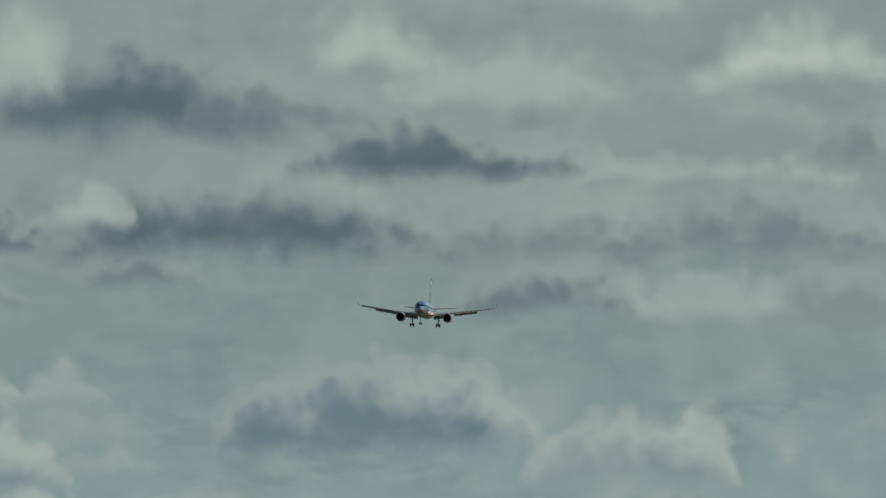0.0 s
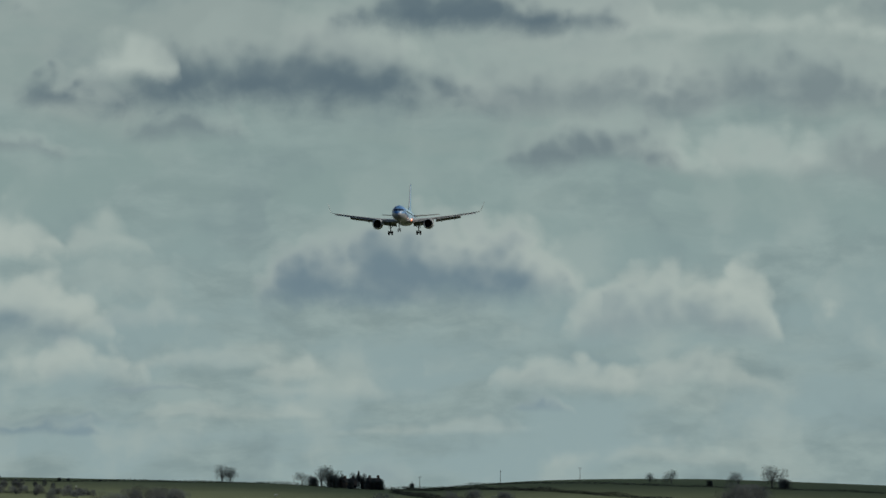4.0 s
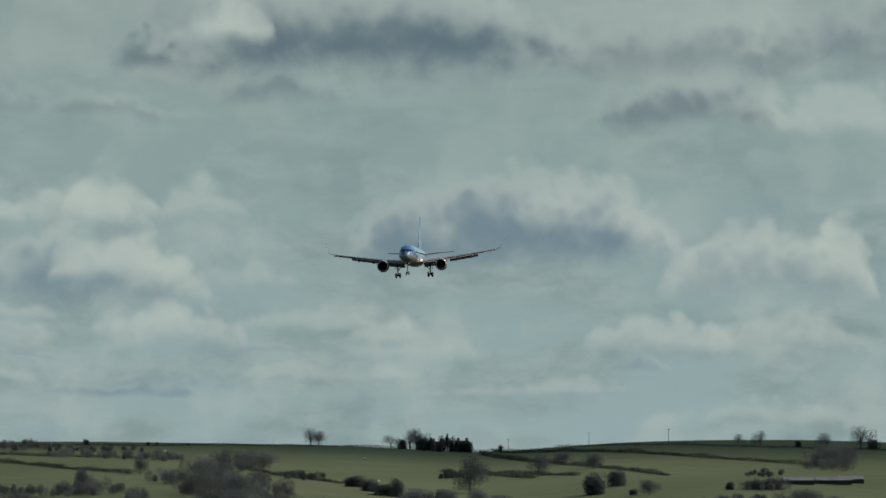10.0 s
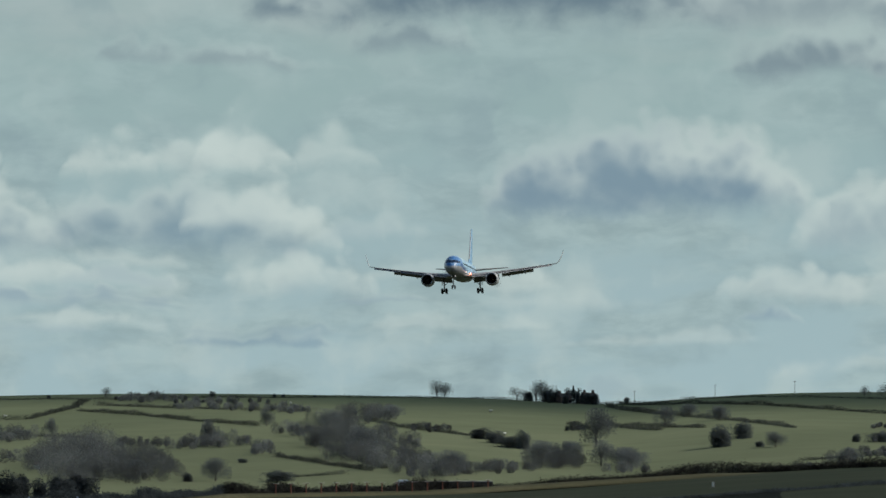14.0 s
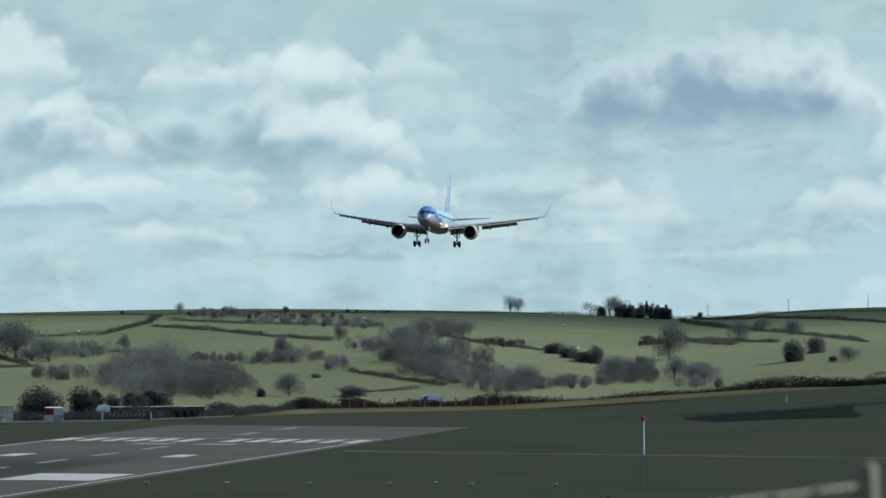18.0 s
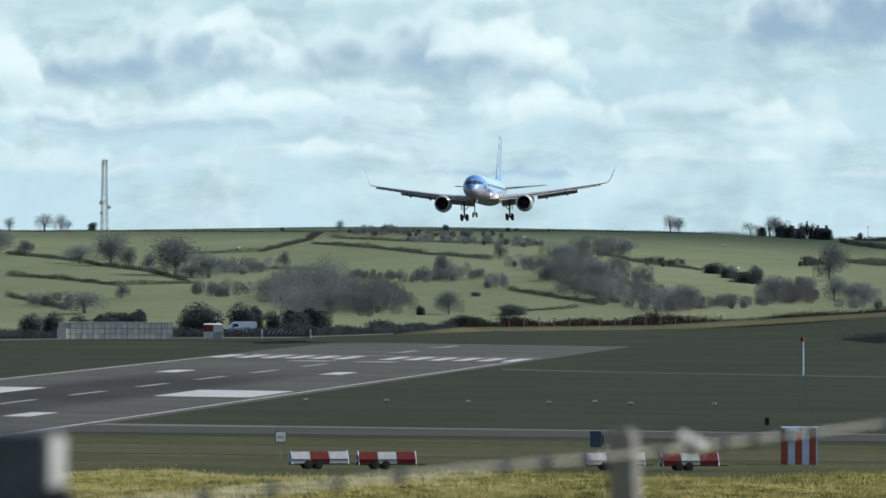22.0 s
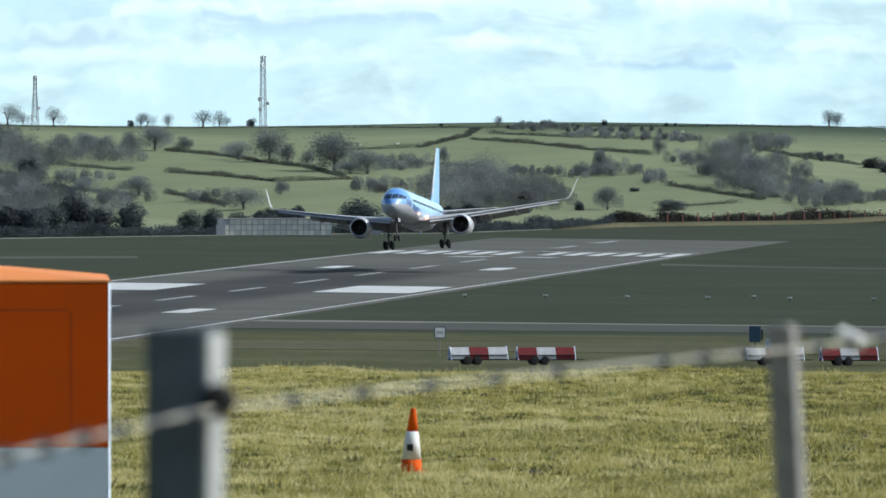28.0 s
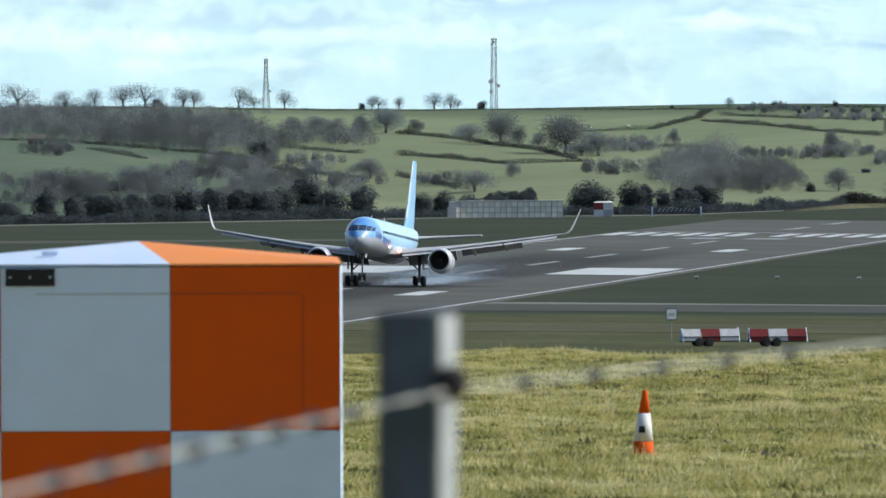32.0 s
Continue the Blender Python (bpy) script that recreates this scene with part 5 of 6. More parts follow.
def striped_hut():
    h = thing("striped_hut", on_field(47.2, 958, -3), "red and white vertically striped equipment hut", "equipment hut")
    part("shell", box(bmesh.new(), 0, 1.0, 1.6, 3.1, 1.9, 3.2), WHITE_DIRTY, h)
    for i in range(5):
        part("stripe", box(bmesh.new(), -1.25 + 0.625 * i, 0.03, 1.6, 0.61, 0.04, 3.16), (STRIPE_RED, WHITE)[i % 2], h)
    part("roof", box(bmesh.new(), 0.1, 1.0, 3.26, 3.3, 2.1, 0.12, bevel=0.03), WHITE, h)
    part("side_trim", box(bmesh.new(), 1.6, 0.05, 1.6, 0.12, 0.1, 3.2), WHITE, h)
    part("cabinet", box(bmesh.new(), -0.7, -0.35, 2.5, 1.0, 0.6, 0.9, bevel=0.04), GREY_PAINT, h)
    part("cabinet_hood", box(bmesh.new(), -0.6, -0.4, 3.05, 1.2, 0.8, 0.12), WHITE, h)
    return h


striped_hut()


def low_fence():
    f = thing("striped_barrier", on_field(0.2, 1796), "low barrier with white posts and slanted white stripes", "barrier")
    for x in (-4.0, 4.0):
        part("post", box(bmesh.new(), x, 0, 0.75, 0.28, 0.2, 1.5, bevel=0.03), WHITE, f)
    part("rail", box(bmesh.new(), 0, 0.1, 0.75, 7.8, 0.1, 1.0), BARK, f)
    for k in range(9):
        bm = box(bmesh.new(), 0, 0, 0, 0.18, 0.05, 0.7)
        bmesh.ops.transform(bm, matrix=pose(-2.8 + 0.7 * k, 0.02, 1.0, 0, 40, 0), verts=bm.verts)
        part("stripe", bm, GREY_PAINT, f)


low_fence()


def approach_light(m, first=[]):
    if first:
        return copy_thing(first[0], m)
    a = thing("approach_light", m, "faded orange approach light pole with pale lamp heads on a crossbar", "approach light", "approach lights")
    part("pole", tube(bmesh.new(), (0, 0, -0.1), (0, 0, 2.3), 0.13, 0.10, 8), ORANGE_DULL, a)
    part("foot", box(bmesh.new(), 0, 0, 0.06, 0.5, 0.4, 0.14, bevel=0.03), ORANGE_DULL, a)
    part("crossbar", box(bmesh.new(), 0, 0, 2.3, 0.9, 0.10, 0.06, bevel=0.02), ORANGE_DULL, a)
    for x in (-0.42, 0, 0.42):
        part("lamp_head", lathe(bmesh.new(), [(-0.1, 0.06), (0.04, 0.09), (0.1, 0.07)], "y", (x, 0, 2.40), 8), WHITE_DIRTY, a)
    first.append(a)
    return a


for k in range(15):
    mr = 20.6 + 1.39 * k
    approach_light(on_field(mr, float(np.interp(mr, [0, 20, 34, 60], [1866, 1943, 2003, 2040])), 0))
bench = thing("lamp_frame", on_field(18.6, 1985), "dark frame of lamps by the approach lights", "lamp frame")
part("bar", box(bmesh.new(), 0, 0, 0.6, 2.2, 0.15, 0.15), BLACK, bench)
for x in (-0.8, 0, 0.8):
    part("leg", box(bmesh.new(), x, 0, 0.28, 0.12, 0.12, 0.6), BLACK, bench)


def red_top_mast():
    m = thing("marker_mast", on_field(47.6, 1195), "slim white mast with a red lamp on a dark lattice foot", "mast")
    for sx, sy in ((-0.45, -0.45), (0.45, -0.45), (0.45, 0.45), (-0.45, 0.45)):
        part("leg", tube(bmesh.new(), (sx, sy, -0.2), (sx * 0.6, sy * 0.6, 4.3), 0.014, 0.014, 5), DARK_STEEL, m)
    bm = bmesh.new()
    for k in range(7):
        z = 0.3 + 0.6 * k
        s = 0.45 - 0.025 * k
        tube(bm, (-s, -s, z), (s, -s, z + 0.5), 0.007, 0.007, 4)
        tube(bm, (s, s, z), (-s, s, z + 0.5), 0.007, 0.007, 4)
        tube(bm, (-s, s, z), (-s, -s, z + 0.5), 0.007, 0.007, 4)
        tube(bm, (s, -s, z), (s, s, z + 0.5), 0.007, 0.007, 4)
    part("bracing", bm, DARK_STEEL, m)
    part("pole", tube(bmesh.new(), (0, 0, 4.2), (0, 0, 8.0), 0.10, 0.08, 8), WHITE, m)
    part("lamp", lathe(bmesh.new(), [(7.95, 0.16), (8.1, 0.26), (8.4, 0.26), (8.5, 0.12)], "z", (-0.1, 0, 0), 10), RED, m)


red_top_mast()


def edge_light(m):
    e = thing("edge_light", m, "small pale runway edge light on a stake", "edge light", "edge lights")
    part("stake", tube(bmesh.new(), (0, 0, -0.05), (0, 0, 0.25), 0.05, 0.05, 6), BLACK, e)
    part("head", box(bmesh.new(), 0, 0, 0.33, 0.5, 0.3, 0.16, bevel=0.04), WHITE_DIRTY, e)


for mr, d in ((9.4, 1228), (16.9, 1228), (24.3, 1230), (28.5, 1238), (31.8, 1230), (2.0, 1226), (39.5, 1232)):
    edge_light(on_field(mr, d))
bx = thing("dark_cabinet", on_field(44.3, 1130), "small dark cabinet standing in the turf", "cabinet")
part("body", box(bmesh.new(), 0, 0, 0.38, 0.45, 0.4, 0.76, bevel=0.03), BLACK, bx)
part("lid", box(bmesh.new(), 0, 0, 0.79, 0.5, 0.45, 0.06, bevel=0.02), BLACK, bx)
pb = thing("post_box", on_field(60.7, 1880), "small pale marker box in the turf", "marker")
part("body", box(bmesh.new(), 0, 0, 0.4, 0.4, 0.4, 0.8, bevel=0.05), WHITE_DIRTY, pb)
part("cap", box(bmesh.new(), 0, 0, 0.83, 0.46, 0.46, 0.06, bevel=0.02), GREY_PAINT, pb)


def notice_sign():
    s = thing("notice_sign", on_field(-0.3, 945, 13), "square white notice with a dark rim on a thin pole", "sign")
    part("pole", tube(bmesh.new(), (0, 0, -0.2), (0, 0, 2.2), 0.035, 0.035, 8), GALV, s)
    part("plate", box(bmesh.new(), 0, -0.05, 2.12, 1.02, 0.05, 1.02, bevel=0.01), BLUE_SIGN, s)
    part("face", box(bmesh.new(), 0, -0.085, 2.12, 0.86, 0.02, 0.86), WHITE_DIRTY, s)
    part("writing", box(bmesh.new(), 0, -0.1, 2.12, 0.5, 0.012, 0.24), GREY_PAINT, s)


notice_sign()


def barrier_trailer(mr, d, colours, rz=0.0):
    """A red and white crash barrier on a two-wheeled trailer."""
    b = thing("barrier_trailer", on_field(mr, d, rz), "red and white plastic barrier on a small wheeled trailer", "barrier", "barrier trailers")
    ring = lambda xx: [(xx, -0.52, 0.50), (xx, -0.50, 0.80), (xx, -0.09, 1.48), (xx, 0.09, 1.48), (xx, 0.50, 0.80), (xx, 0.52, 0.50)]
    for k, mat in enumerate(colours):
        x = -1.65 + 1.65 * k
        block = part("barrier_block", loft(bmesh.new(), [ring(x - 0.81), ring(x + 0.81)]), mat, b)
        part("seam", box(bmesh.new(), x, -0.515, 0.83, 1.6, 0.05, 0.06), BLACK, block, "dark seam")
    for x in (-2.48, 2.48):
        bm = bmesh.new()
        for y0, z0, y1, z1 in ((-0.56, 0.42, -0.06, 1.54), (0.56, 0.42, 0.06, 1.54), (-0.42, 0.75, 0.42, 0.75)):
            tube(bm, (x, y0, z0), (x, y1, z1), 0.045, 0.045, 6)
        part("end_frame", bm, WHITE, b, "white end frame")
    part("deck", box(bmesh.new(), 0, 0, 0.44, 5.0, 0.95, 0.10), BLACK, b)
    part("drawbar", tube(bmesh.new(), (2.4, 0, 0.45), (3.4, 0, 0.42), 0.05, 0.04, 6), BLACK, b)
    for x in (-1.05, -0.15):
        for y in (-0.42, 0.42):
            wh = part("wheel", lathe(bmesh.new(), [(-0.14, 0.2), (-0.12, 0.38), (0.12, 0.38), (0.14, 0.2)], "y", (x, y, 0.38), 14), TYRE, b)
            part("rim", lathe(bmesh.new(), [(-0.13, 0.05), (-0.125, 0.16), (0.125, 0.16), (0.13, 0.05)], "y", (x, y, 0.38), 12), DARK_STEEL, wh)


barrier_trailer(3.2, 919, (BARRIER_WHITE, BARRIER_RED, BARRIER_WHITE), 16)
barrier_trailer(9.4, 921, (BARRIER_RED, BARRIER_WHITE, BARRIER_RED), 13)
barrier_trailer(30.4, 929, (BARRIER_WHITE, BARRIER_RED, BARRIER_WHITE), 14)
barrier_trailer(37.2, 931, (BARRIER_RED, BARRIER_WHITE, BARRIER_RED), 14)


def blue_board():
    s = thing("direction_board", on_field(28.6, 942), "dark blue board on a post with a small white lamp box", "sign")
    part("post", tube(bmesh.new(), (0, 0, -0.2), (0, 0, 2.0), 0.05, 0.05, 6), BLUE_SIGN, s)
    part("board", box(bmesh.new(), 0, -0.06, 2.35, 1.0, 0.08, 1.4, bevel=0.02), BLUE_SIGN, s)
    part("side_lamp", box(bmesh.new(), 0.62, 0, 2.3, 0.16, 0.3, 0.9, bevel=0.02), BLACK, s)
    c = thing("white_box", on_field(29.8, 944), "small white cabinet behind the barrier", "cabinet")
    part("body", box(bmesh.new(), 0, 0, 0.95, 0.45, 0.4, 1.9, bevel=0.03), WHITE, c)


blue_board()


def van(name, m, paint, label):
    """A delivery van in profile."""
    v = thing(name, m, label, "van")
    prof = [(-2.6, 0.45), (-2.6, 2.0), (-2.4, 2.35), (0.9, 2.35), (1.6, 1.9), (2.05, 1.35), (2.65, 1.15), (2.75, 0.45)]
    body = part("body", loft(bmesh.new(), [[(x, y, z) for x, z in prof] for y in (-0.95, 0.95)]), paint, v)
    part("windscreen", loft(bmesh.new(), [[(1.0, y, 2.26), (1.62, y, 1.88), (2.02, y, 1.38), (1.98, y, 1.36), (0.98, y, 2.2)] for y in (-0.8, 0.8)]), GLASS, body)
    for y in (-0.96, 0.96):
        part("side_window", box(bmesh.new(), 1.05, y, 1.75, 0.9, 0.03, 0.5), GLASS, body)
    for x in (-1.7, 1.75):
        for y in (-0.85, 0.85):
            wh = part("wheel", lathe(bmesh.new(), [(-0.11, 0.2), (-0.1, 0.34), (0.1, 0.34), (0.11, 0.2)], "y", (x, y, 0.34), 14), TYRE, v)
            part("rim", lathe(bmesh.new(), [(-0.12, 0.03), (-0.115, 0.19), (0.115, 0.19), (0.12, 0.03)], "y", (x, y, 0.34), 12), GALV, wh)
    return v


VAN = van("van", pose(100, 2000, 0), WHITE, "white panel van driving along the perimeter road")


def lorry():
    """A long dark flatbed lorry with a white top rail."""
    v = thing("lorry", pose(120, 2050, 0), "long dark flatbed lorry with a white rail, driving", "lorry")
    part("deck", box(bmesh.new(), -3.0, 0, 1.40, 16.0, 2.4, 0.75, bevel=0.06), DARK_BOARD, v)
    part("top_rail", box(bmesh.new(), -3.0, 0, 1.82, 16.1, 2.45, 0.09, bevel=0.02), WHITE_DIRTY, v, "white top rail")
    part("chassis", box(bmesh.new(), -2.3, 0, 0.85, 16.2, 1.2, 0.4), BLACK, v)
    prof = [(5.3, 0.5), (5.3, 2.0), (5.6, 2.15), (6.8, 2.1), (7.3, 1.4), (7.4, 0.5)]
    cab = part("cab", loft(bmesh.new(), [[(x, y, z) for x, z in prof] for y in (-1.15, 1.15)]), WHITE, v)
    part("windscreen", loft(bmesh.new(), [[(6.86, y, 2.02), (7.28, y, 1.46), (7.22, y, 1.44), (6.8, y, 2.0)] for y in (-1.0, 1.0)]), GLASS, cab)
    for x in (-9.4, -8.1, -6.8, 3.2, 6.3):
        for y in (-1.05, 1.05):
            part("wheel", lathe(bmesh.new(), [(-0.15, 0.28), (-0.13, 0.5), (0.13, 0.5), (0.15, 0.28)], "y", (x, y, 0.5), 14), TYRE, v)
    return v


LORRY = lorry()
gabled("shed", on_field(-66.5, 1600, 4), 8, 6, 2.2, 0.8, GREY_PAINT, "low grey shed at the airfield's edge", 0)


# ---- foreground ----
def cabin():
    """The orange and white chequered cabin in the meadow."""
    c = thing("chequered_cabin", Matrix.Translation(bearing(-49.30, 71.0, 19.15)) @ pose(0, 0, 0, 0, 0, 2.4), "orange and white chequered cabin with a shallow hipped roof", "equipment cabin")
    w, cell, dep = 2.64, 1.104, 2.4
    part("shell", box(bmesh.new(), 0, dep / 2 + 0.02, 1.03, w - 0.04, dep - 0.02, 2.2), WHITE, c)
    xs = [-w / 2, w / 2 - 2 * cell, w / 2 - cell, w / 2]
    for i in range(3):
        for j in range(2):
            mat = (ORANGE, WHITE)[(i + j + 1) % 2]
            cx, sx = (xs[i] + xs[i + 1]) / 2, xs[i + 1] - xs[i]
            part("panel", box(bmesh.new(), cx, 0, 0.536 + 1.07 * j, sx - 0.004, 0.03, 1.066, bevel=0.004), mat, c)
    for i in range(2):
        for j in range(2):
            part("side_panel", box(bmesh.new(), w / 2, 0.6 + 1.2 * i, 0.536 + 1.07 * j, 0.03, 1.19, 1.066, bevel=0.004), (ORANGE, WHITE)[(i + j) % 2], c)
    trim = [(w / 2 + 0.002, -0.018), (w / 2 + 0.017, 0.000), (w / 2 - 0.006, 0.006)]
    part("corner_trim", loft(bmesh.new(), [[(x, y, z) for x, y in trim] for z in (0.0, 2.15)]), WHITE, c, "white corner edge")
    part("hatch_seam", box(bmesh.new(), w / 2 - 0.62 * cell, -0.017, 1.965, 0.76 * cell, 0.004, 0.010), ORANGE_SEAM, c)
    part("hatch_seam", box(bmesh.new(), w / 2 - 0.24, -0.017, 1.525, 0.008, 0.004, 0.86), ORANGE_SEAM, c)
    part("hatch_seam", box(bmesh.new(), w / 2 - 1.40 * cell, -0.017, 1.965, 0.79 * cell, 0.004, 0.008), GREY_PAINT, c)
    plate = part("plate", box(bmesh.new(), w / 2 - cell - 0.91, -0.022, 2.075, 0.32, 0.016, 0.115, bevel=0.003), BLACK, c, "black plate with small screws")
    for dx in (-0.13, 0.0, 0.13):
        part("screw", lathe(bmesh.new(), [(-0.034, 0.006), (-0.03, 0.008)], "y", (w / 2 - cell - 0.91 + dx, 0, 2.075), 8), BARE_METAL, plate)
    top, apex = 2.16, Vector((0, dep / 2, 2.29))
    e = 0.016
    fl, fr, bl, br = Vector((-w / 2 - e, -e, top)), Vector((w / 2 + e, -e, top)), Vector((-w / 2 - e, dep + e, top)), Vector((w / 2 + e, dep + e, top))
    fm = Vector((w / 2 - cell, -e, top))
    bmid = Vector((w / 2 - cell, dep + e, top))
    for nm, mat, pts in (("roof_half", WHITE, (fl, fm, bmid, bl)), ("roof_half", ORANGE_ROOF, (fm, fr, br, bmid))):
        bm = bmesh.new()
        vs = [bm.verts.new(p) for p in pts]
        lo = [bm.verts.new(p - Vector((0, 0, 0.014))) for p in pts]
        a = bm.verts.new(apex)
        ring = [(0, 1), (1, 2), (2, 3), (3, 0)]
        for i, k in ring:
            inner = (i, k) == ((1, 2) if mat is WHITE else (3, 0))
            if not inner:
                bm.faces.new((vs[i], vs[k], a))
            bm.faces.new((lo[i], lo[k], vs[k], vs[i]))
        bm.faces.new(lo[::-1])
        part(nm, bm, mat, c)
    part("roof_lug", box(bmesh.new(), w / 2 - 2 * cell + 0.32, 0.35, 2.225, 0.11, 0.05, 0.03, bevel=0.01), WHITE, c)
    return c


cabin()


def traffic_cone():
    c = thing("traffic_cone", Matrix.Translation(ground_at(bearing(-2.95, 120.6)) - Vector((0, 0, 0.03))) @ pose(0, 0, 0, 0, 2, 0), "orange traffic cone with a wide white band", "traffic cone")
    part("base", box(bmesh.new(), 0, 0, 0.0, 0.34, 0.34, 0.09, bevel=0.015), ORANGE, c)
    part("body", lathe(bmesh.new(), [(0.0, 0.13), (0.19, 0.108)], "z", (0, 0, 0), 20), ORANGE, c, smooth=True)
    part("band", lathe(bmesh.new(), [(0.19, 0.110), (0.50, 0.066)], "z", (0, 0, 0), 20), WHITE_DIRTY, c, "dirty white band", smooth=True)
    part("top", lathe(bmesh.new(), [(0.50, 0.064), (0.74, 0.030), (0.755, 0.022)], "z", (0, 0, 0), 20), ORANGE, c, smooth=True)
    part("mark", box(bmesh.new(), -0.02, -0.092, 0.32, 0.07, 0.012, 0.075), BLACK, c)


traffic_cone()


def fence():
    """Steel posts with a strand of barbed wire."""
    f = thing("wire_fence", Matrix.Identity(4), "galvanised steel fence posts with barbed wire", "fence")
    for mr, d, top, side, turn, lean in ((-23.8, 12.0, 22.246, 0.068, -15, 0.5), (30.9, 14.7, 22.194, 0.030, -20, -3.2), (67.5, 17.5, 22.21, 0.034, -20, -2.0), (-72, 9.0, 22.2, 0.05, -20, 1)):
        p = ground_at(bearing(mr, d))
        h = top - p.z
        bm = box(bmesh.new(), 0, 0, h / 2 - 0.2, side, side, h + 0.4, bevel=side * 0.06)
        bmesh.ops.transform(bm, matrix=Matrix.Translation(p + Vector((0, 0, h))) @ pose(0, 0, 0, 0, lean, turn) @ Matrix.Translation((0, 0, -h)), verts=bm.verts)
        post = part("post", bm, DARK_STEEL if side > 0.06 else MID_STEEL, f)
        # Thin plate whose pale tone on the thick post stands for sunlight.
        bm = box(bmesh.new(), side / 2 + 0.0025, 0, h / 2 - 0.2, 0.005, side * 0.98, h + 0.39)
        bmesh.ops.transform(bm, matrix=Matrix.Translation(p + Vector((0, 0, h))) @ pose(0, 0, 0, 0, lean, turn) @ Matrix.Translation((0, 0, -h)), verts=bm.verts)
        part("side_face", bm, LIT_STEEL if side > 0.06 else MID_STEEL, post, "weathered side of the post, painted sunlit on the thickest")
    knots = [bearing(-72, 8.6, 22.5 - 0.345), bearing(-61.9, 9.0, 22.5 - 0.340), bearing(-20.6, 11.95, 22.5 - 0.340), bearing(16, 13.5, 22.5 - 0.332), bearing(31.2, 14.6, 22.5 - 0.338), bearing(50.7, 16.4, 22.5 - 0.340), bearing(67, 17.4, 22.5 - 0.325)]
    for a, b in zip(knots, knots[1:]):
        part("wire", tube(bmesh.new(), a, b, 0.0019, 0.0019, 6), WIRE, f, "twisted galvanised wire")
    for a, b in zip(knots, knots[1:]):
        n = max(2, int((b - a).length / 0.25))
        for k in range(1, n):
            q = a.lerp(b, k / n)
            bm = bmesh.new()
            for ang in (40, 140):
                w = Vector((math.cos(radians(ang)) * 0.3, 0.2, math.sin(radians(ang)))) * 0.017
                tube(bm, q - w, q + w, 0.0024, 0.0012, 4)
            lathe(bm, [(-0.010, 0.006), (0.010, 0.006)], "x", q, 6)
            part("barb", bm, DARK_STEEL, f)
    part("insulator", lathe(bmesh.new(), [(-0.016, 0.012), (-0.008, 0.02), (0.008, 0.02), (0.016, 0.012)], "y", bearing(-20.6, 11.93, 22.5 - 0.332), 12), BLACK, f, "black plastic wire holder")
    strap = bmesh.new()
    a, b = bearing(36.2, 15.2, 22.5 - 0.325), bearing(38.6, 15.2, 22.5 - 0.345)
    tube(strap, a, b, 0.008, 0.011, 8)
    part("tie", strap, WHITE_DIRTY, f, "white tape tied to the wire")


fence()


def meadow_grass(name, seed, n, blades, spread, tall, wide, material, label):
    """Tufts of rough grass on the slope, each a fan of blades."""
    rng = np.random.default_rng(seed)
    d = 96 + 112 * rng.uniform(0, 1, n) ** 1.15
    b = rng.uniform(-0.064, 0.058, n)
    lush = 0.5 + 0.5 * np.sin(b * d * 0.8 + 1.3) * np.sin(d * 0.23) + 0.35 * np.sin(b * d * 2.3 + d * 0.5)
    big = np.clip(rng.gamma(2.0, 0.30, n) * (0.6 + 0.6 * lush), 0.3, 2.4)
    centre = np.stack([d * np.sin(b), d * np.cos(b), np.zeros(n)], -1)
    lean0 = rng.normal(size=(n, 3)) * np.array([0.35, 0.35, 0])
    out = []
    for k in range(blades):
        off = rng.normal(size=(n, 2)) * (spread * (1 + 0.9 * big))[:, None]
        root = centre.copy()
        root[:, :2] += off
        root[:, 2] = height(root[:, 0], root[:, 1]) - 0.015
        fan = np.concatenate([off * 4.0, np.zeros((n, 1))], 1)
        way = rng.normal(size=(n, 3)) * np.array([0.5, 0.5, 0.15]) + fan + lean0 + np.array([-0.1, 0, 0.85])
        way /= np.linalg.norm(way, axis=1)[:, None]
        tip = root + way * (rng.uniform(0.35, 1.1, n) * tall * (0.45 + 0.55 * big))[:, None]
        w = rng.uniform(0.6, 1.3, n)[:, None] * np.array([[wide, wide * 0.2, 0.0]])
        out.append(np.stack([root - w, root + w, tip], 1))
    me = triangles(name, np.concatenate(out), material)
    tagged(new(name, me), label, "grass", kind="stuff")


meadow_grass("meadow_grass", 21, 28000, 17, 0.06, 0.10, 0.009, BLADES, "short rough yellow-green grass on the slope")
meadow_grass("straw_tufts", 22, 5200, 34, 0.042, 0.18, 0.007, STRAW, "pale straw tufts standing in the grass")
meadow_grass("dark_tufts", 23, 1300, 30, 0.055, 0.12, 0.012, DARK_TUFT, "dark weedy tufts low in the grass")


def molehills():
    rng = random.Random(12)
    for k in range(36):
        mr, d = rng.uniform(-55, 60), rng.uniform(104, 195)
        m = thing("molehill", Matrix.Translation(ground_at(bearing(mr, d)) - Vector((0, 0, 0.03))), "small mound of dark earth in the grass", "molehill", "molehills")
        bm = bmesh.new()
        bmesh.ops.create_icosphere(bm, subdivisions=2, radius=rng.uniform(0.06, 0.13))
        for v in bm.verts:
            v.co += v.co.normalized() * 0.05 * noise.noise(v.co * 9 + Vector((k, 0, 0)))
            v.co.z *= 0.75
        part("earth", bm, SOIL, m)


molehills()


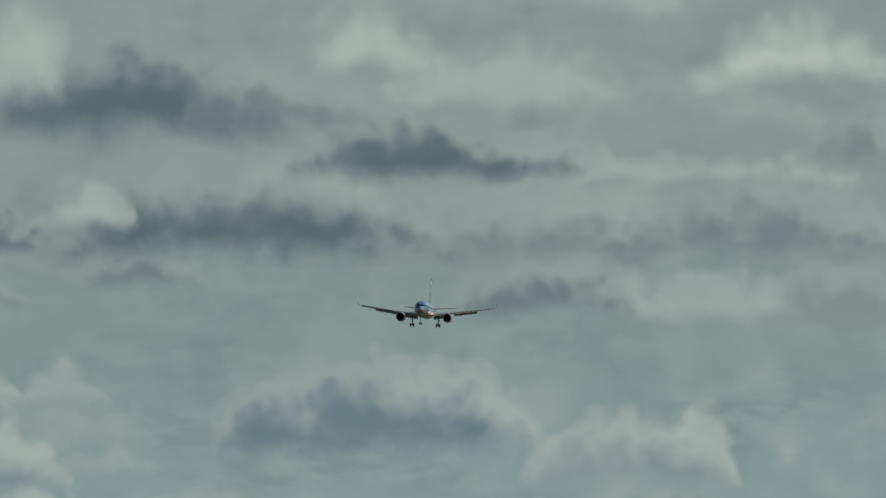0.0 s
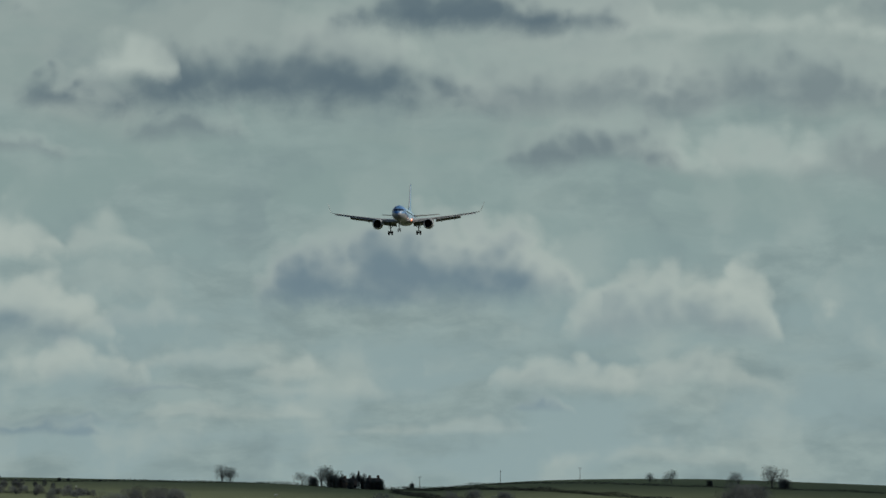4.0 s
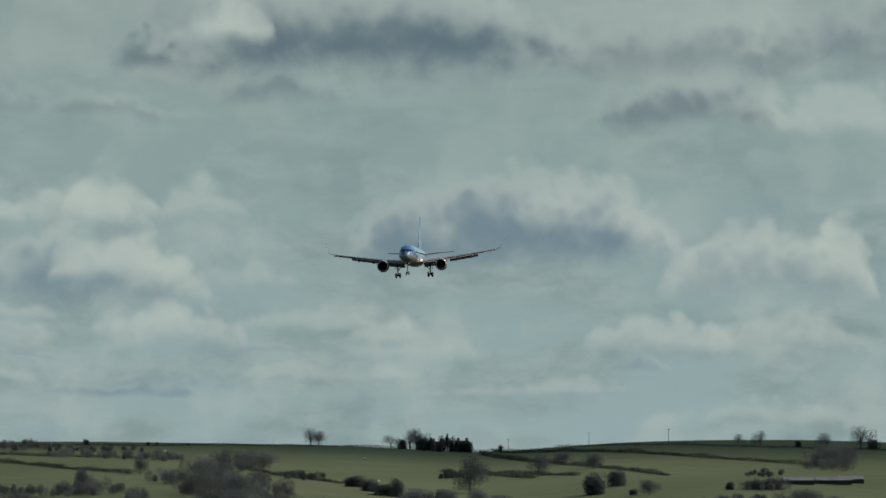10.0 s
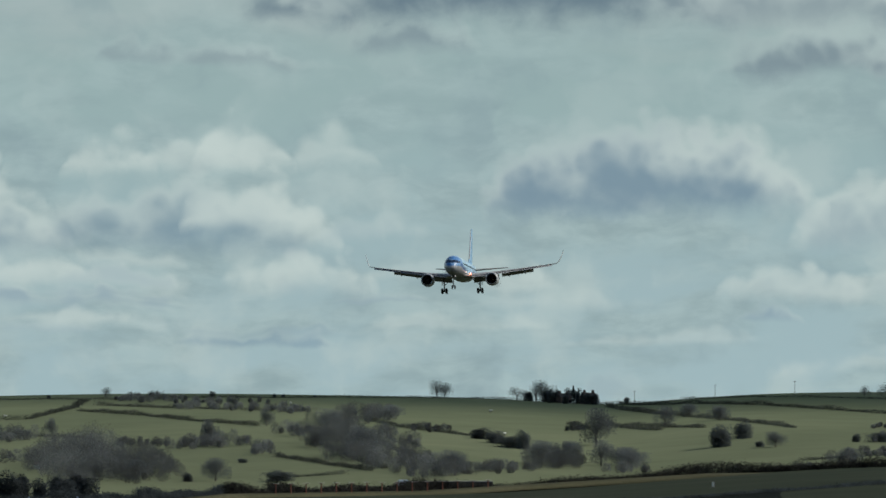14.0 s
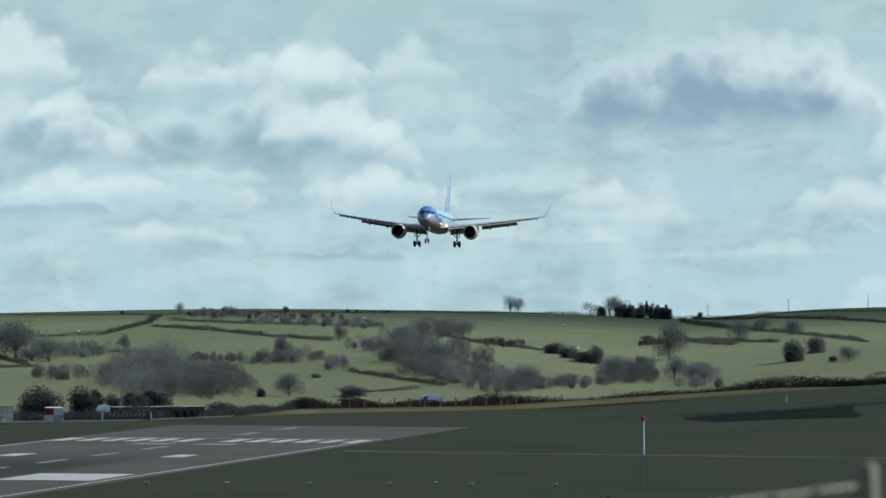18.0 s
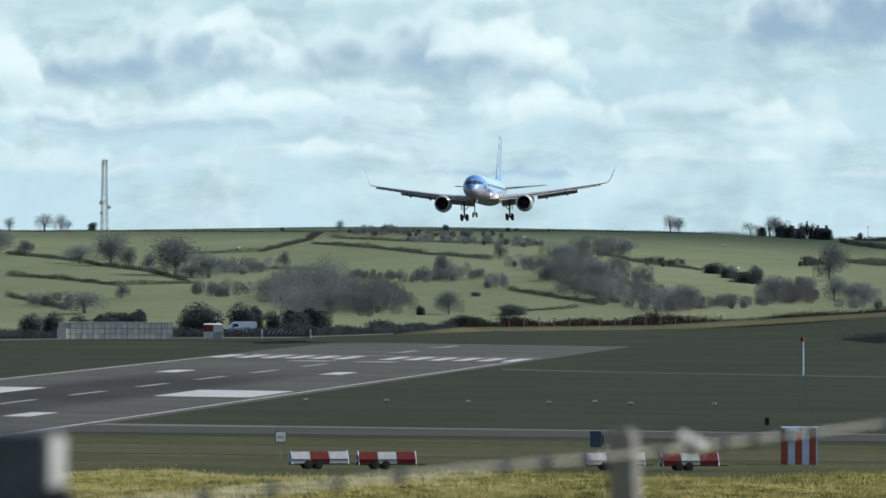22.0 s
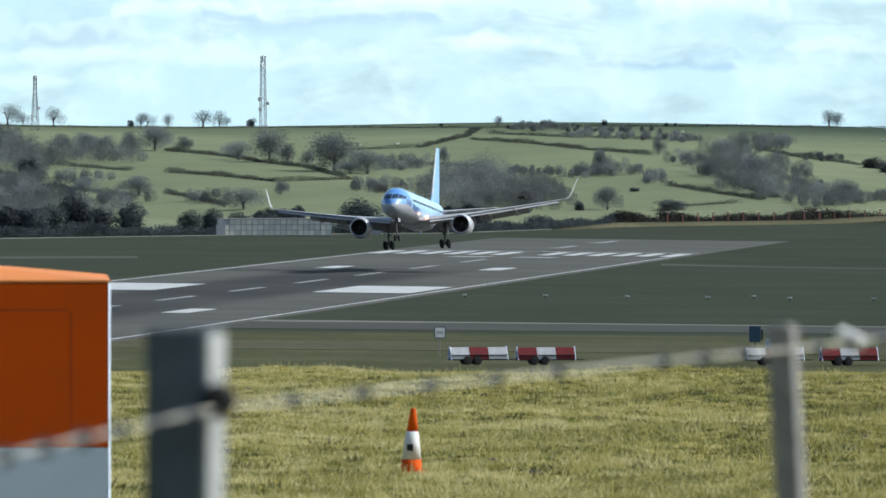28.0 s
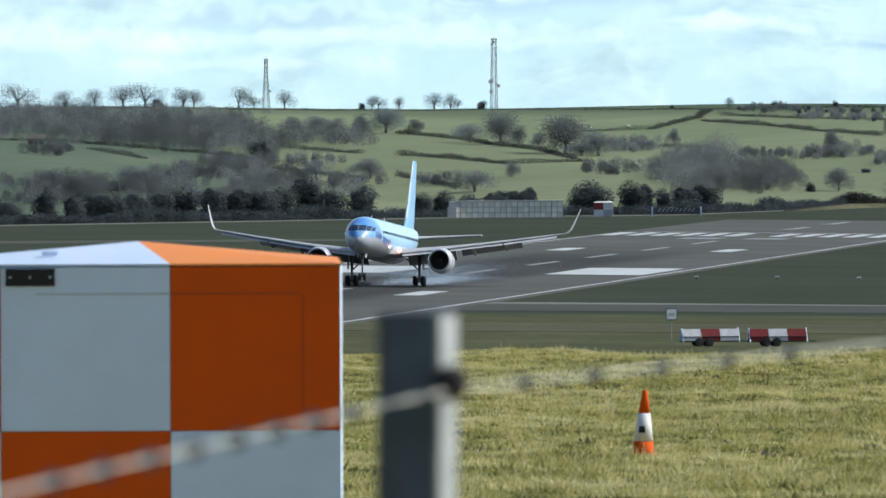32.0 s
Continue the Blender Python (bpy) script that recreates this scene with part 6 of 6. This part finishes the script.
# ---- the airliner: x forward, y to its left, z up, origin in the cabin over the main wheels ----
def airfoil(chord, thick, pts=9):
    up, low = [], []
    for i in range(pts):
        c = i / (pts - 1)
        c = c * c
        t = thick * chord * 5 * (0.2969 * math.sqrt(c) - 0.126 * c - 0.3516 * c ** 2 + 0.2843 * c ** 3 - 0.1015 * c ** 4)
        up.append((c * chord, t * 1.1))
        low.append((c * chord, -t * 0.8))
    return up + low[-2:0:-1]


def panel_wing(bm, stations, side, vertical=False):
    """Skin through stations of (span, leading edge x, chord, z, thickness, cant in degrees)."""
    rings = []
    for y, x, chord, z, th, cant in stations:
        ring = []
        ca, sa = math.cos(radians(cant)), math.sin(radians(cant))
        for c, t in airfoil(chord, th):
            if vertical:
                ring.append((x - c, t, z))
            else:
                ring.append((x - c, side * (y - t * sa), z + t * ca))
        rings.append(ring)
    return loft(bm, rings)


def lead(y):
    return 3.8 - 0.52 * (y - 6.57)


def chord_at(y):
    return float(np.interp(y, [0.5, 1.9, 7.8, 19.0], [9.4, 8.3, 4.9, 1.75]))


def wing_z(y):
    return -1.50 + 2.55 * ((y - 1.9) / 17.0) ** 1.15 if y > 1.9 else -1.55


def wheel_part(parent, x, y, z, r, w):
    t = part("wheel", lathe(bmesh.new(), [(-w / 2, r * 0.62), (-w / 2 * 0.9, r * 0.93), (-w * 0.3, r), (w * 0.3, r), (w / 2 * 0.9, r * 0.93), (w / 2, r * 0.62)], "y", (x, y, z), 22), TYRE, parent, smooth=True)
    return t


def airliner():
    a = thing("airliner", pose(0, 0, 0), "twin-engined airliner with blue nose and pale blue body, gear down", "aircraft")
    nose = 23.1
    sec = [(0.0, 0.06, 0.06, -0.62), (0.25, 0.48, 0.45, -0.60), (0.7, 0.85, 0.82, -0.54), (1.3, 1.17, 1.18, -0.44), (2.1, 1.45, 1.55, -0.28), (3.0, 1.66, 1.80, -0.13), (4.2, 1.80, 1.95, -0.03), (5.8, 1.88, 2.0, 0),
           (30.0, 1.88, 2.0, 0), (34.0, 1.78, 1.85, 0.15), (38.0, 1.48, 1.52, 0.48), (42.0, 0.98, 1.0, 0.98), (45.0, 0.5, 0.55, 1.36), (46.9, 0.18, 0.2, 1.52)]
    rings = [[(nose - s, w * math.cos(t), zc + h * math.sin(t)) for t in (2 * math.pi * i / 32 for i in range(32))] for s, w, h, zc in sec]
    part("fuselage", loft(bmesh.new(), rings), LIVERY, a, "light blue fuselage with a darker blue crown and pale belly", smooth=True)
    fair = [[(x, w * math.cos(t), -1.25 + h * math.sin(t)) for t in (2 * math.pi * i / 24 for i in range(24))] for x, w, h in ((7.6, 0.3, 0.2), (6.0, 1.5, 0.85), (3.5, 2.05, 1.12), (-4.0, 2.05, 1.15), (-6.5, 1.4, 0.8), (-8.0, 0.3, 0.2))]
    part("belly_fairing", loft(bmesh.new(), fair), NACELLE, a, smooth=True)
    # cockpit glazing, three panes a side, laid on the nose
    def nose_x(y, z):
        lo, hi = 0.0, 6.0
        for _ in range(40):
            m = (lo + hi) / 2
            w, h, zc = (float(np.interp(m, [q[0] for q in sec], [q[k] for q in sec])) for k in (1, 2, 3))
            lo, hi = (m, hi) if (y / w) ** 2 + ((z - zc) / h) ** 2 > 1 else (lo, m)
        return nose - lo

    for side in (-1, 1):
        for y0, y1, z0, z1 in ((0.04, 0.78, 0.36, 0.96), (0.83, 1.24, 0.34, 0.88), (1.29, 1.56, 0.34, 0.76)):
            rows = [[(nose_x(y, z) + 0.02, side * y, z + 0.015) for y in np.linspace(y0, y1, 5)] for z in np.linspace(z0, z1, 5)]
            part("cockpit_window", loft(bmesh.new(), rows, close=False, caps=False), COCKPIT, a, "dark cockpit pane")
    # cabin windows and doors on both sides
    pane = mesh_of(box(bmesh.new(), 0, 0, 0, 0.24, 0.02, 0.34, bevel=0.006), "cabin_window", GLASS)
    for side in (-1, 1):
        for k in range(52):
            x = 16.4 - 0.58 * k
            ob = new("cabin_window", pane)
            ob.parent, ob.location = a, (x, side * 1.856, 0.42)
        for x in (16.9, 8.5, -6.0):
            rows = [[(x + dx, side * (1.886 * math.sqrt(1 - (z / 2.006) ** 2) + 0.004), z) for dx in (-0.45, 0.45)] for z in np.linspace(-0.55, 1.15, 9)]
            part("door", loft(bmesh.new(), rows, close=False, caps=False), DOOR_BLUE, a, "pale cabin door outline")
    for side in (-1, 1):
        ys = [0.6, 1.9, 4.2, 6.57, 7.8, 10.5, 13.5, 16.5, 18.2, 18.8]
        wing = part("wing", panel_wing(bmesh.new(), [(y, lead(y), chord_at(y), wing_z(y), 0.125 - 0.002 * y, 4) for y in ys], side), WING_SKIN, a, "swept grey wing")
        tip = [(18.8, lead(18.8), 1.78, wing_z(18.8), 0.09, 8), (19.15, lead(19.2) - 0.05, 1.65, wing_z(18.8) + 0.10, 0.085, 35), (19.5, -3.5, 1.45, wing_z(18.8) + 0.5, 0.08, 62), (19.75, -4.0, 1.2, wing_z(18.8) + 1.1, 0.08, 74), (20.33, -5.6, 0.6, 3.85, 0.08, 78)]
        part("winglet", panel_wing(bmesh.new(), tip, side), WING_SKIN, a, "upturned blended winglet")
        # trailing flaps run down and back, slats droop from the leading edge
        for y0, y1, drop, ch in ((2.2, 7.4, 32, 1.75), (8.0, 14.3, 28, 1.25)):
            rings = []
            for y in (y0, y1):
                xt, zt = lead(y) - chord_at(y) * 0.93, wing_z(y) - 0.16
                ring = [(xt - c * math.cos(radians(drop)) + t * math.sin(radians(drop)), side * y, zt - c * math.sin(radians(drop)) + t * math.cos(radians(drop))) for c, t in airfoil(ch, 0.13)]
                rings.append(ring)
            part("flap", loft(bmesh.new(), rings), WING_UNDER, a, "lowered trailing flap")
        for y0, y1 in ((2.6, 5.6), (7.4, 12.6), (12.8, 18.2)):
            rings = []
            for y in (y0, y1):
                xt, zt = lead(y) + 0.28, wing_z(y) - 0.10
                rings.append([(xt - c, side * y, zt + t - 0.28 * (1 - c / (0.14 * chord_at(y) + 0.2))) for c, t in airfoil(0.14 * chord_at(y) + 0.2, 0.16)])
            part("slat", loft(bmesh.new(), rings), SLAT_GREY, a, "bright leading-edge slat")
        for y, ln in ((4.3, 3.2), (9.4, 2.8), (12.7, 2.4)):
            xt = lead(y) - chord_at(y) * 0.75
            prof = [(xt + 1.2, 0.03), (xt + 0.5, 0.20), (xt - ln * 0.5, 0.24), (xt - ln, 0.04)]
            rings = [[(x, side * y + 0.8 * r * math.cos(t), wing_z(y) - 0.42 - 0.14 * max(0, (xt - x)) + 1.5 * r * math.sin(t)) for t in (2 * math.pi * i / 12 for i in range(12))] for x, r in prof]
            part("flap_fairing", loft(bmesh.new(), rings), WING_UNDER, a, smooth=True)
        ey, ez = side * 6.57, -2.22
        eng = part("engine", lathe(bmesh.new(), [(6.30, 1.16), (5.4, 1.34), (4.2, 1.38), (2.4, 1.22), (1.2, 1.02), (1.2, 0.9), (2.0, 0.9)], "x", (0, ey, ez), 32, caps=False), NACELLE, a, "large turbofan engine nacelle", smooth=True)
        part("intake_lip", lathe(bmesh.new(), [(6.10, 1.22), (6.32, 1.19), (6.42, 1.11), (6.38, 1.04), (6.10, 1.00)], "x", (0, ey, ez), 32, caps=False), BARE_METAL, eng, "polished intake lip", smooth=True)
        part("intake_duct", lathe(bmesh.new(), [(6.12, 1.0), (5.2, 0.98), (5.15, 0.96)], "x", (0, ey, ez), 32, caps=False), INTAKE, eng, smooth=True)
        bm = bmesh.new()
        for k in range(22):
            t = 2 * math.pi * k / 22
            c, s = math.cos(t), math.sin(t)
            p = [Vector((5.3, ey + 0.28 * c, ez + 0.28 * s)), Vector((5.1, ey + 0.28 * math.cos(t + 0.25), ez + 0.28 * math.sin(t + 0.25))), Vector((5.1, ey + 0.97 * math.cos(t + 0.2), ez + 0.97 * math.sin(t + 0.2))), Vector((5.3, ey + 0.97 * c, ez + 0.97 * s))]
            bm.faces.new([bm.verts.new(q) for q in p])
        part("fan", bm, INTAKE, eng)
        part("spinner", lathe(bmesh.new(), [(5.75, 0.02), (5.5, 0.2), (5.1, 0.3), (4.9, 0.98)], "x", (0, ey, ez), 20), INTAKE, eng, smooth=True)
        part("exhaust_cone", lathe(bmesh.new(), [(2.0, 0.85), (0.6, 0.62), (-0.6, 0.25)], "x", (0, ey, ez), 24), STRUT, eng, smooth=True)
        part("pylon", loft(bmesh.new(), [[(5.2, ey + w, ez + 1.25), (3.6, ey + w, wing_z(6.57) - 0.05), (-0.3, ey + w, wing_z(6.57) - 0.3), (0.8, ey + w, ez + 0.9), (2.6, ey + w, ez + 1.0)] for w in (-0.2, 0.2)]), NACELLE, a)
        part("tailplane", panel_wing(bmesh.new(), [(0.4, -16.9, 4.6, 0.80, 0.10, 4), (7.55, -21.4, 1.6, 1.40, 0.09, 4)], side), WING_SKIN, a, "grey horizontal tailplane")
        # main gear: strut, brace, four wheels on a bogie, door
        gy = side * 3.66
        gear = part("main_gear", tube(bmesh.new(), (0.1, gy, -1.5), (0, gy, -4.2), 0.17, 0.13, 12), STRUT, a, "main landing gear leg")
        part("side_brace", tube(bmesh.new(), (0.1, side * 2.2, -1.9), (0, gy, -3.2), 0.08, 0.07, 8), STRUT, gear)
        part("drag_brace", tube(bmesh.new(), (1.5, gy, -1.7), (0.1, gy, -3.3), 0.07, 0.07, 8), STRUT, gear)
        part("bogie_beam", tube(bmesh.new(), (0.72, gy, -4.22), (-0.72, gy, -4.34), 0.11, 0.11, 10), STRUT, gear)
        for wx, wz in ((0.62, -4.26), (-0.62, -4.36)):
            part("axle", tube(bmesh.new(), (wx, gy - 0.5, wz), (wx, gy + 0.5, wz), 0.07, 0.07, 8), STRUT, gear)
            for off in (-0.43, 0.43):
                wheel_part(gear, wx, gy + off, wz, 0.51, 0.36)
        part("gear_door", box(bmesh.new(), 0, gy + side * 0.42, -2.35, 1.5, 0.05, 1.5, bevel=0.02), WING_SKIN, gear)
        if side > 0:
            for x, y, z, r, m in ((9.6, 1.66, -0.95, 0.13, LAMP_SMALL), (6.55, 2.30, -1.22, 0.24, LAMP)):
                light = part("landing_light", lathe(bmesh.new(), [(x, r), (x + 0.08, r * 0.9), (x + 0.14, r * 0.3)], "x", (0, y, z), 14), m, a)
                if m is LAMP:
                    part("bulb", lathe(bmesh.new(), [(x + 0.12, r * 0.5), (x + 0.2, r * 0.4)], "x", (0, y + 0.02, z + 0.06), 12), LAMP_CORE, light)
        else:
            part("landing_light", lathe(bmesh.new(), [(7.0, 0.08), (7.06, 0.05)], "x", (0, -1.95, -0.95), 12), LAMP_SMALL, a)
    part("fin", panel_wing(bmesh.new(), [(0, -13.6, 8.6, 1.6, 0.06, 0), (0, -15.4, 6.9, 3.0, 0.085, 0), (0, -20.7, 3.0, 9.45, 0.08, 0)], 1, True), FIN_BLUE, a, "tall light blue tail fin")
    part("fin_edge", panel_wing(bmesh.new(), [(0, -15.34, 0.9, 3.0, 0.34, 0), (0, -20.62, 0.45, 9.46, 0.30, 0)], 1, True), NACELLE, a, "pale fin leading edge")
    part("rudder", panel_wing(bmesh.new(), [(0, -20.95, 1.55, 2.6, 0.05, 0), (0, -22.9, 0.95, 9.2, 0.05, 0)], 1, True), FIN_BLUE, a)
    ng = part("nose_gear", tube(bmesh.new(), (18.5, 0, -1.7), (18.3, 0, -4.3), 0.12, 0.09, 10), STRUT, a, "nose landing gear leg")
    part("drag_brace", tube(bmesh.new(), (19.6, 0, -1.8), (18.4, 0, -3.2), 0.06, 0.06, 8), STRUT, ng)
    part("axle", tube(bmesh.new(), (18.3, -0.38, -4.4), (18.3, 0.38, -4.4), 0.06, 0.06, 8), STRUT, ng)
    for off in (-0.27, 0.27):
        wheel_part(ng, 18.3, off, -4.42, 0.42, 0.26)
        part("gear_door", box(bmesh.new(), 18.9, off * 1.6, -2.15, 1.5, 0.04, 0.5, bevel=0.015), NACELLE, ng)
    for x, z, h in ((12.0, 2.0, 0.35), (2.0, 2.0, 0.4), (14.0, -2.35, -0.3)):
        part("antenna", loft(bmesh.new(), [[(x, -0.03, z - 0.02), (x, 0.03, z - 0.02), (x - 0.4, 0, z - 0.02)], [(x - 0.25, -0.02, z + h), (x - 0.25, 0.02, z + h), (x - 0.45, 0, z + h)]]), WHITE, a)
    return a


AIRLINER = airliner()


def bird():
    """A magpie on the wing."""
    b = thing("bird", pose(40, 300, 20), "black and white bird flying low over the field", "bird")
    part("body", lathe(bmesh.new(), [(-0.10, 0.02), (-0.04, 0.05), (0.05, 0.055), (0.11, 0.035), (0.15, 0.01)], "x", (0, 0, 0), 12), BLACK, b, smooth=True)
    part("belly", lathe(bmesh.new(), [(-0.05, 0.02), (0.0, 0.045), (0.05, 0.02)], "x", (0, 0, -0.02), 10), WHITE, b, "white belly", smooth=True)
    part("tail", loft(bmesh.new(), [[(-0.09, -0.015, 0.01), (-0.09, 0.015, 0.01), (-0.09, 0, 0.02)], [(-0.3, -0.03, 0.01), (-0.3, 0.03, 0.01), (-0.3, 0, 0.016)]]), BLACK, b)
    for side in (-1, 1):
        part("wing", loft(bmesh.new(), [[(0.06, side * 0.03, 0.03), (-0.07, side * 0.03, 0.03), (0, side * 0.03, 0.045)], [(0.04, side * 0.18, 0.10), (-0.09, side * 0.18, 0.10), (-0.02, side * 0.18, 0.11)], [(-0.04, side * 0.29, 0.12), (-0.07, side * 0.29, 0.12), (-0.05, side * 0.29, 0.125)]]), BLACK, b)
    return b


BIRD = bird()


def smoke_puff(seed, size, count):
    """Thin smoke as a cloud of fine flecks, densest in the middle."""
    rng = np.random.default_rng(seed)
    c = rng.normal(size=(count, 3)) * np.array([2.4, 1.2, 0.34]) * size
    c[:, 2] = np.abs(c[:, 2]) - 0.8
    p = thing("tyre_smoke", pose(0, 0, 0), "thin bluish white puff of tyre smoke over the runway", "smoke", "tyre smoke")
    ob = new("puff", triangles("puff", scatter_tris(rng, c, 0.028, 0.011), SMOKE))
    ob.parent = p
    return p


PUFFS = [smoke_puff(70 + k, 1.6 - 0.07 * k, 3500 + 800 * k) for k in range(14)]


def exhaust_smoke():
    """Brown exhaust haze in small wisps that drift apart once they have left the engine."""
    t = thing("exhaust_smoke", Matrix.Identity(4), "thin brown haze behind the aircraft's engine", "smoke")
    made = []
    for k in range(60):
        rng = np.random.default_rng(400 + k)
        c = np.clip(rng.normal(size=(280, 3)) * 0.45, -0.85, 0.85)
        ob = new("wisp", triangles("wisp", scatter_tris(rng, c, 0.11, 0.035), SOOT))
        ob.parent = t
        made.append(ob)
    return made


WISPS = exhaust_smoke()

AIRLINER_ROWS = [  # seconds, place, heading off the runway, pitch, bank in degrees
    (0, 175.1, 3052.1, 103.54, -0.88, 0.33, -1.73),
    (1, 167.6, 2992.4, 98.85, -0.82, 0.62, -0.27),
    (2, 159.9, 2932.5, 94.73, -0.82, 0.36, 0.86),
    (3, 152.8, 2873.0, 89.38, -0.85, 0.86, 0.95),
    (3.5, 149.6, 2843.2, 86.67, -0.89, 1.12, 0.89),
    (5.5, 137.7, 2723.7, 75.07, -0.99, 1.91, 0.38),
    (6, 134.8, 2694.1, 72.71, -0.99, 1.97, 1.01),
    (7, 128.8, 2634.6, 68.72, -0.93, 1.73, 0.83),
    (8, 122.6, 2575.2, 65.53, -0.90, 1.36, 1.32),
    (9, 116.6, 2515.8, 62.29, -0.86, 1.03, 1.55),
    (10, 110.3, 2456.7, 58.58, -0.82, 0.74, 1.78),
    (11, 103.7, 2397.5, 54.42, -0.76, 0.50, 1.72),
    (12, 97.1, 2338.6, 50.25, -0.92, 1.06, 1.25),
    (13, 90.4, 2279.4, 46.15, -1.09, 1.68, 1.06),
    (14, 83.8, 2220.6, 42.54, -1.27, 2.35, 1.01),
    (15, 77.2, 2162.0, 39.84, -1.43, 2.84, 0.24),
    (15.5, 74.0, 2132.5, 38.75, -1.39, 2.69, -0.10),
    (17.5, 60.5, 2014.6, 35.02, -0.93, 2.09, -0.80),
    (18, 57.1, 1985.5, 33.97, -0.86, 1.93, -1.17),
    (19, 50.6, 1927.0, 31.92, -0.69, 1.61, -1.45),
    (20, 44.5, 1868.6, 29.72, -0.68, 1.57, -0.75),
    (21, 38.5, 1810.2, 27.16, -0.68, 1.59, 1.02),
    (22, 32.5, 1751.6, 24.40, -0.73, 1.55, 0.89),
    (23, 26.5, 1693.9, 21.68, -0.82, 1.38, 0.23),
    (24, 20.5, 1634.6, 18.67, -0.79, 1.98, -0.64),
    (25, 14.5, 1576.8, 15.59, -0.83, 2.36, -0.46),
    (25.5, 11.5, 1548.8, 14.14, -0.92, 2.56, -0.60),
    (27.5, -0.54, 1431.4, 8.78, -1.30, 3.42, 1.03),
    (28, -3.47, 1402.8, 7.87, -1.41, 3.80, 2.05),
    (29, -9.77, 1344.6, 6.80, -1.20, 3.62, 3.91),
    (30, -16.24, 1286.5, 5.94, -1.11, 4.53, 3.21),
    (31, -23.64, 1228.9, 5.56, -0.51, 3.88, 2.14),
    (32, -30.97, 1171.9, 5.23, 0.21, 2.75, -0.73),
]


def motions():
    heading = math.degrees(math.atan2(-0.99373, -0.11177))
    walk(AIRLINER, [(t, pose(x, y, z, 0, 0, heading + h) @ pose(0, 0, 0, 0, -p, 0) @ pose(0, 0, 0, r, 0, 0)) for t, x, y, z, h, p, r in AIRLINER_ROWS])
    walk(SKY, [(t, pose(EYE[0], EYE[1], EYE[2] + 0.17 * (t - 12), 0, 0, -0.0074 * (t - 9))) for t in (0, 16, 32)])

    def on_road(mr, shift, far):
        d = float(np.interp(mr, [-120, -70, -35, -15, 0, 8, 20, 34, 60, 110, 200], [1480, 1600, 1700, 1768, 1806, 1862, 1964, 2025, 2062, 2072, 2100]))
        return ground_at(bearing(mr, d + shift + far * float(step(mr, 24.0, 48.0)))) + Vector((0, 0, 0.03))

    for ob, at, when, rate, shift, far in ((VAN, 20.0, 19.0, 8.0, 25, 140), (LORRY, 22.5, 15.5, 8.45, 30, 0)):
        rows = []
        for t in range(0, 33, 2):
            p, q = on_road(at - rate * (t - when), shift, far), on_road(at - rate * (t + 0.5 - when), shift, far)
            rows.append((t, Matrix.Translation(p) @ pose(0, 0, 0, 0, 0, 180 + min(12.0, math.degrees(math.atan2(p.y - q.y, p.x - q.x))))))
        walk(ob, rows)
    # a burst of soot leaves one engine, sinks and thins out
    wisp_rng = random.Random(6)
    course = Vector((math.cos(radians(heading)), math.sin(radians(heading)), 0))
    left = Vector((-course.y, course.x, 0))
    spots = [(t, Vector((x, y, z))) for t, x, y, z, *_ in AIRLINER_ROWS]
    for k, ob in enumerate(WISPS):
        puff = 13.9 + 1.35 * (k // 5) / 11
        rows = [(t, Matrix.Translation(p + left * 6.57 + course * 3.0 - Vector((0, 0, 2.2)))) for t, p in spots if t < puff - 0.2]
        (ta, pa), (tb, pb) = [q for q in spots if q[0] <= puff][-1], [q for q in spots if q[0] > puff][0]
        start = pa.lerp(pb, (puff - ta) / (tb - ta)) + left * 6.57 - course * 1.0 - Vector((0, 0, 2.4))
        stray = Vector([wisp_rng.gauss(0, 1) for _ in range(3)])
        stray.z = abs(stray.z) * 0.6
        rows.append((puff, Matrix.Translation(start)))
        for late, right, down, spread in ((0.5, 1.0, 4.5, 0.6), (1.2, 3.2, 11.0, 1.4), (2.5, 8.0, 16.0, 9.0), (3.5, 25.0, 14.0, 38.0), (6.0, 80.0, 0.0, 110.0)):
            rows.append((puff + late, Matrix.Translation(start + left * right - Vector((0, 0, down)) + stray * spread)))
        rows.append((32, Matrix.Translation(start + left * 300 + stray * 200)))
        walk(ob, rows)
    # the smoke leaves the wheels when they touch, and stays behind
    for k, ob in enumerate(PUFFS):
        side = -3.66 if k < 7 else 3.66
        touch = 30.5 + 0.12 * k if k < 7 else 31.4 + 0.085 * (k - 7)
        rows = []
        for t, x, y, z, h, p, r in AIRLINER_ROWS:
            if t < touch - 0.2:
                rows.append((t, pose(x, y, z) @ pose(0, 0, 0, 0, 0, heading)))
        u = 352 + 57.6 * (touch - 30.75)
        rows.append((touch, Matrix.Translation(runway_point(u, side, 0.9))))
        late = 32.0 - touch
        rows.append((32, Matrix.Translation(runway_point(u + 5 * min(1.0, late), side + 1.8 * late, 0.85 + 0.35 * late))))
        walk(ob, rows)
    walk(BIRD, [(t, pose(*(bearing(mr, 300, z)), 0, 0, 190 + tip) @ pose(0, 0, 0, tip, 0, 0)) for t, mr, z, tip in
                ((0, 400, 24, 0), (20, 160, 23, 0), (27.5, 17.6, 19.9, 10), (28, 7.3, 19.75, -15), (28.5, -4.5, 18.8, 10), (29, -17.2, 17.6, -5), (29.6, -32, 17.2, 5), (32, -120, 22, 0))])


motions()
